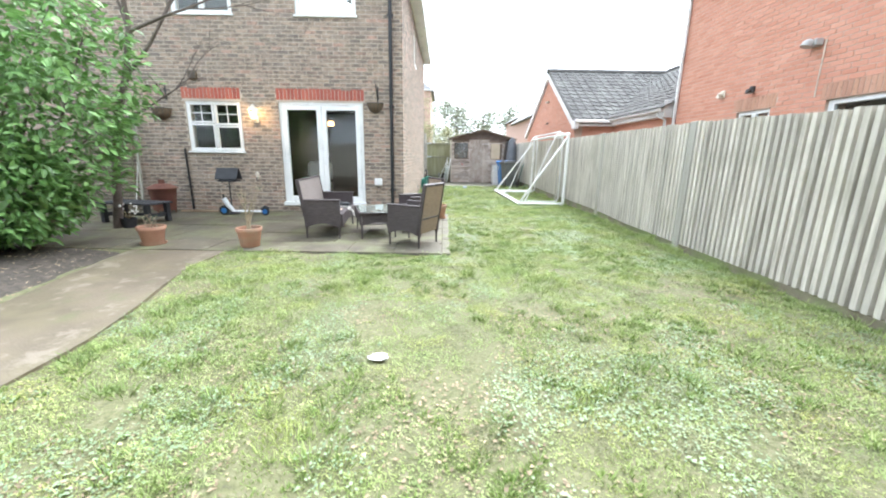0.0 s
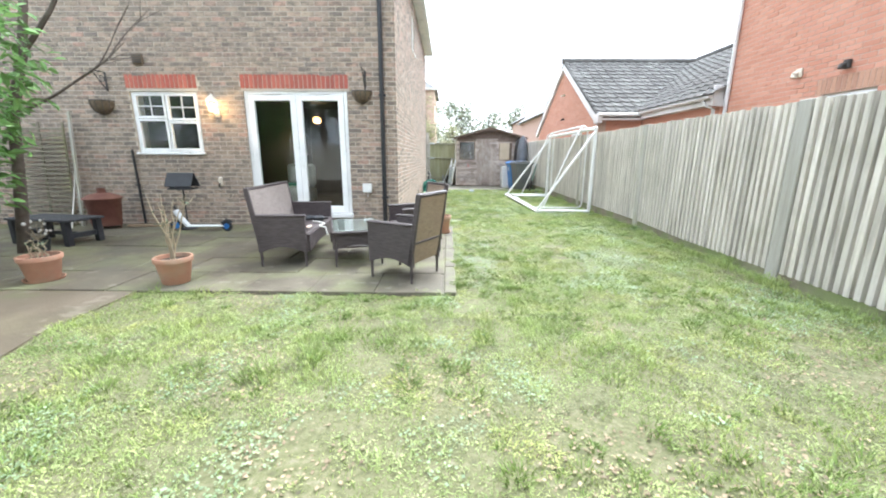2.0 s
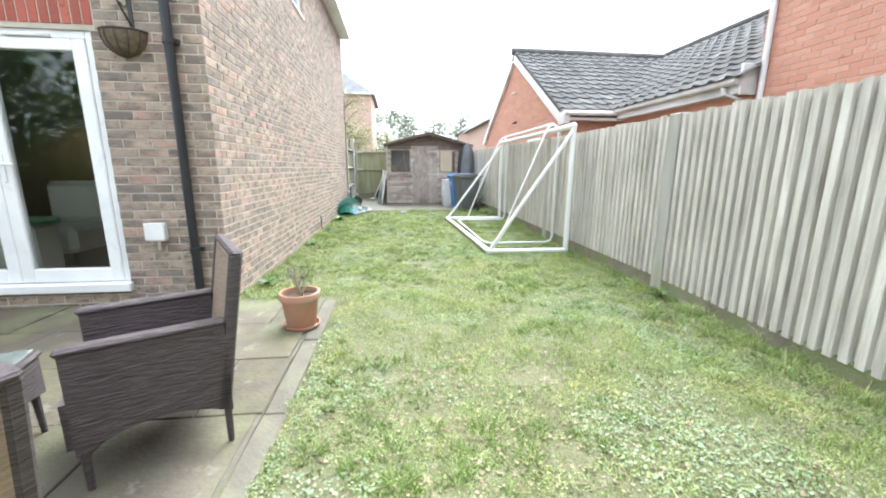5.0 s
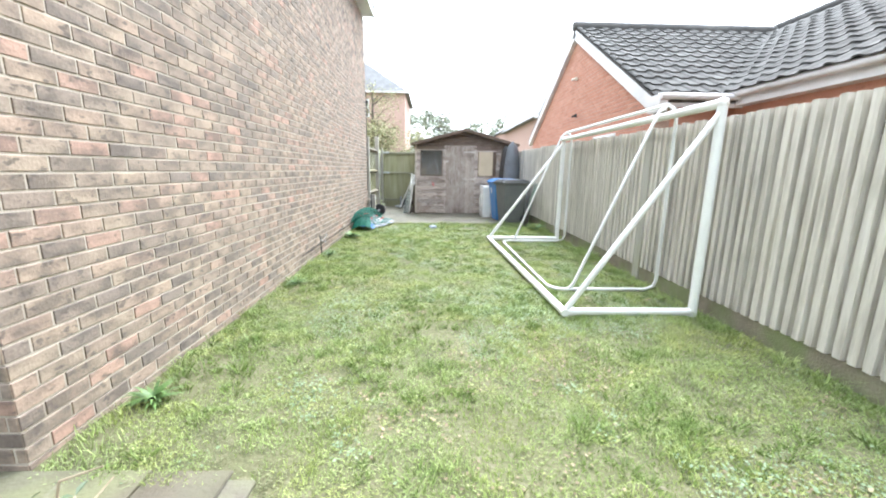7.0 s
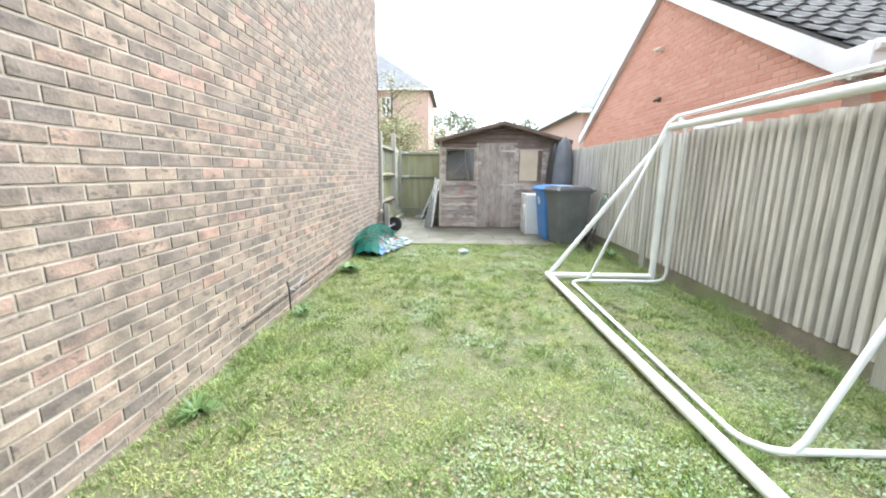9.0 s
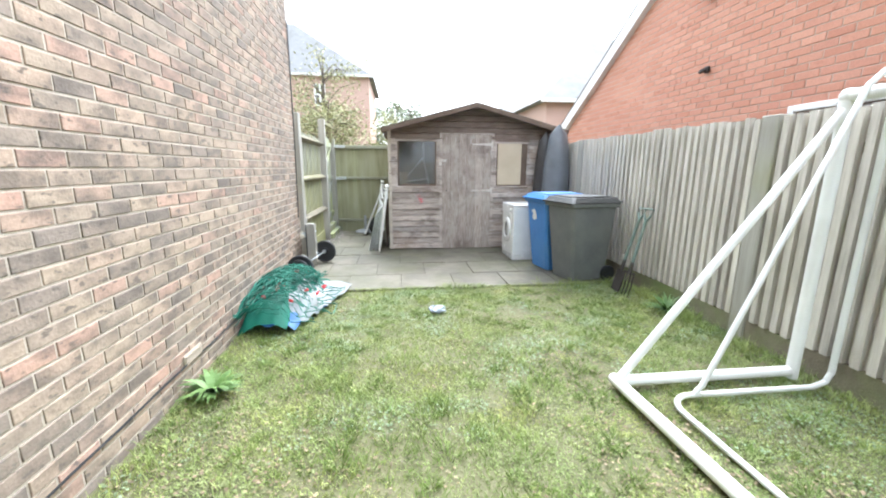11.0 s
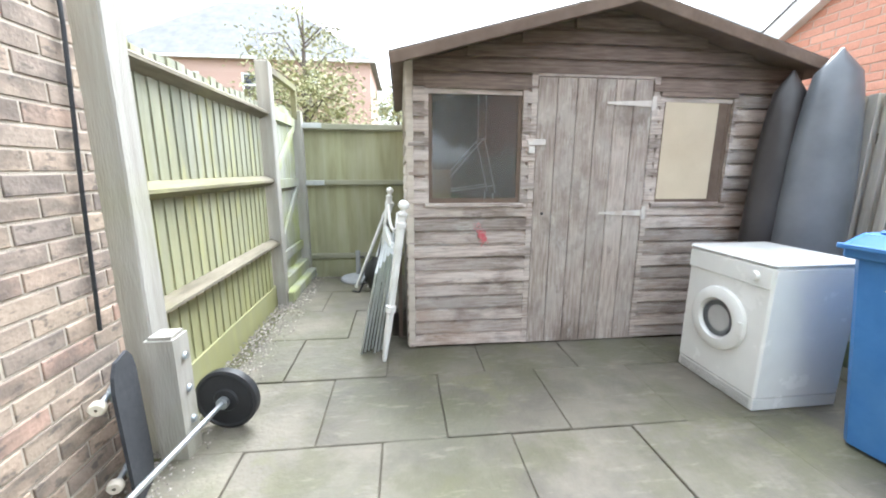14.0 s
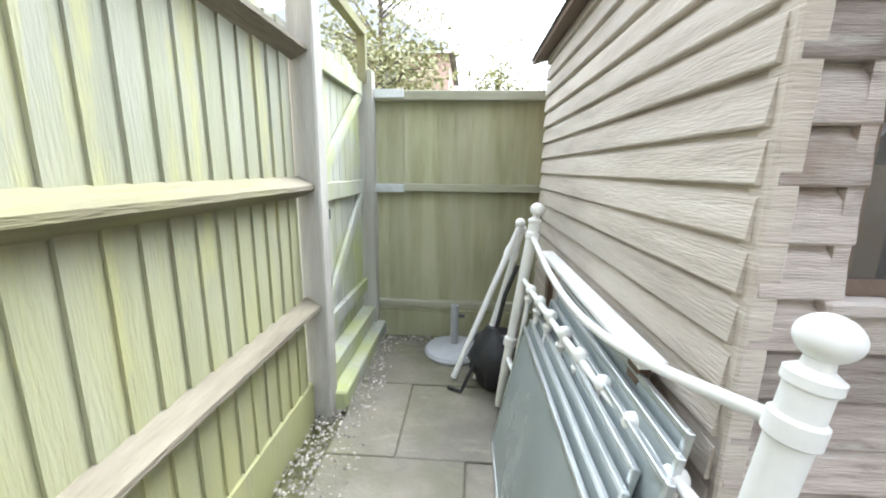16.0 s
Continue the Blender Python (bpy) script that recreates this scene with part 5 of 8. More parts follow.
def rattan_seat(name, label, wdt, m, group, tan_back):
    """Faces +x; wdt is along y, depth 0.52."""
    t = thing(name, label, "chair" if wdt < 0.9 else "sofa", m, group)
    dp, arm, seat = 0.52, 0.56, 0.36
    for y in (-wdt / 2, wdt / 2 - 0.045):
        part("arm_panel", Geo().add(*(lambda q: (q.v, q.f))(arch_panel(dp, 0.16, arm, 0.07, 0.045)), pose(-dp / 2, y + 0.045, 0)), M_RATTAN, t)
        part("armrest", Geo().box((-dp / 2 - 0.005, y - 0.008, arm), (dp / 2 + 0.012, y + 0.053, arm + 0.028), None, 0.010), M_RATTAN, t)
        for x in (-dp / 2 + 0.02, dp / 2 - 0.02):
            part("leg", Geo().tube([(x, y + 0.022, 0.0), (x, y + 0.022, 0.2)], [0.013, 0.017], 8), M_RATTAN, t, "slim brown leg")
    part("front_apron", Geo().add(*(lambda q: (q.v, q.f))(arch_panel(wdt - 0.09, 0.17, seat - 0.002, 0.05, 0.03)), pose(dp / 2, -wdt / 2 + 0.045, 0, 0, 0, 90)), M_RATTAN, t)
    part("seat", Geo().box((-dp / 2 + 0.05, -wdt / 2 + 0.048, seat - 0.03), (dp / 2 + 0.005, wdt / 2 - 0.048, seat + 0.02), None, 0.015), M_RATTAN, t)
    lean = pose(-dp / 2 + 0.035, 0, 0.17) @ pose(0, 0, 0, 0, -9, 0)
    part("backrest", Geo().box((-0.018, -wdt / 2 + 0.02, 0.02), (0.018, wdt / 2 - 0.02, 0.68), lean, 0.008), M_RATTAN_TAN if tan_back else M_RATTAN_MID, t, "tan woven backrest" if tan_back else "pale woven backrest")
    g = Geo().box((-0.026, -wdt / 2, 0.0), (0.026, -wdt / 2 + 0.035, 0.7), lean, 0.008).box((-0.026, wdt / 2 - 0.035, 0.0), (0.026, wdt / 2, 0.7), lean, 0.008)
    g.box((-0.026, -wdt / 2, 0.68), (0.026, wdt / 2, 0.712), lean, 0.01).box((-0.024, -wdt / 2 + 0.03, 0.22), (0.024, wdt / 2 - 0.03, 0.245), lean, 0.006)
    part("back_frame", g, M_RATTAN, t, "dark brown rim")
    return t


rattan_seat("rattan_chair", "brown rattan garden armchair with a tan woven back", 0.54, pose(-0.41, 5.50, 0.02, 0, 0, 152), "rattan garden set", True)
rattan_seat("rattan_chair", "brown rattan garden armchair at the corner of the patio", 0.54, pose(-0.40, 6.61, 0.02, 0, 0, 209), "rattan garden set", True)
rattan_seat("rattan_sofa", "two-seat brown rattan garden sofa with pale woven back", 1.30, pose(-1.83, 6.36, 0.02, 0, 0, 4), "rattan garden set", False)


def rattan_table():
    t = thing("coffee_table", "low brown rattan coffee table with a glass top", "table", pose(-1.08, 6.20, 0.02, 0, 0, 107), "rattan garden set")
    a0, b0, h = 0.42, 0.27, 0.40
    for s in (-1, 1):
        part("apron", Geo().add(*(lambda q: (q.v, q.f))(arch_panel(2 * a0 - 0.02, 0.20, h - 0.03, 0.05, 0.03)), pose(-a0 + 0.01, s * b0 + (0.015 if s > 0 else 0.015), 0)), M_RATTAN, t)
        part("apron", Geo().add(*(lambda q: (q.v, q.f))(arch_panel(2 * b0 - 0.05, 0.20, h - 0.03, 0.04, 0.03)), pose(s * a0 + 0.015, -b0 + 0.025, 0, 0, 0, 90)), M_RATTAN, t)
        for s2 in (-1, 1):
            part("leg", Geo().tube([(s * (a0 - 0.02), s2 * (b0 - 0.015), 0), (s * (a0 - 0.03), s2 * (b0 - 0.02), 0.24)], [0.012, 0.018], 8), M_RATTAN, t)
    g = Geo().box((-a0 - 0.02, -b0 - 0.02, h - 0.028), (a0 + 0.02, -b0 + 0.06, h), None, 0.01).box((-a0 - 0.02, b0 - 0.06, h - 0.028), (a0 + 0.02, b0 + 0.02, h), None, 0.01)
    g.box((-a0 - 0.02, -b0 + 0.06, h - 0.028), (-a0 + 0.06, b0 - 0.06, h), None, 0.01).box((a0 - 0.06, -b0 + 0.06, h - 0.028), (a0 + 0.02, b0 - 0.06, h), None, 0.01)
    part("table_rim", g, M_RATTAN, t)
    part("shelf", Geo().box((-a0 + 0.05, -b0 + 0.05, 0.20), (a0 - 0.05, b0 - 0.05, 0.215)), M_RATTAN, t)
    p = part("glass_top", Geo().box((-a0 + 0.0, -b0 + 0.0, h + 0.002), (a0 - 0.0, b0 - 0.0, h + 0.010), None, 0.003), M_TABLEGLASS, t, "green-tinted glass top")
    p.visible_shadow = False
    return t


rattan_table()
M_CLOTH = material("peach_cloth", ((0.55, 0.42, 0.33), (0.66, 0.52, 0.43)), 9, 0.9, bump=0.4)
M_STRAP = material("white_strap", ((0.62, 0.60, 0.56), (0.74, 0.72, 0.68)), 9, 0.7, bump=0.2)
t = thing("cloth", "crumpled peach cloth lying on the sofa", "cloth", pose(-1.72, 6.0, 0.405))
g = Geo()
for j in range(9):
    for i in range(9):
        g.v.append((-0.14 + 0.035 * i, -0.12 + 0.03 * j, 0.02 + 0.022 * noise.noise((i * 0.6, j * 0.6, 4)) + 0.012 * noise.noise((i * 1.7, j * 1.7, 9))))
g.f = [(j * 9 + i, j * 9 + i + 1, j * 9 + i + 10, j * 9 + i + 9) for j in range(8) for i in range(8)]
part("fold", g, M_CLOTH, t, "", True)
t = thing("black_tool", "black folded garden tool lying on the sofa", "tool", pose(-1.72, 6.55, 0.43, 0, 0, 30))
g = Geo().tube([(-0.16, 0, 0.0), (-0.05, 0.01, 0.02), (0.03, 0, 0.02)], [0.02, 0.035, 0.03], 8).box((0.0, -0.05, -0.03), (0.14, 0.05, 0.04), None, 0.02).tube([(0.1, 0.03, 0.0), (0.2, 0.06, -0.01)], 0.014)
part("body", g, M_PIPE, t, "", True)
t = thing("strap", "long pale strap trailing over the seat edge", "strap", pose(-1.6, 6.35, 0.402))
pts = [(-0.1, 0.15, 0.008), (0.0, 0.08, 0.012), (0.1, -0.02, 0.008), (0.08, -0.14, 0.01), (0.12, -0.25, 0.012), (0.19, -0.28, 0.008), (0.215, -0.29, -0.08)]
part("webbing", Geo().tube(pts, 0.010, 6), M_STRAP, t, "", True)

# ---- flower pots ----
M_TERRA = material("terracotta", ((0.33, 0.170, 0.110), (0.44, 0.245, 0.165)), 5, 0.8, bump=0.3, stain=(0.34, 0.25, 0.185), stain_scale=6, stain_cut=0.6)
M_COMPOST = material("potting_soil", ((0.04, 0.03, 0.022), (0.09, 0.07, 0.05)), 30, 0.95, bump=1.0)
M_TWIG = material("pale_twig", ((0.30, 0.24, 0.16), (0.44, 0.37, 0.26)), 12, 0.9, bump=0.4)
M_LEAF = material("glossy_leaf", ((0.10, 0.205, 0.06), (0.175, 0.325, 0.095), (0.29, 0.45, 0.165)), 5, 0.38, bump=0.15, rand="island", amount=0.4, spec=0.5)
M_LEAFDARK = material("grey_green_leaf", ((0.06, 0.09, 0.05), (0.13, 0.17, 0.10)), 5, 0.6, bump=0.1, rand="island", amount=0.3)
M_BARK = material("branch_bark", ((0.09, 0.07, 0.06), (0.17, 0.14, 0.12)), 10, 0.9, bump=0.6)


def leaf_shape(g, m, ln, wd):
    """A pointed, folded leaf along +y."""
    g.add([(0, 0, 0), (wd * 0.5, ln * 0.4, ln * 0.06), (0, ln * 0.45, 0), (-wd * 0.5, ln * 0.4, ln * 0.06), (0, ln, -ln * 0.12), (wd * 0.36, ln * 0.72, 0.0), (-wd * 0.36, ln * 0.72, 0.0)],
          [(0, 1, 2), (0, 2, 3), (1, 5, 2), (2, 5, 4), (2, 4, 6), (3, 2, 6)], m)


leaf_light(M_LEAF, 0.25)


def plant_pot(label, m, r, h, plant, saucer):
    t = thing("plant_pot", label, "plant pot", m)
    part("pot", Geo().lathe([(0.001, 0.0), (r * 0.68, 0.0), (r * 0.72, 0.01), (r * 0.92, h * 0.8), (r * 0.93, h * 0.81), (r, h * 0.82), (r * 1.02, h * 0.98), (r, h), (r * 0.9, h), (r * 0.87, h * 0.85)], None, 28), M_TERRA, t, "", True)
    part("soil", Geo().lathe([(0.001, h * 0.86), (r * 0.5, h * 0.85), (r * 0.885, h * 0.84)], None, 20), M_COMPOST, t)
    if saucer:
        part("saucer", Geo().lathe([(0.001, 0.0), (r * 0.85, 0.0), (r * 0.95, 0.03), (r * 0.9, 0.03), (r * 0.8, 0.008)], pose(0.0, 0, -0.008), 24), M_TERRA, t, "", True)
    g, lv = Geo(), Geo()
    rnd = random.Random(len(label))
    for i in range(plant[0]):
        c, sp = rnd.uniform(0, 6.28), rnd.uniform(0.3, 1.0) * plant[2]
        p0 = Vector((rnd.uniform(-0.25, 0.25) * r, rnd.uniform(-0.25, 0.25) * r, h * 0.84))
        pts = [p0]
        for k in range(1, 6):
            f = k / 5
            pts.append(p0 + Vector((math.cos(c) * sp * f ** 1.4 + rnd.uniform(-0.02, 0.02), math.sin(c) * sp * f ** 1.4 + rnd.uniform(-0.02, 0.02), plant[1] * f * rnd.uniform(0.85, 1.1))))
        g = Geo().tube(pts, [0.009 - 0.0012 * k for k in range(6)], 6)
        for k in range(plant[3]):
            q = pts[rnd.randrange(2, 6)]
            leaf_shape(lv, pose(q.x, q.y, q.z, rnd.uniform(-40, 60), rnd.uniform(-40, 40), rnd.uniform(0, 360)), plant[4], plant[4] * 0.3)
            if k % 3 == 0:
                d = Vector((rnd.uniform(-1, 1), rnd.uniform(-1, 1), rnd.uniform(0.2, 1))) * 0.09
                g.tube([q, q + d], [0.004, 0.002], 5)
        part("stem", g, M_TWIG, t, "thin bare stem")
    if lv.v:
        part("leaves", lv, M_LEAFDARK, t, "sparse grey-green leaves")
    return t


plant_pot("terracotta pot with a few bare pale stems", pose(-2.62, 5.17, 0.02), 0.165, 0.26, (7, 0.62, 0.22, 4, 0.05), False)
plant_pot("terracotta pot with low withered growth", pose(-3.98, 5.22, 0.02), 0.17, 0.25, (6, 0.16, 0.12, 4, 0.05), True)
plant_pot("terracotta pot on a saucer with a spiky grey plant", pose(-0.06, 7.82, 0.028), 0.150, 0.275, (6, 0.24, 0.09, 7, 0.05), True)

# ---- things along the house wall ----
M_RUST = material("dark_red_rust", ((0.11, 0.045, 0.035), (0.18, 0.075, 0.06)), 5, 0.8, 0.2, bump=0.3, stain=(0.2, 0.1, 0.07), stain_scale=3)
t = thing("incinerator", "dark red rusty metal garden incinerator with a chimney lid", "incinerator", pose(-5.78, 8.05, 0.02) @ Matrix.Scale(0.84, 4))
part("body", Geo().lathe([(0.001, 0.06), (0.24, 0.06), (0.29, 0.56), (0.30, 0.57), (0.30, 0.59)], None, 26), M_RUST, t, "", True)
part("lid", Geo().lathe([(0.33, 0.585), (0.33, 0.605), (0.2, 0.68), (0.07, 0.71), (0.07, 0.80), (0.055, 0.80)], None, 26), M_RUST, t, "", True)
for i in range(3):
    c = math.tau * i / 3 + 0.4
    part("leg", Geo().tube([(0.22 * math.cos(c), 0.22 * math.sin(c), 0), (0.22 * math.cos(c), 0.22 * math.sin(c), 0.1)], 0.015), M_RUST, t)
for sx in (-1, 1):
    part("handle", Geo().tube([(sx * 0.285, -0.06, 0.45), (sx * 0.34, -0.05, 0.46), (sx * 0.34, 0.05, 0.46), (sx * 0.285, 0.06, 0.45)], 0.008), M_RUST, t)

M_BLACKPAINT = material("black_painted_wood", ((0.02, 0.021, 0.025), (0.045, 0.047, 0.055)), 6, 0.6, bump=0.3)
t = thing("low_bench", "low black painted slatted wooden bench", "bench", pose(-5.50, 6.92, 0.02, 0, 0, -10))
for i in range(5):
    part("slat", Geo().box((-0.55, -0.24 + i * 0.1, 0.33), (0.55, -0.155 + i * 0.1, 0.36), None, 0.006), M_BLACKPAINT, t)
for sx in (-0.45, 0.45):
    for sy in (-0.2, 0.2):
        part("leg", Geo().box((sx - 0.04, sy - 0.04, 0), (sx + 0.04, sy + 0.04, 0.329), None, 0.006), M_BLACKPAINT, t)
    part("rail", Geo().box((sx - 0.02, -0.16, 0.1), (sx + 0.02, 0.16, 0.17), None, 0.004), M_BLACKPAINT, t)
part("stretcher", Geo().box((-0.43, -0.02, 0.11), (0.43, 0.02, 0.16), None, 0.004), M_BLACKPAINT, t)
t = thing("potted_twigs", "small black pot with pale flowers by the bench", "plant", pose(-5.20, 6.36, 0.02))
part("pot", Geo().lathe([(0.001, 0), (0.09, 0), (0.12, 0.16), (0.1, 0.16)], None, 16), M_BLACKPAINT, t, "", True)
g, q = Geo(), Geo()
for i in range(14):
    c, r2 = RNG.uniform(0, 6.28), RNG.uniform(0.05, 0.16)
    g = Geo().tube([(0, 0, 0.14), (r2 * math.cos(c), r2 * math.sin(c), RNG.uniform(0.22, 0.42))], [0.004, 0.002], 5)
    q.ball((r2 * math.cos(c), r2 * math.sin(c), RNG.uniform(0.22, 0.4)), RNG.uniform(0.012, 0.024), 6, 4)
    part("stem", g, M_TWIG, t)
part("flowers", q, M_STRAP, t, "small whitish flower heads")
M_PLANK = material("old_plank", ((0.25, 0.17, 0.11), (0.38, 0.28, 0.19)), 4, 0.9, bump=0.5, stretch=(0.6, 5, 5))
t = thing("plank", "old brown plank lying at the foot of the wall", "plank", pose(-5.1, 8.2, 0.022, 0, 0, 3))
part("board", Geo().box((-0.42, -0.05, 0), (0.42, 0.05, 0.03), None, 0.004), M_PLANK, t)
t = thing("bird_table", "black gabled bird feeder house on a thin stand", "bird feeder", pose(-4.36, 8.0, 0.02))
part("stand", Geo().tube([(0, 0, 0), (0, 0, 0.66)], 0.013, 8), M_BLACKPAINT, t)
part("foot", Geo().lathe([(0.001, 0.0), (0.15, 0.0), (0.15, 0.015), (0.02, 0.04)], None, 16), M_BLACKPAINT, t)
part("tray", Geo().box((-0.17, -0.13, 0.66), (0.17, 0.13, 0.69), None, 0.004), M_BLACKPAINT, t)
for s in (-1, 1):
    part("roof", Geo().box((-0.22, -0.012, -0.25), (0.22, 0.012, 0.0), pose(0, 0, 0.93) @ pose(0, 0, 0, 28 * s), 0.004), M_BLACKPAINT, t, "steep black roof board")
part("end_panel", Geo().slab([(-0.11, 0), (0.11, 0), (0, 0.22)], 0, 0.012, pose(-0.15, 0, 0.692, 90, 0, 90)), M_BLACKPAINT, t)
M_SCOOT = material("white_scooter_plastic", ((0.66, 0.68, 0.72), (0.78, 0.79, 0.82)), 4, 0.35, bump=0.05)
M_BLUE = material("bright_blue_plastic", ((0.03, 0.13, 0.38), (0.05, 0.19, 0.50)), 4, 0.4, bump=0.05)
t = thing("scooter", "white toy scooter with blue wheels standing on the patio", "scooter", pose(-3.95, 7.8, 0.02, 0, 0, 2))
part("deck", Geo().box((-0.28, -0.05, 0.075), (0.32, 0.05, 0.1), None, 0.012), M_SCOOT, t)
part("neck", Geo().tube([(-0.26, 0, 0.09), (-0.36, 0, 0.2), (-0.43, 0, 0.34)], [0.035, 0.045, 0.05], 10), M_SCOOT, t, "", True)
part("steering_tube", Geo().tube([(-0.43, 0, 0.32), (-0.44, 0, 0.42)], 0.016, 8), M_IRON_D, t)
for x, r2 in ((-0.45, 0.1), (0.36, 0.085)):
    wh = part("wheel", Geo().lathe([(r2 * 0.5, -0.018), (r2 * 0.9, -0.02), (r2, -0.01), (r2, 0.01), (r2 * 0.9, 0.02), (r2 * 0.5, 0.018)], pose(x, 0, r2, 90), 20), M_PIPE, t, "", True)
    part("rim", Geo().lathe([(0.001, -0.02), (r2 * 0.55, -0.021), (r2 * 0.55, 0.021), (0.001, 0.02)], pose(x, 0, r2, 90), 20), M_BLUE, wh, "bright blue rim", True)
part("mudguard", Geo().tube([(0.28, 0, 0.13), (0.36, 0, 0.19), (0.45, 0, 0.15)], 0.02, 8), M_PIPE, t)
# tall trellis and canes leaning by the shrub
t = thing("trellis", "slatted timber trellis panel leaning on the wall", "trellis", pose(-6.95, 8.25, 0.02) @ pose(0, 0, 0, -4))
for i in range(22):
    part("slat", Geo().box((-0.5, -0.02, 0.05 + i * 0.075), (0.45, -0.005, 0.085 + i * 0.075)), M_RAIL, t)
for x in (-0.45, 0.0, 0.42):
    part("upright", Geo().box((x, -0.0045, 0), (x + 0.035, 0.015, 1.75)), M_RAIL, t)
t = thing("cane", "white plastic cane leaning against the brick wall", "cane", pose(-6.42, 8.1, 0.02))
part("rod", Geo().tube([(0.06, -0.1, 0.0), (-0.06, 0.36, 1.15)], 0.011, 8), M_STRAP, t)
t = thing("timber_post", "thin grey timber batten leaning against the wall", "post", pose(-6.30, 8.15, 0.02))
part("batten", Geo().box((-0.022, -0.022, 0), (0.022, 0.022, 1.95), pose(0, 0, 0, -8, -3), 0.004), M_POST, t)


# ---- shrub and bare tree ----
def shrub(name, label, blobs, n, size, mat, seed, trunk=True):
    t = thing(name, label, "shrub")
    rnd = random.Random(seed)
    g = Geo()
    for k in range(n):
        cx, cy, cz, rx, ry, rz = blobs[rnd.randrange(len(blobs))]
        while True:
            d = Vector((rnd.gauss(0, 1), rnd.gauss(0, 1), rnd.gauss(0, 1)))
            if d.length > 0.01:
                break
        d.normalize()
        q = rnd.uniform(0.55, 1.0) ** 0.5 * (1 + 0.22 * noise.noise(d * 3 + Vector((cx, cy, cz))))
        p = Vector((cx + d.x * rx * q, cy + d.y * ry * q, cz + d.z * rz * q))
        if p.z < 0.12:
            continue
        yaw = math.degrees(math.atan2(d.y, d.x)) - 90 + rnd.gauss(0, 45)
        s = size * rnd.uniform(0.6, 1.25)
        leaf_shape(g, pose(p.x, p.y, p.z, rnd.gauss(-12, 30), rnd.gauss(0, 28), yaw), s, s * 0.42)
    part("crown", g, mat, t, "dense pointed leaves")
    if trunk:
        g = Geo()
        for k in range(16):
            cx, cy, cz, rx, ry, rz = blobs[k % len(blobs)]
            b0 = Vector((cx - 0.9 + rnd.uniform(-0.3, 0.3), cy + rnd.uniform(-0.3, 0.3), 0.0))
            e0 = Vector((cx + rnd.uniform(-0.8, 0.8) * rx, cy + rnd.uniform(-0.8, 0.8) * ry, cz + rnd.uniform(0, 0.7) * rz))
            mid = (b0 + e0) / 2 + Vector((rnd.uniform(-0.15, 0.15), rnd.uniform(-0.15, 0.15), 0.1))
            part("stem", Geo().tube([b0, mid, e0], [0.03, 0.02, 0.007], 6), M_BARK, t, "brown woody stem")
    return t


shrub("laurel_shrub", "large glossy green laurel shrub beside the garden path",
      [(-4.95, 4.95, 1.45, 0.9, 0.85, 0.95), (-4.9, 5.2, 2.2, 1.05, 0.95, 1.1), (-5.7, 4.9, 1.7, 1.3, 1.0, 1.6), (-6.6, 4.7, 2.0, 1.4, 1.1, 1.9), (-5.9, 5.5, 2.9, 1.2, 1.0, 0.9), (-5.30, 4.70, 0.75, 0.80, 0.6, 0.65), (-5.4, 4.4, 0.85, 1.0, 0.7, 0.8), (-6.3, 4.1, 0.8, 1.0, 0.8, 0.8), (-7.6, 4.2, 1.6, 1.2, 1.2, 1.6)],
      15000, 0.135, M_LEAF, 3)


def bare_tree():
    t = thing("bare_tree", "small leafless tree with thin grey branches", "tree", pose(-5.35, 6.3, 0))
    rnd = random.Random(11)
    pts = [Vector((0, 0, 0)), Vector((0.1, 0.05, 0.9)), Vector((0.28, 0.0, 1.7)), Vector((0.5, 0.05, 2.35)), Vector((0.62, 0.1, 3.0)), Vector((0.6, 0.1, 3.9)), Vector((0.75, 0.1, 4.8))]
    part("trunk", Geo().tube(pts, [0.07, 0.062, 0.055, 0.048, 0.04, 0.03, 0.02], 9), M_BARK, t, "", True)

    def limb(p, d, ln, r, depth, g):
        q, path, rad = p.copy(), [p.copy()], [r]
        for k in range(6):
            d = (d + Vector((rnd.uniform(-0.18, 0.18), rnd.uniform(-0.18, 0.18), rnd.uniform(-0.1, 0.14)))).normalized()
            q = q + d * ln / 6
            path.append(q.copy())
            rad.append(r * (1 - 0.13 * (k + 1)))
            if depth and k in (2, 3, 4):
                side = Vector((rnd.uniform(-0.6, 1), rnd.uniform(-0.5, 0.5), rnd.uniform(-0.2, 0.8))).normalized()
                limb(q, (d + side * 0.8).normalized(), ln * 0.55, r * 0.5, depth - 1, g)
        g.tube(path, rad, 6)

    for p, d, ln, r in ((pts[3], (0.75, 0, 0.65), 1.9, 0.032), (pts[4], (0.95, -0.1, 0.3), 2.1, 0.026), (pts[4], (-0.3, 0.2, 0.9), 1.6, 0.024), (pts[2], (0.9, 0.2, 0.5), 1.5, 0.022), (pts[5], (0.8, 0, 0.5), 1.5, 0.02)):
        g = Geo()
        limb(p, Vector(d).normalized(), ln, r, 2, g)
        part("limb", g, M_BARK, t, "", True)
    return t


bare_tree()

# ---- things in the yard ----
M_ENAMEL = material("white_enamel", ((0.70, 0.70, 0.69), (0.78, 0.78, 0.77)), 3, 0.25, bump=0.02, spec=0.5, stain=(0.62, 0.60, 0.56), stain_cut=0.68)
M_GREYP = material("grey_machine_plastic", ((0.36, 0.36, 0.36), (0.45, 0.45, 0.45)), 4, 0.4, bump=0.05)
M_BLACKGL = glass_material("smoked_glass", (0.5, 0.52, 0.55), 0.05)


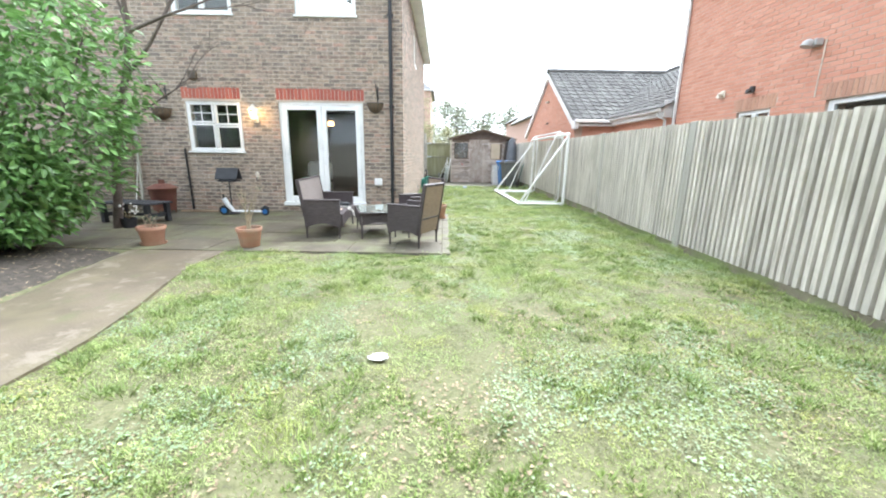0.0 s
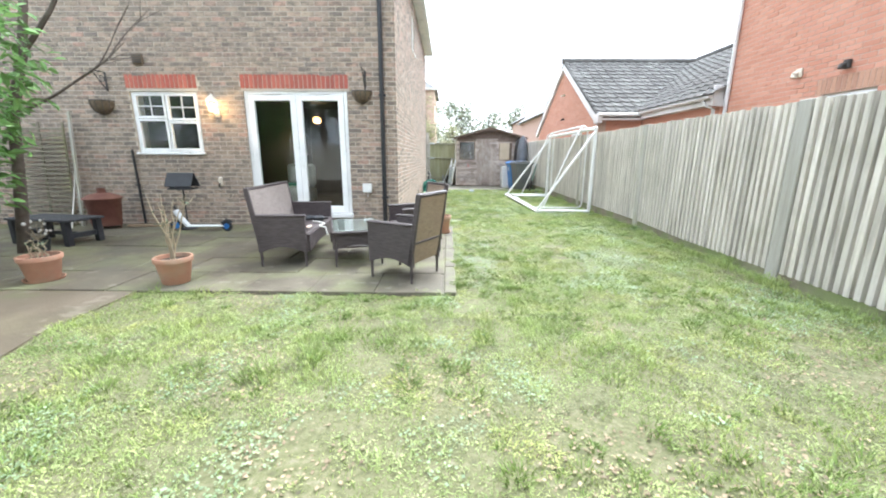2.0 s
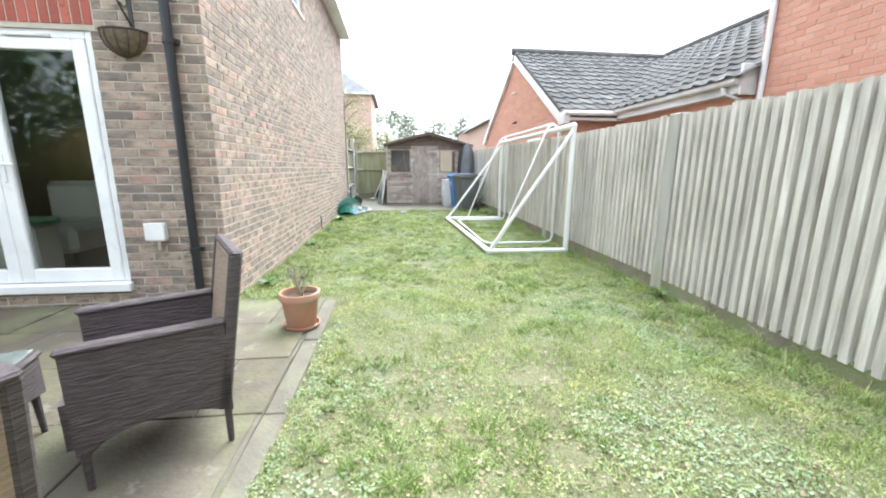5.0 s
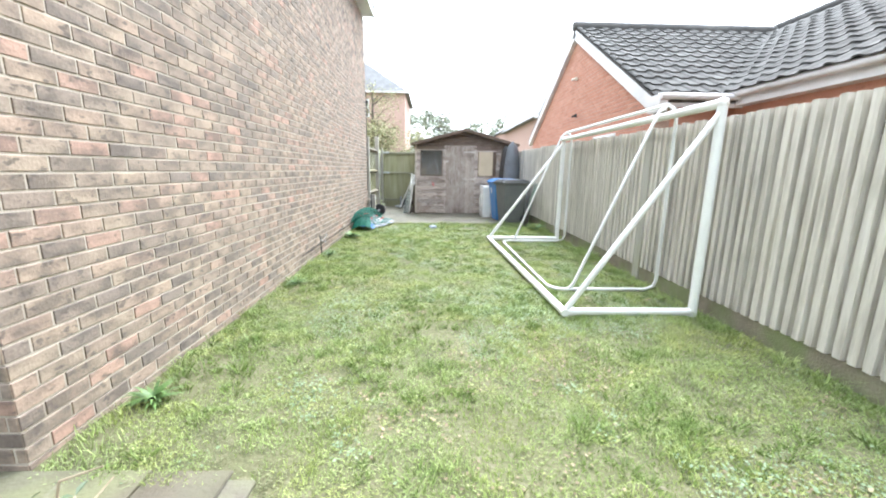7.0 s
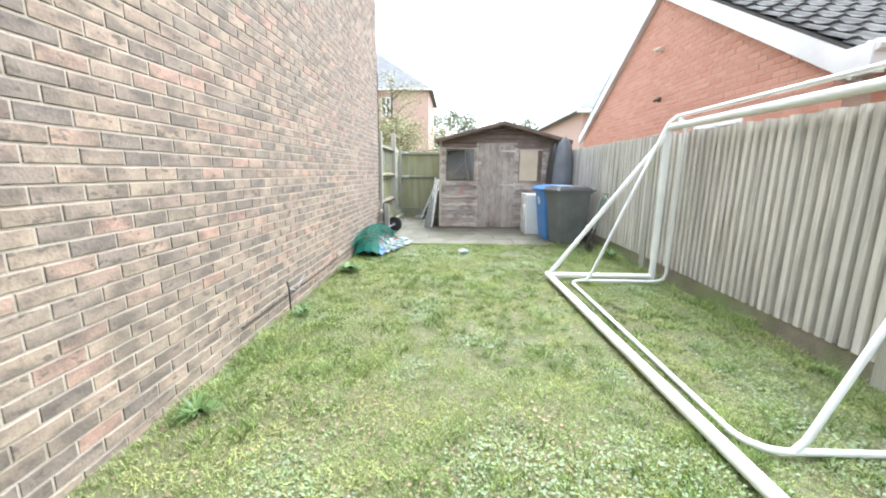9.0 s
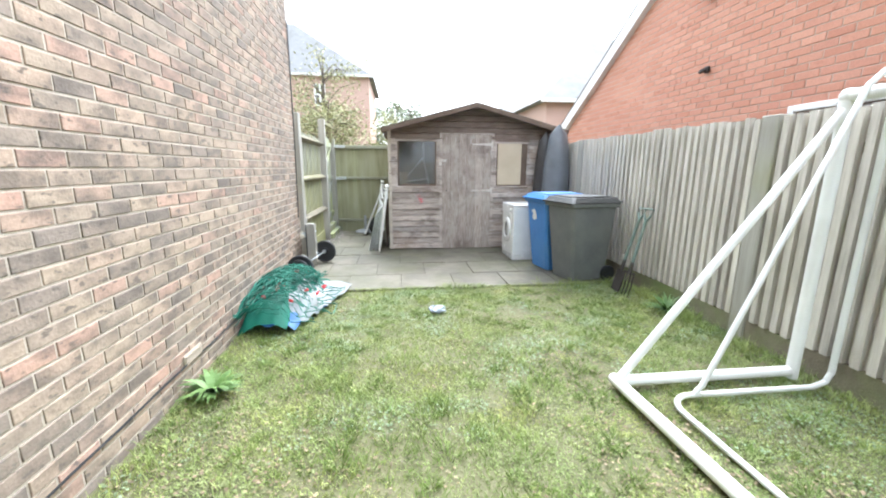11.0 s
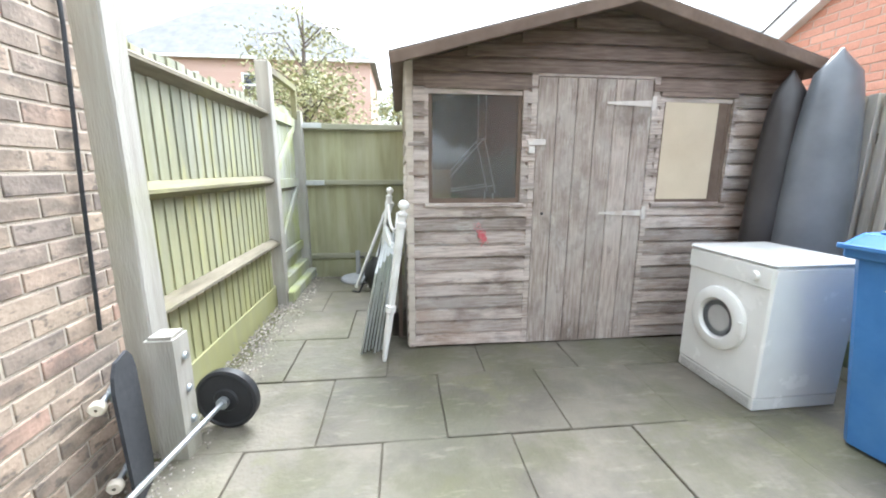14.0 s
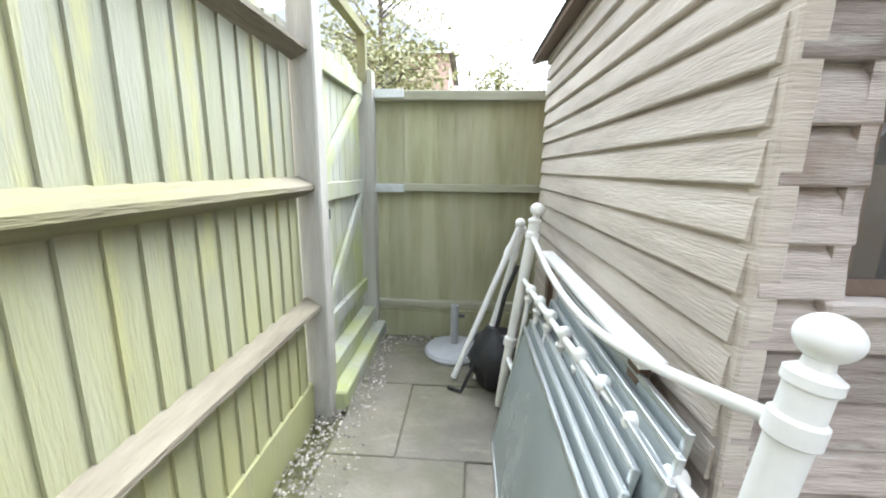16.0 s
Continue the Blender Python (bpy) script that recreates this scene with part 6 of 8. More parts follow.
def washing_machine():
    t = thing("washing_machine", "old white front-loading washing machine standing outdoors", "washing machine", pose(2.51, 17.90, 0.012, 0, 0, 1))
    w, d, h = 0.29, 0.27, 0.85
    part("body", Geo().box((-d, -w, 0.07), (d, w, h - 0.03), None, 0.012), M_ENAMEL, t)
    part("worktop", Geo().box((-d - 0.012, -w - 0.006, h - 0.028), (d + 0.005, w + 0.006, h), None, 0.012), M_ENAMEL, t)
    part("plinth", Geo().box((-d + 0.006, -w + 0.005, 0.0), (d, w - 0.005, 0.069), None, 0.004), M_ENAMEL, t, "white slotted plinth")
    for i in range(5):
        part("slot", Geo().box((-d + 0.002, -w + 0.03, 0.012 + i * 0.011), (-d + 0.0055, w - 0.03, 0.016 + i * 0.011)), M_GREYP, t)
    part("control_panel", Geo().box((-d - 0.010, -w + 0.004, h - 0.145), (-d - 0.0005, w - 0.004, h - 0.032), None, 0.006), M_ENAMEL, t)
    part("knob", Geo().lathe([(0.030, 0), (0.026, 0.022), (0.001, 0.024)], pose(-d - 0.0105, -0.19, h - 0.09, 0, -90), 18), M_ENAMEL, t, "", True)
    c = pose(-d - 0.001, 0.01, 0.44, 0, -90)
    door = part("door", Geo().lathe([(0.195, 0.0), (0.19, 0.018), (0.165, 0.03), (0.125, 0.028), (0.115, 0.01), (0.11, 0.004)], c, 40), M_ENAMEL, t, "round white porthole door", True)
    part("door_glass", Geo().lathe([(0.112, 0.012), (0.10, 0.003), (0.06, -0.0), (0.001, -0.0)], c, 30), M_BLACKGL, door, "dark curved porthole glass", True)
    part("drum", Geo().lathe([(0.115, 0.002), (0.115, 0.0015), (0.001, 0.0012)], c, 24), M_GREYP, door)
    part("door_catch", Geo().box((-d - 0.034, -0.185, 0.40), (-d - 0.02, -0.15, 0.48), None, 0.005), M_ENAMEL, door)
    return t


washing_machine()
M_BINGREY = material("dark_grey_bin_plastic", ((0.105, 0.11, 0.11), (0.15, 0.155, 0.15)), 5, 0.5, bump=0.12, bscale=200, stain=(0.17, 0.17, 0.155), stain_cut=0.62)
M_BINBLUE = material("blue_bin_plastic", ((0.045, 0.16, 0.42), (0.075, 0.22, 0.52)), 5, 0.45, bump=0.12, bscale=200, stain=(0.10, 0.24, 0.48), stain_cut=0.62)
M_BINLID = material("black_lid_plastic", ((0.05, 0.05, 0.05), (0.085, 0.085, 0.085)), 5, 0.35, bump=0.1, bscale=160)


def taper(lo0, hi0, lo1, hi1, z0, z1, b=0.03):
    """A tub: rectangle at z0 widening to the one at z1, with chamfered corners."""
    def ring(lo, hi, z):
        return [(lo[0] + b, lo[1], z), (hi[0] - b, lo[1], z), (hi[0], lo[1] + b, z), (hi[0], hi[1] - b, z), (hi[0] - b, hi[1], z), (lo[0] + b, hi[1], z), (lo[0], hi[1] - b, z), (lo[0], lo[1] + b, z)]
    g = Geo()
    g.v = ring(lo0, hi0, z0) + ring(lo1, hi1, z1)
    g.f = [tuple(range(8))[::-1], tuple(range(8, 16))] + [(i, (i + 1) % 8, 8 + (i + 1) % 8, 8 + i) for i in range(8)]
    return g


def wheelie_bin(label, m, mat, lid_mat):
    """Faces -x; wheels and hinge at +x."""
    t = thing("wheelie_bin", label, "bin", m)
    body = part("body", taper((-0.25, -0.215), (0.24, 0.215), (-0.345, -0.275), (0.30, 0.275), 0.02, 0.97), mat, t)
    part("rim", Geo().box((-0.37, -0.295, 0.93), (0.32, 0.295, 0.99), None, 0.012), mat, t)
    g = taper((-0.385, -0.305), (0.34, 0.305), (-0.34, -0.265), (0.30, 0.265), 0.992, 1.045, 0.03)
    lid = part("lid", g, lid_mat, t)
    part("lid_ridge", Geo().box((-0.30, -0.22, 1.046), (0.24, 0.22, 1.062), None, 0.008), lid_mat, lid)
    part("lid_lip", Geo().box((-0.40, -0.305, 0.975), (-0.386, 0.305, 1.0), None, 0.005), lid_mat, lid)
    part("handle", Geo().tube([(0.32, -0.22, 0.97), (0.40, -0.22, 0.99), (0.40, 0.22, 0.99), (0.32, 0.22, 0.97)], 0.016, 8), mat, t, "", True)
    for y in (-0.26, 0.235):
        part("wheel", Geo().lathe([(0.001, -0.025), (0.05, -0.025), (0.095, -0.022), (0.1, -0.012), (0.1, 0.012), (0.095, 0.022), (0.05, 0.025), (0.001, 0.025)], pose(0.245, y + 0.012, 0.10, 90), 24), M_PIPE, t, "black rubber wheel", True)
    part("axle", Geo().tube([(0.245, -0.25, 0.1), (0.245, 0.25, 0.1)], 0.011, 8), M_GALV, t)
    return t


wheelie_bin("dark grey wheelie bin with a black lid", pose(2.83, 16.60, 0.012, 0, 0, 12), M_BINGREY, M_BINLID)
b = wheelie_bin("blue recycling wheelie bin beside the grey one", pose(2.74, 17.16, 0.012, 0, 0, 8), M_BINBLUE, M_BINBLUE)
g = Geo().slab([(-0.06, -0.02), (-0.02, -0.07), (0.03, -0.03), (0.07, -0.09), (0.10, 0.0), (0.04, 0.05), (-0.03, 0.06)], 0, 0.002, pose(-0.326, 0.05, 0.74, 0, -90 + 5.5, 180))
part("sticker", g, M_STRAP, b, "torn white sticker")

# ---- canoes standing behind the bins ----
M_CANOE = material("dark_grey_canoe_plastic", ((0.10, 0.11, 0.125), (0.16, 0.17, 0.19)), 3, 0.35, bump=0.05, spec=0.5)
M_CANOE2 = material("dark_brown_canoe_plastic", ((0.03, 0.027, 0.028), (0.055, 0.05, 0.05)), 3, 0.4, bump=0.05)


def canoe(label, m, h, w, d, mat):
    t = thing("canoe", label, "canoe", m)
    g = Geo()
    n, k = 18, 14
    for j in range(k + 1):
        f = j / k
        z = h * f
        s = max(0.03, math.sin(math.pi * min(1, 0.30 + 0.70 * f)) ** 0.3)
        for i in range(n):
            c = math.tau * i / n
            keel = 1 + 0.18 * max(0, -math.sin(c)) ** 4
            g.v.append((w * s * math.cos(c), d * s * math.sin(c) * keel, z))
    for j in range(k):
        for i in range(n):
            a0, a1 = j * n + i, j * n + (i + 1) % n
            g.f.append((a0, a1, a1 + n, a0 + n))
    g.f.append(tuple(range(n))[::-1])
    g.f.append(tuple(k * n + i for i in range(n)))
    part("hull", g, mat, t, "", True)
    part("rim", Geo().tube([(w * 1.0 * max(0.02, math.sin(math.pi * min(1, 0.3 + 0.7 * j / k)) ** 0.3), 0.01, h * j / k) for j in range(k + 1)], 0.014, 8), mat, t, "", True)
    return t


canoe("dark grey plastic canoe standing on end by the fence", pose(3.13, 18.24, 0.012, 0, 0, 0), 2.08, 0.24, 0.17, M_CANOE)
canoe("dark brown plastic canoe standing on end against the shed", pose(2.98, 18.40, 0.012, 0, 0, 0), 1.98, 0.19, 0.12, M_CANOE2)

# ---- garden fork and spade ----
M_TOOLGREEN = material("grey_green_shaft", ((0.13, 0.18, 0.16), (0.22, 0.28, 0.25)), 6, 0.6, bump=0.1)
M_RUSTY = material("rusty_steel", ((0.05, 0.045, 0.042), (0.10, 0.085, 0.08)), 10, 0.7, 0.4, bump=0.4)


def digging_tool(name, label, m, spade):
    t = thing(name, label, "garden tool", m)
    part("shaft", Geo().tube([(0, 0, 0.36), (0, 0, 0.86)], 0.017, 10), M_TOOLGREEN, t, "", True)
    part("handle", Geo().tube([(0, 0, 0.84), (0, -0.055, 0.92), (0, -0.065, 0.985), (0, 0.065, 0.985), (0, 0.055, 0.92), (0, 0, 0.84)], 0.012, 8), M_TOOLGREEN, t, "D-shaped handle", True)
    part("socket", Geo().tube([(0, 0, 0.24), (0, 0, 0.38)], 0.02, 8), M_RUSTY, t)
    if spade:
        part("blade", Geo().slab([(-0.09, 0.0), (-0.06, -0.02), (0.06, -0.02), (0.09, 0.0), (0.09, 0.25), (-0.09, 0.25)], 0, 0.006, pose(0.003, 0, 0.0, 90, 0, 90)), M_RUSTY, t)
    else:
        for i in range(4):
            y = -0.08 + i * 0.053
            part("tine", Geo().tube([(0, y, 0.26), (0.01, y, 0.1), (0.0, y, -0.02)], [0.008, 0.007, 0.003], 6), M_RUSTY, t)
        part("shoulder", Geo().tube([(0, -0.085, 0.26), (0, 0.085, 0.26)], 0.012, 8), M_RUSTY, t)
    return t


digging_tool("garden_spade", "garden spade with a grey-green shaft leaning on the fence", pose(3.00, 16.02, 0.012, 0, 14, -6), True)
digging_tool("garden_fork", "garden fork with a grey-green shaft leaning on the fence", pose(3.01, 15.86, 0.012, 0, 13, 4), False)

# ---- barbell, skateboard and the short post ----
M_RUBBER = material("black_weight_plate", ((0.018, 0.019, 0.022), (0.035, 0.036, 0.04)), 6, 0.5, bump=0.15)
t = thing("barbell", "short barbell with black plates lying on the paving", "barbell")
A, B = Vector((-0.70, 16.80, 0.172)), Vector((-0.58, 17.78, 0.172))
ax = (B - A).normalized()
rot = ax.to_track_quat("Z", "Y").to_matrix().to_4x4()
part("bar", Geo().tube([A - ax * 0.18, B + ax * 0.16], 0.013, 10), M_GALV, t, "chrome bar", True)
for p, rs in ((A, (0.16, 0.115)), (B, (0.16,))):
    o = 0
    for r2 in rs:
        part("plate", Geo().lathe([(0.014, -0.025), (r2 * 0.35, -0.025), (r2 * 0.4, -0.018), (r2 * 0.85, -0.018), (r2 * 0.9, -0.026), (r2, -0.02), (r2, 0.02), (r2 * 0.9, 0.026), (r2 * 0.4, 0.018), (0.014, 0.025)],
                                 Matrix.Translation(p - ax * (0.056 * o)) @ rot, 36), M_RUBBER, t, "", True)
        o += 1
    sgn = 1 if p is A else -1
    part("collar", Geo().lathe([(0.014, -0.012), (0.03, -0.012), (0.03, 0.012), (0.014, 0.012)], Matrix.Translation(p + ax * (0.045 * sgn)) @ rot, 16), M_GALV, t)
M_GRIP = material("dark_grip_tape", ((0.03, 0.033, 0.04), (0.055, 0.058, 0.065)), 30, 0.9, bump=0.4, bscale=200)
t = thing("skateboard", "dark skateboard standing on end against the post", "skateboard", pose(-0.745, 17.36, 0.02) @ pose(0, 0, 0, 0, -3, 104))
poly = [(-0.1, 0.1), (-0.085, 0.04), (-0.05, 0.005), (0.05, 0.005), (0.085, 0.04), (0.1, 0.1), (0.1, 0.52), (0.085, 0.58), (0.05, 0.62), (-0.05, 0.62), (-0.085, 0.58), (-0.1, 0.52)]
part("deck", Geo().slab(poly, 0, 0.012, pose(0, 0, 0, 90)), M_GRIP, t)
for z in (0.14, 0.48):
    part("truck", Geo().tube([(-0.09, 0.045, z), (0.09, 0.045, z)], 0.011, 8).box((-0.025, 0.0, z - 0.03), (0.025, 0.04, z + 0.03)), M_GALV, t)
    for x in (-0.1, 0.1):
        part("wheel", Geo().lathe([(0.006, -0.016), (0.022, -0.016), (0.027, -0.01), (0.027, 0.01), (0.022, 0.016), (0.006, 0.016)], pose(x, 0.045, z, 0, 90), 18), M_LANTERN, t, "cream wheel", True)
t = thing("repair_post", "short grey timber repair post with bright bolts", "post", pose(-0.725, 17.60, 0.0))
part("stub", Geo().slab([(-0.06, -0.06), (0.06, -0.06), (0.06, 0.06), (-0.06, 0.06)], 0.0, 0.60).slab([(-0.045, -0.05), (0.05, -0.05), (0.05, 0.05), (-0.045, 0.05)], 0.60, 0.615), M_POST, t)
for z in (0.18, 0.34, 0.5):
    part("bolt", Geo().lathe([(0.001, 0.014), (0.014, 0.013), (0.016, 0.004), (0.02, 0.003), (0.02, 0.0)], pose(0.061, 0.01, z, 0, 90), 12), M_GALV, t, "domed steel bolt", True)

# ---- net and tarpaulin by the wall ----
M_TARP = material("grey_white_tarpaulin", ((0.27, 0.285, 0.30), (0.35, 0.365, 0.38)), 2, 0.5, bump=0.35, bscale=14, stain=(0.26, 0.31, 0.335), stain_scale=3)
M_TARPB = material("blue_tarpaulin", ((0.03, 0.12, 0.36), (0.06, 0.19, 0.46)), 3, 0.45, bump=0.2)
M_NET = material("green_netting", ((0.008, 0.105, 0.075), (0.018, 0.19, 0.13)), 8, 0.6, bump=0.2, rand="island", amount=0.45)
M_REDCLIP = material("red_plastic_clip", ((0.55, 0.03, 0.04), (0.68, 0.06, 0.07)), 8, 0.4, bump=0.05)


def mound(x, y):
    """Height of the heap over the lawn."""
    u, v = (x + 0.60) / 0.34, (y - 15.75) / 0.75
    return 0.20 * max(0.0, 1 - u * u - v * v) ** 0.7


def sheet(corners, n, lift, amp, seed, edge_drop):
    g = Geo()
    a0, b0, c0, d0 = [Vector((*c, 0)) for c in corners]
    for j in range(n + 1):
        for i in range(n + 1):
            u, v = i / n, j / n
            p = (a0 * (1 - u) + b0 * u) * (1 - v) + (d0 * (1 - u) + c0 * u) * v
            p += Vector((noise.noise((u * 3, v * 3, seed)), noise.noise((u * 3, v * 3, seed + 5)), 0)) * 0.05
            e = min(u, 1 - u, v, 1 - v) * 6
            z = max(mound(p.x, p.y) * 0.75, 0) + lift * min(1, e + 0.25) + amp * abs(noise.noise((p.x * 5, p.y * 5, seed))) + amp * 0.4 * noise.noise((p.x * 14, p.y * 14, seed))
            g.v.append((p.x, p.y, max(0.006, z)))
    g.f = [(j * (n + 1) + i, j * (n + 1) + i + 1, (j + 1) * (n + 1) + i + 1, (j + 1) * (n + 1) + i) for j in range(n) for i in range(n)]
    return g


t = thing("tarpaulin", "crumpled grey-white tarpaulin with a blue underside on the lawn", "tarpaulin")
part("upper_side", sheet([(-0.74, 15.33), (-0.32, 15.30), (-0.04, 16.48), (-0.68, 16.56)], 40, 0.11, 0.055, 3, 1), M_TARP, t, "", True)
part("underside", sheet([(-0.78, 15.17), (-0.38, 15.19), (-0.09, 16.54), (-0.70, 16.62)], 34, 0.04, 0.055, 8, 1), M_TARPB, t, "bright blue underside showing at the edges", True)


def net_heap():
    t = thing("goal_net", "tangled heap of green goal netting with red clips", "net")
    rnd = random.Random(5)
    g = Geo()
    for k in range(330):
        x, y = -0.63 + rnd.gauss(0, 0.10), 15.78 + rnd.gauss(0, 0.30)
        a0 = rnd.uniform(0, 6.28)
        pts = []
        lay = rnd.uniform(0.03, 0.13)
        for s in range(10):
            a0 += rnd.gauss(0, 0.55)
            x += 0.05 * math.cos(a0)
            y += 0.05 * math.sin(a0)
            x = min(max(x, -0.835), -0.38 + 0.1 * rnd.random())
            y = min(max(y, 15.12), 16.45)
            pts.append((x, y, 0.10 * (1 - abs(x + 0.55)) + mound(x, y) * 1.0 + lay + rnd.uniform(-0.008, 0.012)))
        g.tube(pts, rnd.choice((0.0025, 0.003, 0.0045)), 4, False)
    part("netting", g, M_NET, t)
    g = Geo()
    for k in range(15):
        pts = []
        x, y, a0 = rnd.uniform(-0.5, -0.25), rnd.uniform(15.3, 16.2), rnd.uniform(-1.5, 1.0)
        for s in range(9):
            a0 += rnd.gauss(0, 0.6)
            x, y = min(max(x + 0.055 * math.cos(a0), -0.8), -0.06), y + 0.05 * math.sin(a0)
            pts.append((x, y, mound(x, y) * 0.75 + 0.15 + rnd.uniform(-0.01, 0.01)))
        part("loose_cord", Geo().tube(pts, 0.004, 5, False), M_NET, t)
    core = Geo()
    n = 16
    for j in range(n + 1):
        for i in range(n + 1):
            x, y = -0.84 + 0.40 * i / n, 15.16 + 1.22 * j / n
            core.v.append((x, y, max(0.01, mound(x, y) * 1.05 + 0.07 * min(1, 8 * min(i, n - i, j, n - j) / n) + 0.03 * noise.noise((x * 12, y * 12, 2)))))
    core.f = [(j * (n + 1) + i, j * (n + 1) + i + 1, (j + 1) * (n + 1) + i + 1, (j + 1) * (n + 1) + i) for j in range(n) for i in range(n)]
    part("folded_net", core, M_NET, t, "dense dark green folds", True)
    for k in range(16):
        x, y = rnd.uniform(-0.75, -0.25), rnd.uniform(15.2, 16.3)
        part("clip", Geo().box((-0.012, -0.02, 0), (0.012, 0.02, 0.022), None, 0.006), M_REDCLIP, t, "red plastic clip", False, pose(x, y, mound(x, y) + 0.13 + rnd.uniform(0, 0.03), rnd.uniform(-40, 40), rnd.uniform(-40, 40), rnd.uniform(0, 180)))
    return t


net_heap()

# ---- bed frame, glazing sheets and parasol stand beside the shed ----
M_WPAINT = material("white_painted_iron", ((0.70, 0.70, 0.69), (0.80, 0.80, 0.79)), 6, 0.35, bump=0.08, stain=(0.58, 0.56, 0.52), stain_scale=4, stain_cut=0.68)


def bed_end():
    """A metal bed head; local x runs along its width, z up."""
    t = thing("bedstead", "white painted metal bed head leaning against the shed", "bed frame", pose(0.19, 18.40, 0.012) @ pose(0, 0, 0, 0, 8.0, 0) @ pose(0, 0, 0, 0, 0, 95))
    W, H = 1.45, 1.05
    for x in (0.0, W):
        p = part("post", Geo().lathe([(0.012, 0), (0.018, 0.03), (0.025, 0.25), (0.027, 0.7), (0.029, H - 0.1), (0.035, H - 0.095), (0.035, H - 0.065), (0.029, H - 0.06), (0.029, H - 0.02), (0.034, H - 0.015), (0.034, H + 0.0), (0.019, H + 0.01), (0.017, H + 0.025)], pose(x, 0, 0), 20), M_WPAINT, t, "", True)
        part("finial", Geo().ball((x, 0, H + 0.052), 0.037, 18, 12, 0.88), M_WPAINT, p, "round ball finial", True)
        part("collar", Geo().lathe([(0.026, 0.36), (0.036, 0.37), (0.036, 0.41), (0.026, 0.42)], pose(x, 0, 0), 18), M_WPAINT, p, "", True)
    n = 16
    part("top_rail", Geo().tube([(W * i / n, 0, H - 0.08 - 0.13 * math.sin(math.pi * i / n)) for i in range(n + 1)], 0.013, 10), M_WPAINT, t, "sagging curved rail", True)
    part("mid_rail", Geo().tube([(W * i / n, 0, 0.74 - 0.02 * math.sin(math.pi * i / n)) for i in range(n + 1)], 0.013, 10), M_WPAINT, t, "", True)
    part("low_rail", Geo().tube([(0, 0, 0.30), (W, 0, 0.30)], 0.013, 10), M_WPAINT, t, "", True)
    for i in range(1, 9):
        x = W * i / 9
        sp = part("spindle", Geo().tube([(x, 0, 0.30), (x, 0, 0.74)], [0.011, 0.013], 8), M_WPAINT, t, "", True)
        part("knuckle", Geo().ball((x, 0, 0.735), 0.026, 12, 8).lathe([(0.018, 0.70), (0.022, 0.69), (0.014, 0.67)], pose(x, 0, 0), 12), M_WPAINT, sp, "", True)
    return t


bed_end()
M_SHEET = material("grey_clear_sheet", ((0.24, 0.28, 0.29), (0.33, 0.37, 0.38)), 2, 0.25, bump=0.03, spec=0.5)
M_ALU = material("dull_aluminium", ((0.52, 0.55, 0.57), (0.64, 0.67, 0.69)), 12, 0.35, 0.8, bump=0.08)
for i in range(7):
    x, ln, h = 0.02 + i * 0.024, 1.05 - 0.03 * (i % 3), 0.62 + 0.035 * i
    t = thing("glazing_sheet", "framed grey glazing sheet leaning in a stack", "glazing sheet", pose(x, 18.52 + 0.025 * ((i * 5) % 4), 0.012) @ pose(0, 0, 0, 0, 11.5 - 0.3 * i, 0), "stack of glazing sheets")
    part("pane", Geo().box((-0.003, 0.012, 0.012), (0.003, ln - 0.012, h - 0.012)), M_SHEET, t)
    g = Geo().box((-0.008, 0, 0), (0.008, 0.014, h), None, 0.002).box((-0.008, ln - 0.014, 0), (0.008, ln, h), None, 0.002).box((-0.008, 0.014, 0), (0.008, ln - 0.014, 0.014), None, 0.002).box((-0.008, 0.014, h - 0.014), (0.008, ln - 0.014, h), None, 0.002)
    part("edge_strip", g, M_ALU, t, "thin aluminium edging")
t = thing("white_board", "white painted board lodged behind the bed head", "board", pose(0.325, 18.75, 0.86))
part("plank", Geo().box((-0.05, 0, 0), (0.02, 1.25, 0.022), None, 0.004), M_WPAINT, t)
for y in (0.04, 1.1):
    part("prop", Geo().box((-0.03, y, -0.848), (0.0, y + 0.06, -0.001)), M_SHED_DARK, t, "brown timber prop")
M_GREYBASE = material("grey_parasol_base", ((0.30, 0.31, 0.33), (0.40, 0.41, 0.43)), 6, 0.5, bump=0.2)
t = thing("parasol_base", "round grey parasol base with an upright tube", "parasol base", pose(-0.20, 20.50, 0.012))
part("disc", Geo().lathe([(0.001, 0.0), (0.21, 0.0), (0.215, 0.02), (0.2, 0.04), (0.06, 0.07), (0.03, 0.075)], None, 30), M_GREYBASE, t, "", True)
part("tube", Geo().lathe([(0.028, 0.07), (0.028, 0.36), (0.022, 0.36), (0.022, 0.3)], None, 16), M_GREYBASE, t, "", True)
part("knob", Geo().tube([(0.028, 0, 0.28), (0.07, 0, 0.28)], 0.012, 8), M_PIPE, t)
for (x0, x1, z1, y1) in ((-0.19, 0.20, 0.98, 20.30), (-0.05, 0.22, 0.93, 20.36)):
    t = thing("metal_pole", "white painted metal pole leaning in the corner", "pole")
    part("tube", Geo().tube([(x0, 20.12, 0.03), (x1, y1, z1)], 0.019, 10), M_WPAINT, t, "", True)
    part("cap", Geo().ball((x1, y1, z1 + 0.01), 0.032, 12, 8), M_WPAINT, t, "", True)
    part("ring", Geo().tube([(x0 * 0.2 + x1 * 0.8, 20.12 + (y1 - 20.12) * 0.8, 0.03 + (z1 - 0.03) * 0.8), (x0 * 0.14 + x1 * 0.86, 20.12 + (y1 - 20.12) * 0.86, 0.03 + (z1 - 0.03) * 0.86)], 0.026, 10), M_WPAINT, t)
M_BAG = material("black_bag_fabric", ((0.015, 0.015, 0.017), (0.04, 0.04, 0.043)), 10, 0.6, bump=0.6, bscale=25)
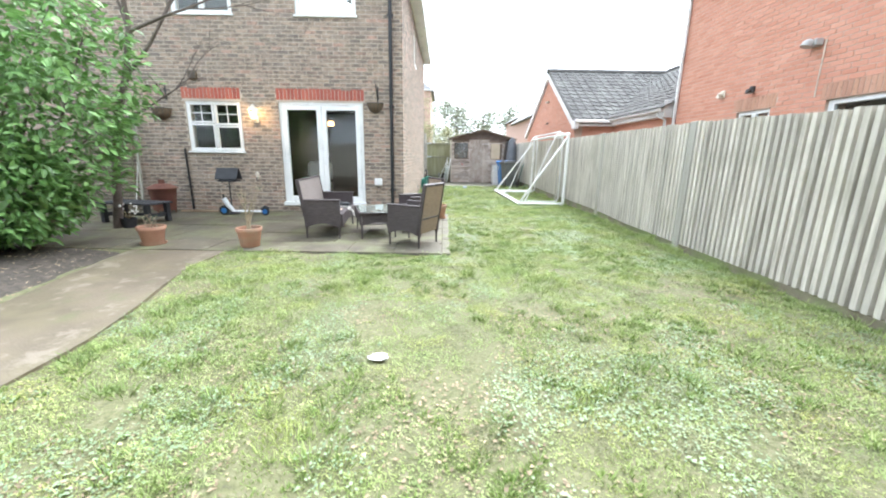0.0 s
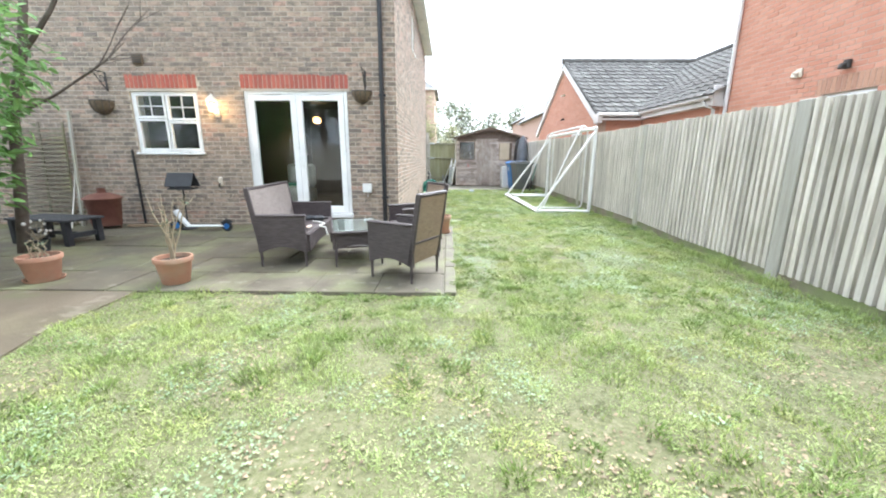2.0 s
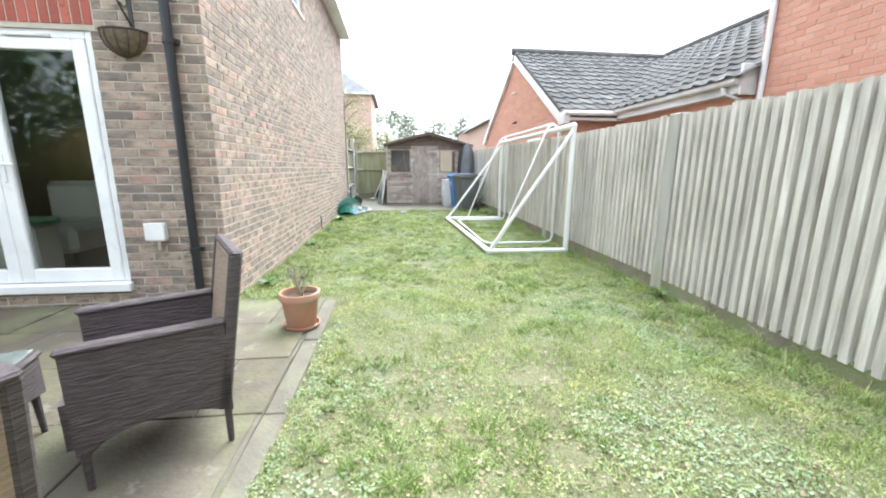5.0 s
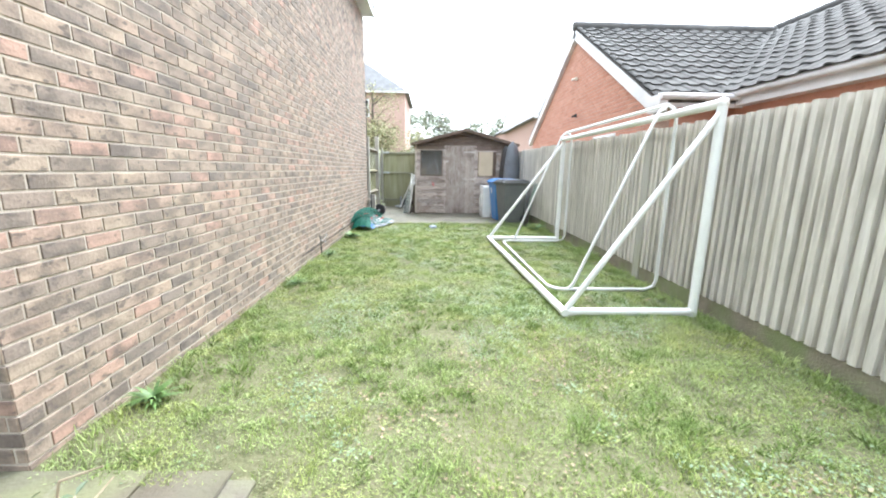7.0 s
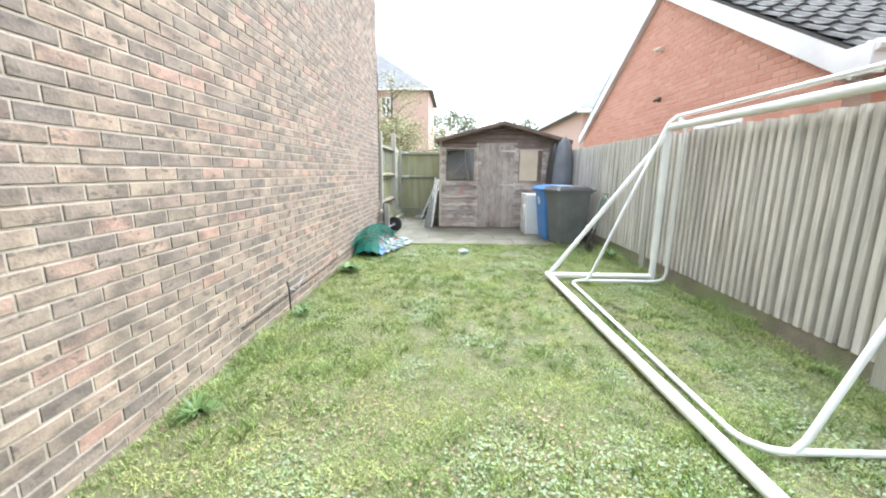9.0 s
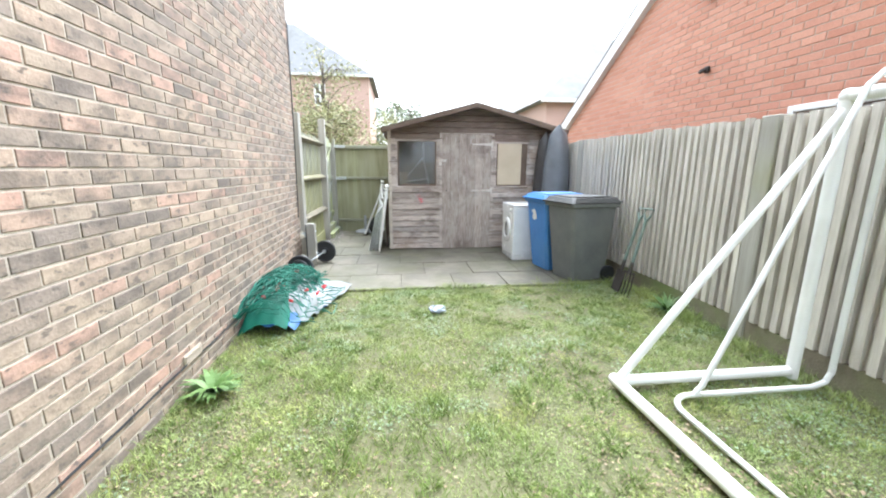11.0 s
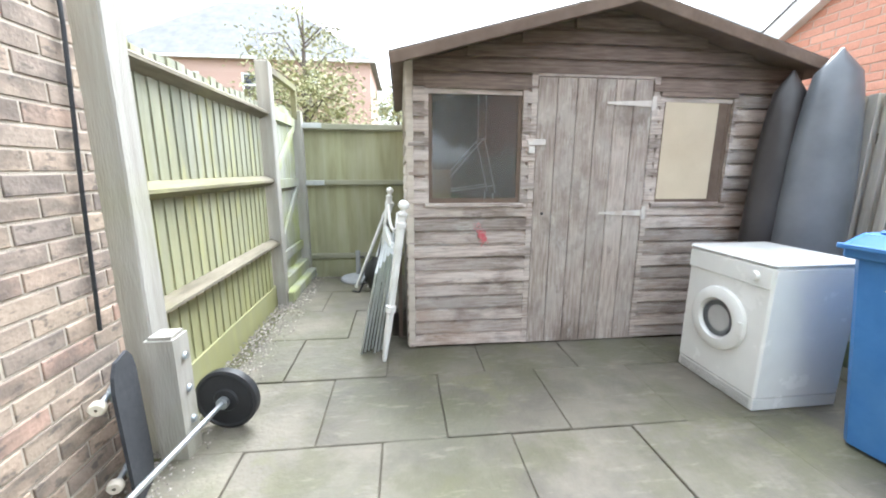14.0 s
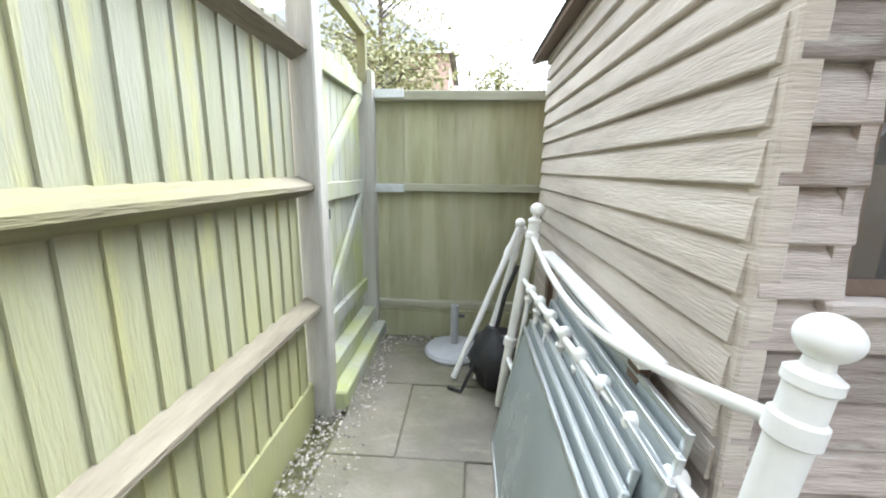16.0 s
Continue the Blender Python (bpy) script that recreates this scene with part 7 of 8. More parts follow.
t = thing("black_bag", "crumpled black bag with straps in the corner", "bag", pose(0.06, 20.12, 0.012))
g = Geo()
n, k = 16, 9
for j in range(k + 1):
    b0 = math.pi * j / k
    for i in range(n):
        c = math.tau * i / n
        d = Vector((math.sin(b0) * math.cos(c), math.sin(b0) * math.sin(c), -math.cos(b0)))
        q = 1 + 0.35 * noise.noise(d * 2.3)
        g.v.append((0.15 * d.x * q, 0.17 * d.y * q, max(0, 0.17 + 0.19 * d.z * q)))
for j in range(k):
    for i in range(n):
        a0, a1 = j * n + i, j * n + (i + 1) % n
        g.f.append((a0, a1, a1 + n, a0 + n))
part("sack", g, M_BAG, t, "", True)
part("strap", Geo().tube([(-0.1, -0.06, 0.2), (-0.16, -0.12, 0.1), (-0.2, -0.14, 0.01), (-0.28, -0.1, 0.012)], 0.012, 6).tube([(0.0, 0, 0.33), (0.05, 0.04, 0.55), (0.12, 0.06, 0.74)], 0.014, 6), M_BAG, t)

# inside the shed window
t = thing("clothes_airer", "white wire clothes airer inside the shed", "clothes airer", pose(0.85, 18.95, 0.05))
g = Geo()
for y in (-0.05, 0.25):
    g.tube([(-0.25, y, 1.10), (0.12, y, 1.52)], 0.006, 6).tube([(0.12, y, 1.52), (0.22, y, 1.10)], 0.006, 6).tube([(-0.25, y, 1.10), (0.22, y, 1.16)], 0.005, 6).tube([(0.13, y, 1.5), (0.13, y, 1.95)], 0.005, 6).tube([(-0.2, y, 1.0), (-0.2, y, 0.0)], 0.007, 6).tube([(0.2, y, 1.1), (0.2, y, 0.0)], 0.007, 6)
for f in (0.0, 0.33, 0.66, 1.0):
    g.tube([(-0.25 + 0.37 * f, -0.05, 1.10 + 0.42 * f), (-0.25 + 0.37 * f, 0.25, 1.10 + 0.42 * f)], 0.004, 6)
part("wires", g, M_WPAINT, t)
M_CARD = material("brown_cardboard", ((0.36, 0.26, 0.17), (0.46, 0.34, 0.23)), 5, 0.9, bump=0.2)
t = thing("cardboard_box", "brown cardboard box standing inside the shed window", "box", pose(0.60, 18.78, 0.05))
part("carton", Geo().box((-0.10, -0.08, 0), (0.09, 0.1, 1.28), None, 0.004), M_CARD, t)

# ---- small things on the lawn and walls ----
M_BALLLIT = material("pale_blue_wrapper", ((0.24, 0.30, 0.40), (0.42, 0.47, 0.55)), 20, 0.4, bump=0.3)
for x, y, r2, mat, lab in ((0.88, 15.53, 0.06, M_BALLLIT, "crumpled pale blue plastic wrapper on the grass"), (-0.39, 2.22, 0.048, M_STRAP, "flat whitish stone lying on the grass")):
    t = thing("litter", lab, "litter", pose(x, y, 0.015))
    g = Geo()
    n, k = 14, 8
    for j in range(k + 1):
        b0 = math.pi * j / k
        for i in range(n):
            c = math.tau * i / n
            d = Vector((math.sin(b0) * math.cos(c), math.sin(b0) * math.sin(c), -math.cos(b0)))
            q = 1 + 0.5 * noise.noise(d * 2.6 + Vector((x, y, 0)))
            g.v.append((r2 * 1.3 * d.x * q, r2 * d.y * q, max(0, (r2 * 0.5 + r2 * 0.55 * d.z * q) * (0.45 if mat is M_STRAP else 1.0))))
    for j in range(k):
        for i in range(n):
            a0, a1 = j * n + i, j * n + (i + 1) % n
            g.f.append((a0, a1, a1 + n, a0 + n))
    part("scrap", g, mat, t)
t = thing("wall_cable", "thin dark cable running along the foot of the wall", "cable", pose(0, 0, 0))
pts = [(SIDE_X + 0.018, 12.0 + 0.3 * i, 0.16 + 0.018 * noise.noise((i * 0.6, 2, 0))) for i in range(18)]
part("cable", Geo().tube(pts, 0.006, 6), M_PIPE, t, "", True)
t = thing("cable_stake", "bent black stake with wire ends by the wall", "stake", pose(-0.79, 12.75, 0.0))
part("stake", Geo().tube([(0, 0, 0), (-0.01, 0.01, 0.22), (-0.02, 0, 0.3)], 0.008, 6), M_PIPE, t)
part("wire", Geo().tube([(-0.015, 0, 0.24), (0.03, 0.12, 0.18), (-0.03, 0.3, 0.2), (-0.05, 0.5, 0.24)], 0.004, 5), M_GALV, t)
M_BUFF = material("buff_clay", ((0.33, 0.28, 0.22), (0.43, 0.37, 0.30)), 8, 0.9, bump=0.3)
t = thing("air_brick", "pale louvred air brick low in the wall", "vent", pose(SIDE_X + 0.012, 14.48, 0.19))
part("frame", Geo().box((-0.01, -0.11, -0.035), (0.006, 0.11, 0.035), None, 0.003), M_BUFF, t)
for i in range(5):
    part("slat", Geo().box((0.0065, -0.10, -0.028 + i * 0.012), (0.012, 0.10, -0.022 + i * 0.012)), M_BUFF, t)
t = thing("wall_cable", "thin dark cable hanging down at the wall end", "cable", pose(0, 0, 0))
part("cable", Geo().tube([(SIDE_X + 0.018, 17.50, 3.2), (SIDE_X + 0.018, 17.48, 1.81), (SIDE_X + 0.02, 17.43, 1.27), (SIDE_X + 0.02, 17.395, 0.72)], 0.0075, 8), M_PIPE, t, "", True)


# fittings on the neighbouring walls
def wall_fitting(name, label, cat, m, size, mat):
    t = thing(name, label, cat, m)
    part("box", Geo().box((-size[0], -size[1], -size[2]), (size[0], 0, size[2]), None, 0.012), mat, t)
    part("cowl", Geo().tube([(0, -size[1], 0), (0, -size[1] - 0.05, -0.02), (0, -size[1] - 0.06, -size[2])], size[0] * 0.7, 10), mat, t, "", True)
    return t


wall_fitting("security_light", "grey security light with its cable on red brick", "lamp", rm @ pose(RY1 - 6.36, -0.01, 2.98), (0.10, 0.12, 0.05), M_GREYP)
part("cable", Geo().tube([(0.15, -0.02, 0.02), (0.16, -0.02, -0.78)], 0.008, 6), M_LANTERN, [o for o in bpy.data.objects if o.name.startswith("security_light")][0])
wall_fitting("flue_vent", "small dark flue outlet on the red brick wall", "vent", rm @ pose(RY1 - 7.47, -0.01, 2.50), (0.045, 0.06, 0.06), M_IRON_D)
wall_fitting("junction_box", "small cream box on the red brick wall", "box", rm @ pose(RY1 - 8.25, -0.01, 2.53), (0.06, 0.04, 0.07), M_LANTERN)
wall_fitting("garage_lamp", "dark lamp fitting on the brick gable", "lamp", gm @ pose(GY1 - 16.6, -0.01, 2.58), (0.032, 0.05, 0.04), M_IRON_D)
wall_fitting("garage_camera", "pale security camera on the brick gable", "camera", gm @ pose(GY1 - 16.7, -0.01, 3.42), (0.04, 0.08, 0.035), M_LANTERN)

# ---- plants ----
M_STRAPLEAF = material("strap_leaf", ((0.07, 0.14, 0.035), (0.14, 0.23, 0.07)), 6, 0.5, bump=0.1, rand="island", amount=0.3)


def strap_plant(label, x, y, n, ln, seed, wd=0.022):
    t = thing("garden_plant", label, "plant", pose(x, y, 0))
    rnd = random.Random(seed)
    g = Geo()
    for k in range(n):
        c, l2, up = rnd.uniform(0, 6.28), ln * rnd.uniform(0.6, 1.1), rnd.uniform(0.35, 1.0)
        side = Vector((-math.sin(c), math.cos(c), 0))
        o = len(g.v)
        for s in range(6):
            f = s / 5
            p = Vector((math.cos(c) * l2 * f * (1 - 0.3 * up), math.sin(c) * l2 * f * (1 - 0.3 * up), l2 * (up * f * 1.1 - 0.75 * f * f * up) + 0.01))
            w2 = wd * (0.5 + 0.5 * math.sin(math.pi * min(1, f + 0.25))) * (1 - 0.9 * f ** 3) * 0.5
            g.v += [tuple(p + side * w2), tuple(p - side * w2)]
        g.f += [(o + 2 * s, o + 2 * s + 1, o + 2 * s + 3, o + 2 * s + 2) for s in range(5)]
    part("leaves", g, M_STRAPLEAF, t, "arching green leaves")
    return t


strap_plant("clump of arching green strap leaves by the fence", 3.18, 15.35, 60, 0.34, 1)
strap_plant("bushy green weed growing at the foot of the wall", -0.66, 14.30, 90, 0.24, 2, 0.038)
strap_plant("low straggly weed at the foot of the house wall", -0.68, 9.0, 40, 0.2, 3)
strap_plant("dry weeds by the brick wall", -0.66, 12.7, 50, 0.2, 4, 0.014)
strap_plant("dry weeds by the brick wall", -0.66, 11.2, 50, 0.2, 5, 0.014)
strap_plant("tall grass tuft at the fence foot", 3.25, 8.2, 40, 0.22, 6, 0.012)

# ---- beyond the garden ----
# red-brown brick made paler and greyer: distance haze painted into it
M_FARBRICK = brick_material("haze_paled_brick", ((0.46, 0.31, 0.26), (0.49, 0.34, 0.29), (0.43, 0.29, 0.25)), "island", (0.40, 0.28, 0.24))
M_FARROOF = material("far_roof", ((0.16, 0.16, 0.165), (0.22, 0.22, 0.225)), 3, 0.85, bump=0.3)


def far_house(name, label, x0, x1, y0, y1, eave, ridge, hip, wins):
    t = thing(name, label, "house")
    holes = [(w[0] - x0, w[1] - x0, w[2], w[3]) for w in wins]
    part("wall", wall_backing(x1 - x0, -0.1, eave, 0.3, holes), M_FARBRICK, t, "red-brown brick wall, paled for haze", False, pose(x0, y0, 0))
    g = Geo().box((x0, y0 + 0.31, -0.1), (x0 + 0.3, y1, eave)).box((x1 - 0.3, y0 + 0.31, -0.1), (x1, y1, eave)).box((x0 + 0.3, y1 - 0.3, -0.1), (x1 - 0.3, y1, eave))
    part("rear_wall", g, M_FARBRICK, t)
    o, ym = 0.35, (y0 + y1) / 2
    g = Geo().add([(x0 - o, y0 - o, eave), (x1 + o, y0 - o, eave), (x1 + o, y1 + o, eave), (x0 - o, y1 + o, eave), (x0 + hip, ym, ridge), (x1 - hip, ym, ridge)],
                  [(0, 1, 5, 4), (1, 2, 5), (2, 3, 4, 5), (3, 0, 4), (3, 2, 1, 0)])
    part("roof", g, M_FARROOF, t, "grey tiled roof")
    part("gutter", Geo().box((x0 - o, y0 - o - 0.08, eave - 0.08), (x1 + o, y0 - o - 0.002, eave + 0.06)), M_PVC_OLD, t, "white gutter line")
    for w in wins:
        f = 0.09
        g = Geo().box((w[0], y0 + 0.05, w[2]), (w[0] + f, y0 + 0.12, w[3])).box((w[1] - f, y0 + 0.05, w[2]), (w[1], y0 + 0.12, w[3])).box((w[0] + f, y0 + 0.05, w[2]), (w[1] - f, y0 + 0.12, w[2] + f)).box((w[0] + f, y0 + 0.05, w[3] - f), (w[1] - f, y0 + 0.12, w[3]))
        mx = (w[0] + w[1]) / 2
        mz = w[2] + (w[3] - w[2]) * 0.55
        g.box((mx - 0.05, y0 + 0.05, w[2] + f), (mx + 0.05, y0 + 0.12, w[3] - f)).box((w[0] + f, y0 + 0.055, mz - 0.04), (mx - 0.05, y0 + 0.115, mz + 0.04)).box((mx + 0.05, y0 + 0.055, mz - 0.04), (w[1] - f, y0 + 0.115, mz + 0.04))
        wd = part("window", g, M_PVC, t, "white window")
        part("pane", Geo().box((w[0] + 0.02, y0 + 0.13, w[2] + 0.02), (w[1] - 0.02, y0 + 0.14, w[3] - 0.02)), M_BLACKGL, wd)
    return t


far_house("brick_house", "distant brick house with a grey hipped roof and white windows", -16.0, -1.3, 40.0, 48.0, 7.3, 11.6, 5.5,
          [(-8.4, -6.5, 5.2, 6.6), (-4.9, -4.15, 5.4, 6.8), (-12.5, -10.6, 5.2, 6.6), (-8.4, -6.5, 1.2, 3.0), (-12.5, -10.6, 1.2, 3.0)])
far_house("house", "distant house with a grey tiled roof behind the garage", 6.2, 16.0, 27.0, 36.0, 3.9, 7.6, 4.0, [])
far_house("house", "distant house with a grey tiled roof in the mist", 9.0, 22.0, 48.0, 58.0, 5.6, 9.0, 4.0, [])
M_FARLEAF = material("pale_spring_leaf", ((0.20, 0.22, 0.10), (0.32, 0.32, 0.17), (0.42, 0.38, 0.24)), 3, 0.7, bump=0.1, rand="island", amount=0.35)
# leaf colour of the far trees is lightened to stand in for haze
M_MISTLEAF = material("mist_paled_leaf", ((0.27, 0.30, 0.22), (0.36, 0.38, 0.30)), 3, 0.8, bump=0.1, rand="island", amount=0.3)


def hedge_tree(name, label, x, y, h, r, n, size, mat, seed):
    t = thing(name, label, "tree", pose(x, y, 0))
    rnd = random.Random(seed)
    g, lv = Geo(), Geo()
    part("trunk", Geo().tube([(0, 0, 0), (0.05, 0, h * 0.4), (0, 0.05, h * 0.75), (0.05, 0, h * 0.98)], [r * 0.06, r * 0.05, r * 0.03, 0.012], 8), M_BARK, t, "", True)
    tips = []
    for k in range(34):
        z0 = h * rnd.uniform(0.2, 0.85)
        c = rnd.uniform(0, 6.28)
        ln = r * rnd.uniform(0.5, 1.05) * (1.15 - 0.6 * z0 / h)
        e0 = Vector((math.cos(c) * ln, math.sin(c) * ln, z0 + ln * rnd.uniform(0.2, 0.7)))
        mid = Vector((0, 0, z0)).lerp(e0, 0.5) + Vector((0, 0, 0.08 * h * rnd.random()))
        g.tube([(0, 0, z0), mid, e0], [r * 0.014, r * 0.009, r * 0.004], 5)
        tips += [Vector((0, 0, z0)).lerp(e0, q) for q in (0.45, 0.6, 0.75, 0.9, 1.0)]
    part("bough", g, M_BARK, t)
    for k in range(n):
        p = tips[rnd.randrange(len(tips))] + Vector((rnd.gauss(0, 0.13), rnd.gauss(0, 0.13), rnd.gauss(0, 0.13))) * r
        s = size * rnd.uniform(0.6, 1.3)
        leaf_shape(lv, pose(p.x, p.y, p.z, rnd.uniform(-60, 60), rnd.uniform(-60, 60), rnd.uniform(0, 360)), s, s * 0.5)
    part("crown", lv, mat, t, "sparse pale leaves")
    return t


hedge_tree("bush", "sparse pale-leaved bush behind the back fence", -1.4, 23.6, 3.3, 1.3, 6000, 0.08, M_FARLEAF, 21)
hedge_tree("bush", "sparse pale-leaved bush behind the back fence", 0.3, 24.4, 2.9, 1.2, 5000, 0.08, M_FARLEAF, 22)
hedge_tree("tree", "tall thin tree behind the back fence", -1.9, 26.0, 5.2, 1.6, 4000, 0.09, M_FARLEAF, 23)
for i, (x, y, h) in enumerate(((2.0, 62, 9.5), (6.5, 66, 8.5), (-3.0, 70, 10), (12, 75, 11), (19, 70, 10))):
    hedge_tree("tree", "distant bare-looking tree with leaf colour paled as by mist", x, y, h, 3.6, 1500, 0.5, M_MISTLEAF, 30 + i)

M_DARKLEAF = material("dark_evergreen_leaf", ((0.03, 0.055, 0.022), (0.06, 0.10, 0.04)), 3, 0.6, bump=0.1, rand="island", amount=0.35)
for i, (x, y, h) in enumerate(((-11.5, -9.5, 8.5), (-7.5, -8.6, 9.5), (-3.0, -9.2, 8.8), (1.5, -8.8, 9.4), (6.0, -9.6, 8.6))):
    hedge_tree("tree", "dark evergreen tree beyond the garden's rear fence", x, y, h, 3.0, 3200, 0.4, M_DARKLEAF, 60 + i)

# ---- lawn ----
M_GRASS = material("grass_blade", ((0.170, 0.240, 0.068), (0.290, 0.370, 0.122), (0.420, 0.475, 0.200)), 3.2, 0.55, bump=0, rand="island", amount=0.3, stain=(0.37, 0.41, 0.125), stain_scale=1.5, stain_cut=0.57)
stain_layer(M_GRASS, (0.14, 0.205, 0.052), 2.1, 0.55, 0.08, 0.55)
M_MOSS = material("lawn_moss", ((0.175, 0.235, 0.080), (0.300, 0.365, 0.142), (0.405, 0.445, 0.215)), 4.5, 0.7, bump=0, rand="island", amount=0.22, stain=(0.39, 0.395, 0.13), stain_scale=1.9, stain_cut=0.57)
stain_layer(M_MOSS, (0.18, 0.165, 0.115), 3.0, 0.54, 0.07, 0.7)
M_CLOVER = material("clover_leaf", ((0.17, 0.245, 0.12), (0.255, 0.33, 0.195)), 3, 0.5, bump=0, rand="island", amount=0.25)
M_LITTER = material("dead_leaf", ((0.18, 0.13, 0.08), (0.34, 0.27, 0.18)), 8, 0.85, bump=0.2, rand="island", amount=0.4)


leaf_light(M_GRASS, 0.15)
leaf_light(M_CLOVER, 0.12)


def value_noise(x, y, scale, seed):
    """Smooth noise over the plan, 0 to 1."""
    rs = np.random.RandomState(seed)
    tab = rs.rand(64, 64)
    u, v = x * scale, y * scale
    i, j = np.floor(u).astype(int), np.floor(v).astype(int)
    fu, fv = u - i, v - j
    fu, fv = fu * fu * (3 - 2 * fu), fv * fv * (3 - 2 * fv)
    a0, a1 = tab[i % 64, j % 64], tab[(i + 1) % 64, j % 64]
    b0, b1 = tab[i % 64, (j + 1) % 64], tab[(i + 1) % 64, (j + 1) % 64]
    return (a0 * (1 - fu) + a1 * fu) * (1 - fv) + (b0 * (1 - fu) + b1 * fu) * fv


def on_lawn(x, y):
    ok = (x < FENCE_X - 0.05) & (y < 16.34)
    edge = -2.40 - 0.42 * np.clip((y - 2.3) / 1.7, 0, 1) ** 1.3
    rag = 0.05 * (value_noise(x, y, 9, 4) - 0.5)
    ok &= np.where(y < 4.93 + 2.2 * rag, x > edge + 2 * rag, np.where(y < FRONT_Y - 0.1, x > 0.10 + 1.6 * rag, x > SIDE_X + 0.03))
    return ok


def height_at(x, y):
    z = np.array([ground_z(float(a0), float(b0)) for a0, b0 in zip(x, y)])
    return np.where(z < -0.045, 0.012, z)


def raw_mesh(name, verts, quads, tris, mat):
    me = bpy.data.meshes.new(name)
    nq, nt = len(quads), len(tris)
    me.vertices.add(len(verts))
    me.vertices.foreach_set("co", verts.astype(np.float32).ravel())
    loops = np.concatenate([quads.ravel(), tris.ravel()]).astype(np.int32)
    me.loops.add(len(loops))
    me.loops.foreach_set("vertex_index", loops)
    me.polygons.add(nq + nt)
    me.polygons.foreach_set("loop_start", np.concatenate([np.arange(nq) * 4, nq * 4 + np.arange(nt) * 3]).astype(np.int32))
    me.materials.append(mat)
    me.update(calc_edges=True)
    me.validate()
    return me


def lawn(n, seed):
    rs = np.random.RandomState(seed)
    x, y = rs.uniform(-2.95, FENCE_X, n), rs.uniform(-0.4, 16.35, n)
    thick = 0.35 * value_noise(x, y, 1.1, 1) + 0.35 * value_noise(x, y, 3.3, 2) + 0.3 * value_noise(x, y, 8.0, 12)
    tuft = value_noise(x, y, 6.5, 3)
    worn = (y < 3.8) * 0.20 + ((x > -0.1) & (x < 0.45) & (y > 4.5) & (y < 8.6)) * 0.12
    keep = on_lawn(x, y) & (rs.rand(n) < np.clip((thick - 0.26 - worn) * 3.6, 0.06, 1.0)) & (((x - 0.25) / 0.32) ** 2 + ((y - 5.0) / 0.55) ** 2 + 1.6 * (tuft - 0.5) > 0.8)
    x, y, thick, tuft = x[keep], y[keep], thick[keep], tuft[keep]
    m = len(x)
    h = (0.012 + 0.018 * np.clip(thick, 0, 1) + 0.045 * np.clip(tuft - 0.62, 0, 1) * 2.2) * rs.uniform(0.5, 1.35, m)
    rim = (x > FENCE_X - 0.25) | ((y > FRONT_Y) & (x < SIDE_X + 0.22)) | ((y > 4.80) & (y < 5.06) & (x < 0.1)) | (y > 16.22)
    h = np.where(rim, h * np.where(x > 2, 2.3, 1.5), h)
    w = rs.uniform(0.0015, 0.0032, m)
    ang = rs.uniform(0, 2 * np.pi, m)
    comb = 2 * np.pi * value_noise(x, y, 2.1, 9)
    bend_a = comb + rs.normal(0, 1.8, m)
    bend = h * rs.uniform(0.35, 1.3, m)
    z = height_at(x, y) - 0.004
    dx, dy = np.cos(ang) * w, np.sin(ang) * w
    bx, by = np.cos(bend_a) * bend, np.sin(bend_a) * bend
    v = np.empty((m, 5, 3))
    v[:, 0] = np.stack([x - dx, y - dy, z], 1)
    v[:, 1] = np.stack([x + dx, y + dy, z], 1)
    v[:, 2] = np.stack([x + dx * 0.8 + bx * 0.3, y + dy * 0.8 + by * 0.3, z + h * 0.62], 1)
    v[:, 3] = np.stack([x - dx * 0.8 + bx * 0.3, y - dy * 0.8 + by * 0.3, z + h * 0.62], 1)
    v[:, 4] = np.stack([x + bx, y + by, z + h * 0.95], 1)
    base = np.arange(m)[:, None] * 5
    return raw_mesh("grass", v.reshape(-1, 3), base + np.array([0, 1, 2, 3]), base + np.array([3, 2, 4]), M_GRASS)


tagged(part("grass", lawn(560000, 1), M_GRASS, None), "short uneven mossy lawn grass with tufts", "grass", "", "stuff")


def moss(n, seed):
    """A low carpet of short pointed leaves, thin over the worn patches."""
    rs = np.random.RandomState(seed)
    x, y = rs.uniform(-2.95, FENCE_X, n), rs.uniform(-0.4, 16.35, n)
    worn = 0.6 * value_noise(x, y, 2.6, 51) + 0.4 * value_noise(x, y, 7.5, 52)
    keep = on_lawn(x, y) & (rs.rand(n) < np.clip((0.66 - worn) * 7, 0.06, 1.0))
    x, y = x[keep], y[keep]
    m = len(x)
    lump = value_noise(x, y, 11.0, 53)
    h = (0.004 + 0.016 * lump) * rs.uniform(0.6, 1.3, m)
    w = rs.uniform(0.0026, 0.0052, m)
    ang, lean = rs.uniform(0, 2 * np.pi, m), rs.uniform(0, 2 * np.pi, m)
    z = height_at(x, y) - 0.002
    r = h * rs.uniform(0.3, 1.6, m)
    v = np.empty((m, 3, 3))
    v[:, 0] = np.stack([x - np.cos(ang) * w, y - np.sin(ang) * w, z + 0.4 * h], 1)
    v[:, 1] = np.stack([x + np.cos(ang) * w, y + np.sin(ang) * w, z + 0.4 * h], 1)
    v[:, 2] = np.stack([x + np.cos(lean) * r, y + np.sin(lean) * r, z + h], 1)
    return raw_mesh("moss", v.reshape(-1, 3), np.empty((0, 4), int), np.arange(m)[:, None] * 3 + np.arange(3), M_MOSS)


leaf_light(M_MOSS, 0.15)
tagged(part("moss", moss(1200000, 14), M_MOSS, None), "pale yellow-green moss covering the lawn with worn patches", "moss", "", "stuff")


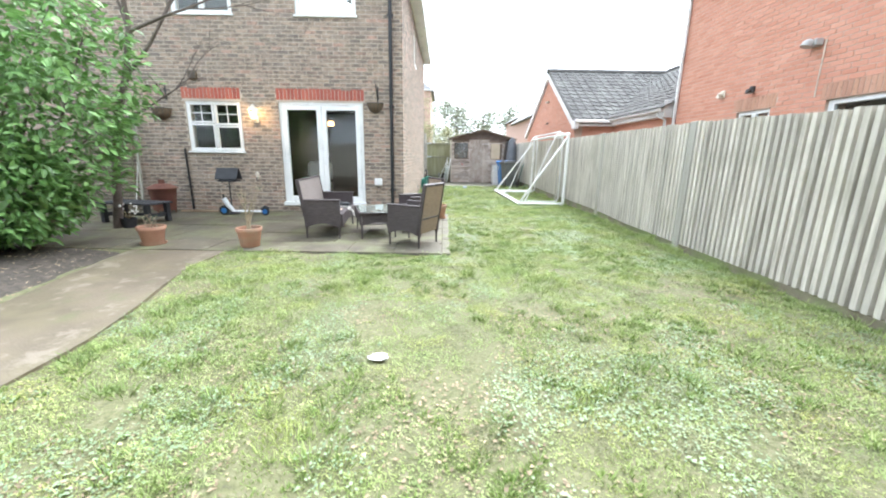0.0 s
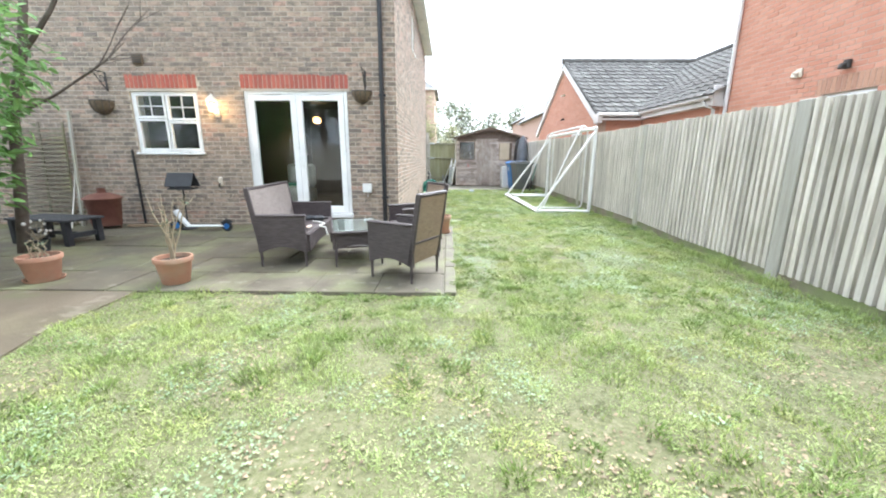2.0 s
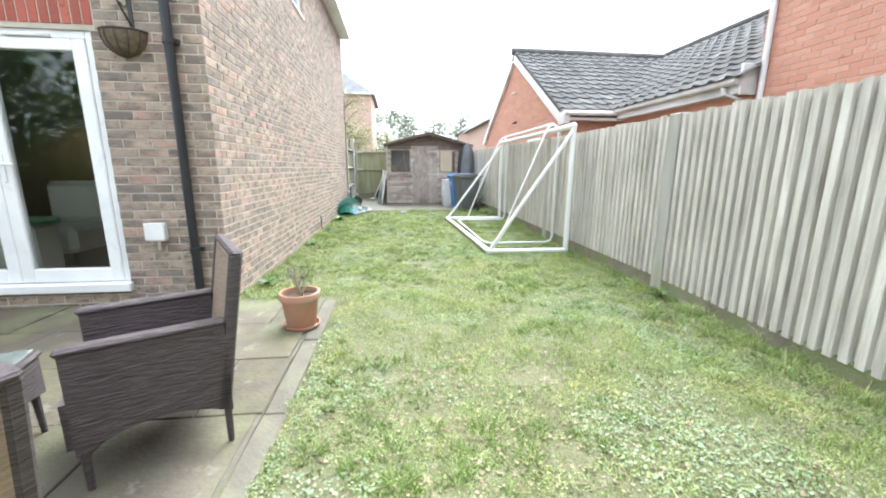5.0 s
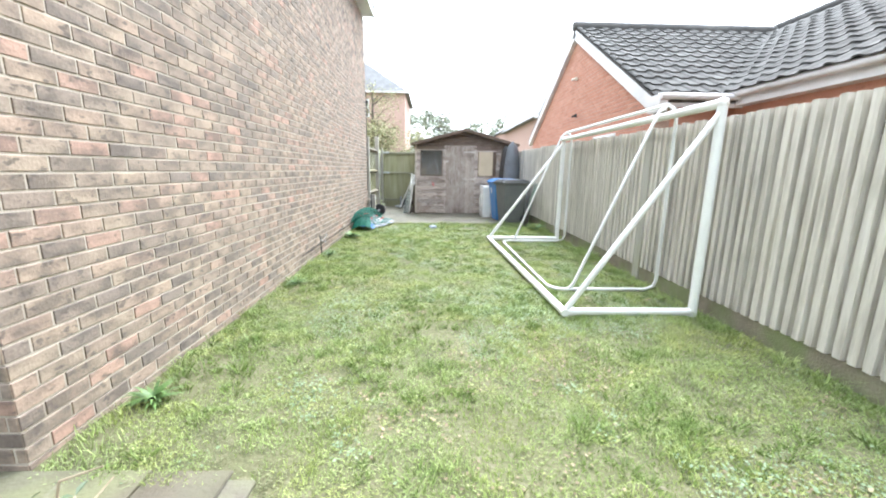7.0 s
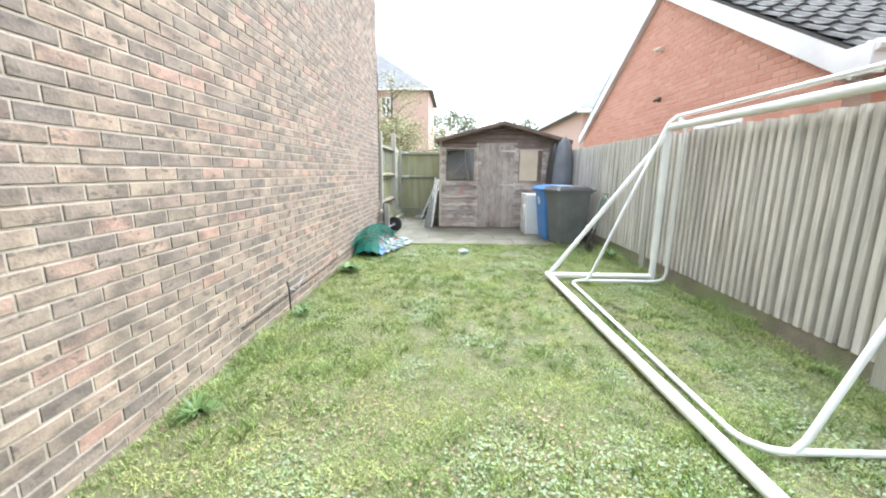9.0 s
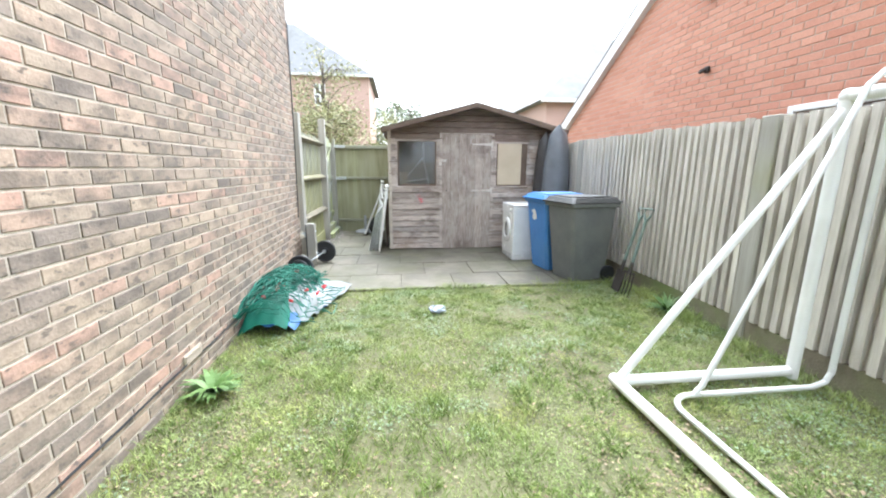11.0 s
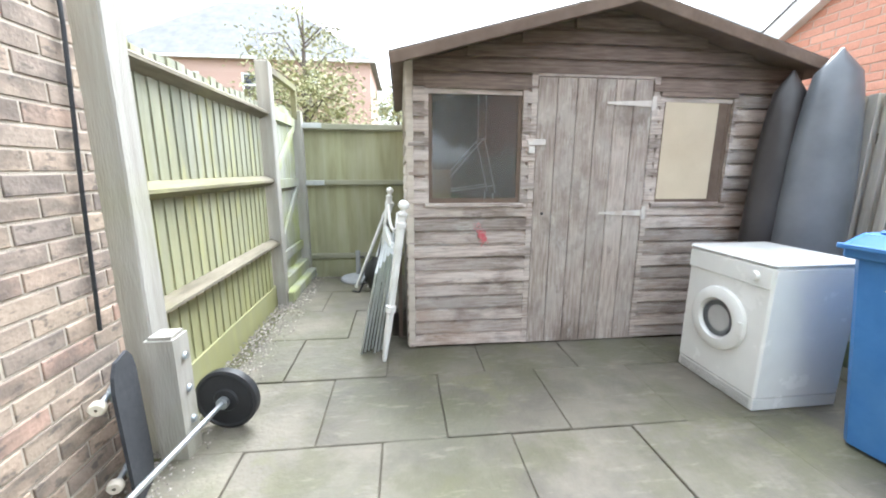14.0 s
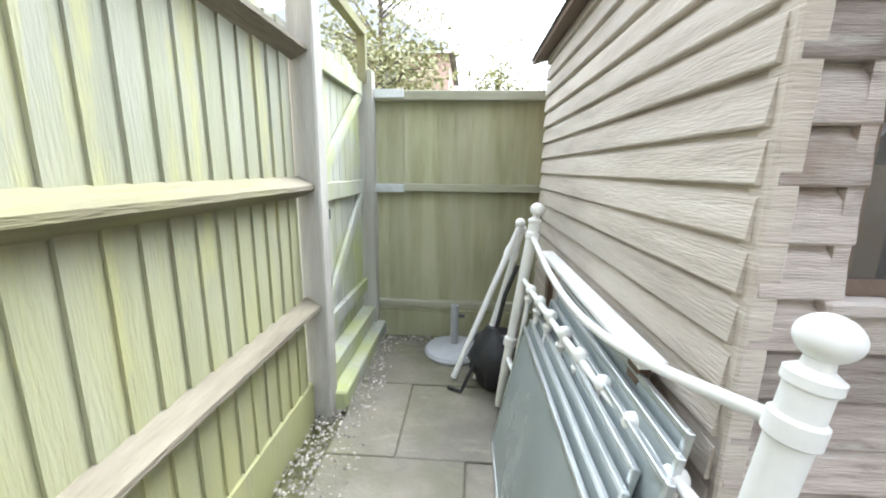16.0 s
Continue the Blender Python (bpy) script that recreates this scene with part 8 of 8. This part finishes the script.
def tufts(n, seed):
    """Coarser, darker clumps that stand over the lawn."""
    rs = np.random.RandomState(seed)
    cx, cy = rs.uniform(-2.8, FENCE_X, n), rs.uniform(0.2, 16.2, n)
    clump = value_noise(cx, cy, 1.4, 41) + 0.5 * value_noise(cx, cy, 4.0, 42) > 0.62
    cx, cy = cx[clump], cy[clump]
    n, k = len(cx), 40
    size = np.repeat(0.45 + 1.25 * rs.rand(n) ** 2.0, k)
    a0, r0 = rs.uniform(0, 2 * np.pi, n * k), 0.042 * size * np.sqrt(rs.rand(n * k))
    x, y = np.repeat(cx, k) + r0 * np.cos(a0), np.repeat(cy, k) + r0 * np.sin(a0)
    keep = on_lawn(x, y)
    x, y, a0, size = x[keep], y[keep], a0[keep], size[keep]
    m = len(x)
    h = 0.038 * size * rs.uniform(0.5, 1.2, m)
    w = rs.uniform(0.0018, 0.0032, m)
    ang = rs.uniform(0, 2 * np.pi, m)
    lean = h * rs.uniform(0.5, 1.7, m)
    z = height_at(x, y) - 0.004
    dx, dy, bx, by = np.cos(ang) * w, np.sin(ang) * w, np.cos(a0) * lean, np.sin(a0) * lean
    v = np.empty((m, 5, 3))
    v[:, 0] = np.stack([x - dx, y - dy, z], 1)
    v[:, 1] = np.stack([x + dx, y + dy, z], 1)
    v[:, 2] = np.stack([x + dx * 0.8 + bx * 0.35, y + dy * 0.8 + by * 0.35, z + h * 0.65], 1)
    v[:, 3] = np.stack([x - dx * 0.8 + bx * 0.35, y - dy * 0.8 + by * 0.35, z + h * 0.65], 1)
    v[:, 4] = np.stack([x + bx, y + by, z + h], 1)
    base = np.arange(m)[:, None] * 5
    return raw_mesh("grass_tufts", v.reshape(-1, 3), base + np.array([0, 1, 2, 3]), base + np.array([3, 2, 4]), M_TUFT)


M_TUFT = material("coarse_grass", ((0.115, 0.18, 0.038), (0.21, 0.29, 0.072)), 2.4, 0.5, bump=0, rand="island", amount=0.35)
leaf_light(M_TUFT, 0.15)
tagged(part("grass_tufts", tufts(5600, 8), M_TUFT, None), "dark coarse grass tufts scattered over the lawn", "grass", "", "stuff")


def flat_leaves(name, n, seed, size, lo, hi, field, cut, mat):
    """Small leaves that lie nearly flat, where the field is high."""
    rs = np.random.RandomState(seed)
    x, y = rs.uniform(-2.95, FENCE_X, n), rs.uniform(-0.4, 16.3, n)
    f = value_noise(x, y, field[0], field[1]) * 0.7 + 0.3 * value_noise(x, y, field[0] * 3.1, field[1] + 1)
    keep = on_lawn(x, y) & (rs.rand(n) < np.clip((f - cut) * 4.0, 0, 0.8))
    x, y = x[keep], y[keep]
    m = len(x)
    s = size * rs.uniform(0.5, 1.4, m)
    a0 = rs.uniform(0, 2 * np.pi, m)
    z = height_at(x, y) + rs.uniform(lo, hi, m)
    v = np.empty((m, 4, 3))
    for k in range(4):
        c = a0 + k * np.pi / 2
        r = s * (1.0 if k % 2 == 0 else 0.75)
        v[:, k] = np.stack([x + np.cos(c) * r, y + np.sin(c) * r, z + s * rs.uniform(-0.45, 0.45, m)], 1)
    q = np.arange(m)[:, None] * 4 + np.arange(4)
    return raw_mesh(name, v.reshape(-1, 3), q, np.empty((0, 3), int), mat)


tagged(part("clover", flat_leaves("clover", 330000, 5, 0.0080, 0.003, 0.026, (2.3, 21), 0.50, M_CLOVER), M_CLOVER, None), "pale clover and small weeds in the lawn", "clover", "", "stuff")
tagged(part("leaf_litter", flat_leaves("leaf_litter", 110000, 6, 0.010, 0.0, 0.014, (1.7, 31), 0.46, M_LITTER), M_LITTER, None), "dead brown leaf bits on the lawn", "leaf litter", "", "stuff")

# gravel strip along the inner fence and leaf litter on the soil bed
M_PEBBLE = material("mixed_gravel", ((0.172, 0.156, 0.140), (0.351, 0.320, 0.289), (0.468, 0.437, 0.406)), 30, 0.8, bump=0.2, rand="island", amount=0.5)
rs = np.random.RandomState(9)
g = Geo()
OCT = [(0, 1, 4), (1, 2, 4), (2, 3, 4), (3, 0, 4)]
for k in range(2600):
    y = rs.uniform(17.3, 20.85)
    x = IN_X + 0.02 + (rs.beta(1.2, 2.4) * 0.36 if k % 5 else rs.uniform(0, 1.1))
    if k % 5 == 0:
        y = rs.uniform(20.67, 20.88)
    s = rs.uniform(0.006, 0.014)
    a0 = rs.uniform(0, 6.28)
    z = 0.0 if x < IN_X + 0.17 else (-0.048 if y > 20.67 else 0.014)
    g.add([(x + s * math.cos(a0 + q * 1.5708) * (1 if q % 2 else 0.7), y + s * math.sin(a0 + q * 1.5708) * (1 if q % 2 else 0.7), z) for q in range(4)] + [(x, y, z + s * 0.9)], OCT)
tagged(part("gravel", g, M_PEBBLE, None), "pale mixed gravel strip below the fence", "gravel", "", "stuff")
g = Geo()
for k in range(2600):
    x, y = rs.uniform(-7.5, -3.4), rs.uniform(0.5, 6.5)
    if y > 4.9 or x > path_edge(y)[1] + 0.1:
        continue
    s, a0 = rs.uniform(0.008, 0.028), rs.uniform(0, 6.28)
    z = 0.06 + 0.05 * noise.noise((x * 2, y * 2, 1)) + 0.012
    g.add([(x + s * math.cos(a0 + q * 1.5708) * (1 if q % 2 else 0.5), y + s * math.sin(a0 + q * 1.5708) * (1 if q % 2 else 0.5), z + rs.uniform(0, 0.012)) for q in range(4)], [(0, 1, 2, 3)])
tagged(part("dead_leaves", g, M_LITTER, None), "dead brown leaves scattered over the soil bed", "dead leaves", "", "stuff")

# ---- bricks of the house ----
no_front = front_open + soldier_zone
g, _ = brick_faces(9.15, -0.03, 5.4, no_front)
ob = tagged(part("bricks", g, M_BRICK, wall_front, "mixed brown and buff stock bricks"), kind="stuff")
for u0, u1, z0, z1 in soldier_zone:
    mesh = Geo()
    brick_box(mesh, 0, 0.065, 0, z1 - z0 - 0.008, 0.006)
    mesh = mesh.mesh("soldier_brick", M_SOLDIER)
    u = u0
    while u < u1 - 0.06:
        part("soldier_brick", mesh, M_SOLDIER, wall_front, "", False, pose(u, 0, z0 + 0.004))
        u += 0.0758
NEAR = (1.2, 4.55)
g, pieces = brick_faces(SIDE_END - FRONT_Y, -0.03, 4.9, [SIDE_WIN], lambda u, z: NEAR[0] < u < NEAR[1] and 0.55 < z < 2.1)
tagged(part("bricks", g, M_BRICK, wall_side, "mixed buff, pink and grey stock bricks"), kind="stuff")
variants = []
for i in range(4):
    b = Geo()
    brick_box(b, 0, LENGTH - JOINT, 0, COURSE - JOINT, 0.004 + 0.0007 * i, 0.002 + 0.001 * (i % 2))
    variants.append(b.mesh("brick", M_BRICK_P))
for u, z in pieces[:320]:
    part("brick", variants[RNG.randrange(4)], M_BRICK_P, wall_side, "", False, pose(u, 0, z))


# ---- roof tiles ----
def tile_mesh(mat):
    """A rolled concrete tile: x along the course, y up the slope."""
    g = Geo()
    prof = [(0.0, 0.012), (0.03, 0.034), (0.07, 0.040), (0.11, 0.030), (0.15, 0.012), (0.20, 0.008), (0.26, 0.010), (0.3, 0.012)]
    k = len(prof)
    for y, dz in ((0.0, 0.03), (0.36, 0.0)):
        g.v += [(x, y, z + dz) for x, z in prof]
    g.v += [(x, 0.0, z + 0.03 - 0.018) for x, z in prof]
    g.f = [(i, i + 1, k + i + 1, k + i) for i in range(k - 1)] + [(2 * k + i, 2 * k + i + 1, i + 1, i) for i in range(k - 1)]
    return g.mesh("tile", mat)


TM = tile_mesh(M_TILE)
ln = (L / 2) / math.cos(pitch) + 0.28
near_slope = pose(GX - 0.10, GYM, G_TOP + 0.06) @ pose(0, 0, 0, math.degrees(pitch)) @ pose(0, -ln, 0.03)
for j in range(int(ln / 0.32) + 1):
    for i in range(18):
        if j * 0.32 < ln - 0.1 and i * 0.3 < 1.3 + j * 0.36:
            part("tile", TM, M_TILE, ga, "", False, near_slope @ pose(i * 0.3, j * 0.32 - 0.04, 0, RNG.uniform(-0.4, 0.4)))
g = Geo().tube([tuple(near_slope @ Vector((-0.05, ln, 0.03))), tuple(near_slope @ Vector((6.0, ln, 0.03)))], 0.10, 10)
part("ridge", g, M_TILE, ga, "dark ridge tiles", True)
wing_slope = wm @ pose(0, 17.0, 0.0, 0, 0, -90)
for j in range(13):
    for i in range(24):
        y = 17.0 - i * 0.3
        if y > EY0 + 0.1 and j * 0.32 < 4.3 and y - 0.3 < 13.3 + j * 0.3:
            part("tile", TM, M_TILE, wing, "", False, wing_slope @ pose(i * 0.3, j * 0.32 - 0.04, 0, RNG.uniform(-0.4, 0.4)))
g = Geo().tube([(EX - 0.06 + 4.4 * math.cos(pitch), EY0, 2.48 + 4.4 * math.sin(pitch)), (EX - 0.06 + 4.4 * math.cos(pitch), 17, 2.48 + 4.4 * math.sin(pitch))], 0.1, 10)
part("ridge", g, M_TILE, wing, "dark ridge tiles", True)
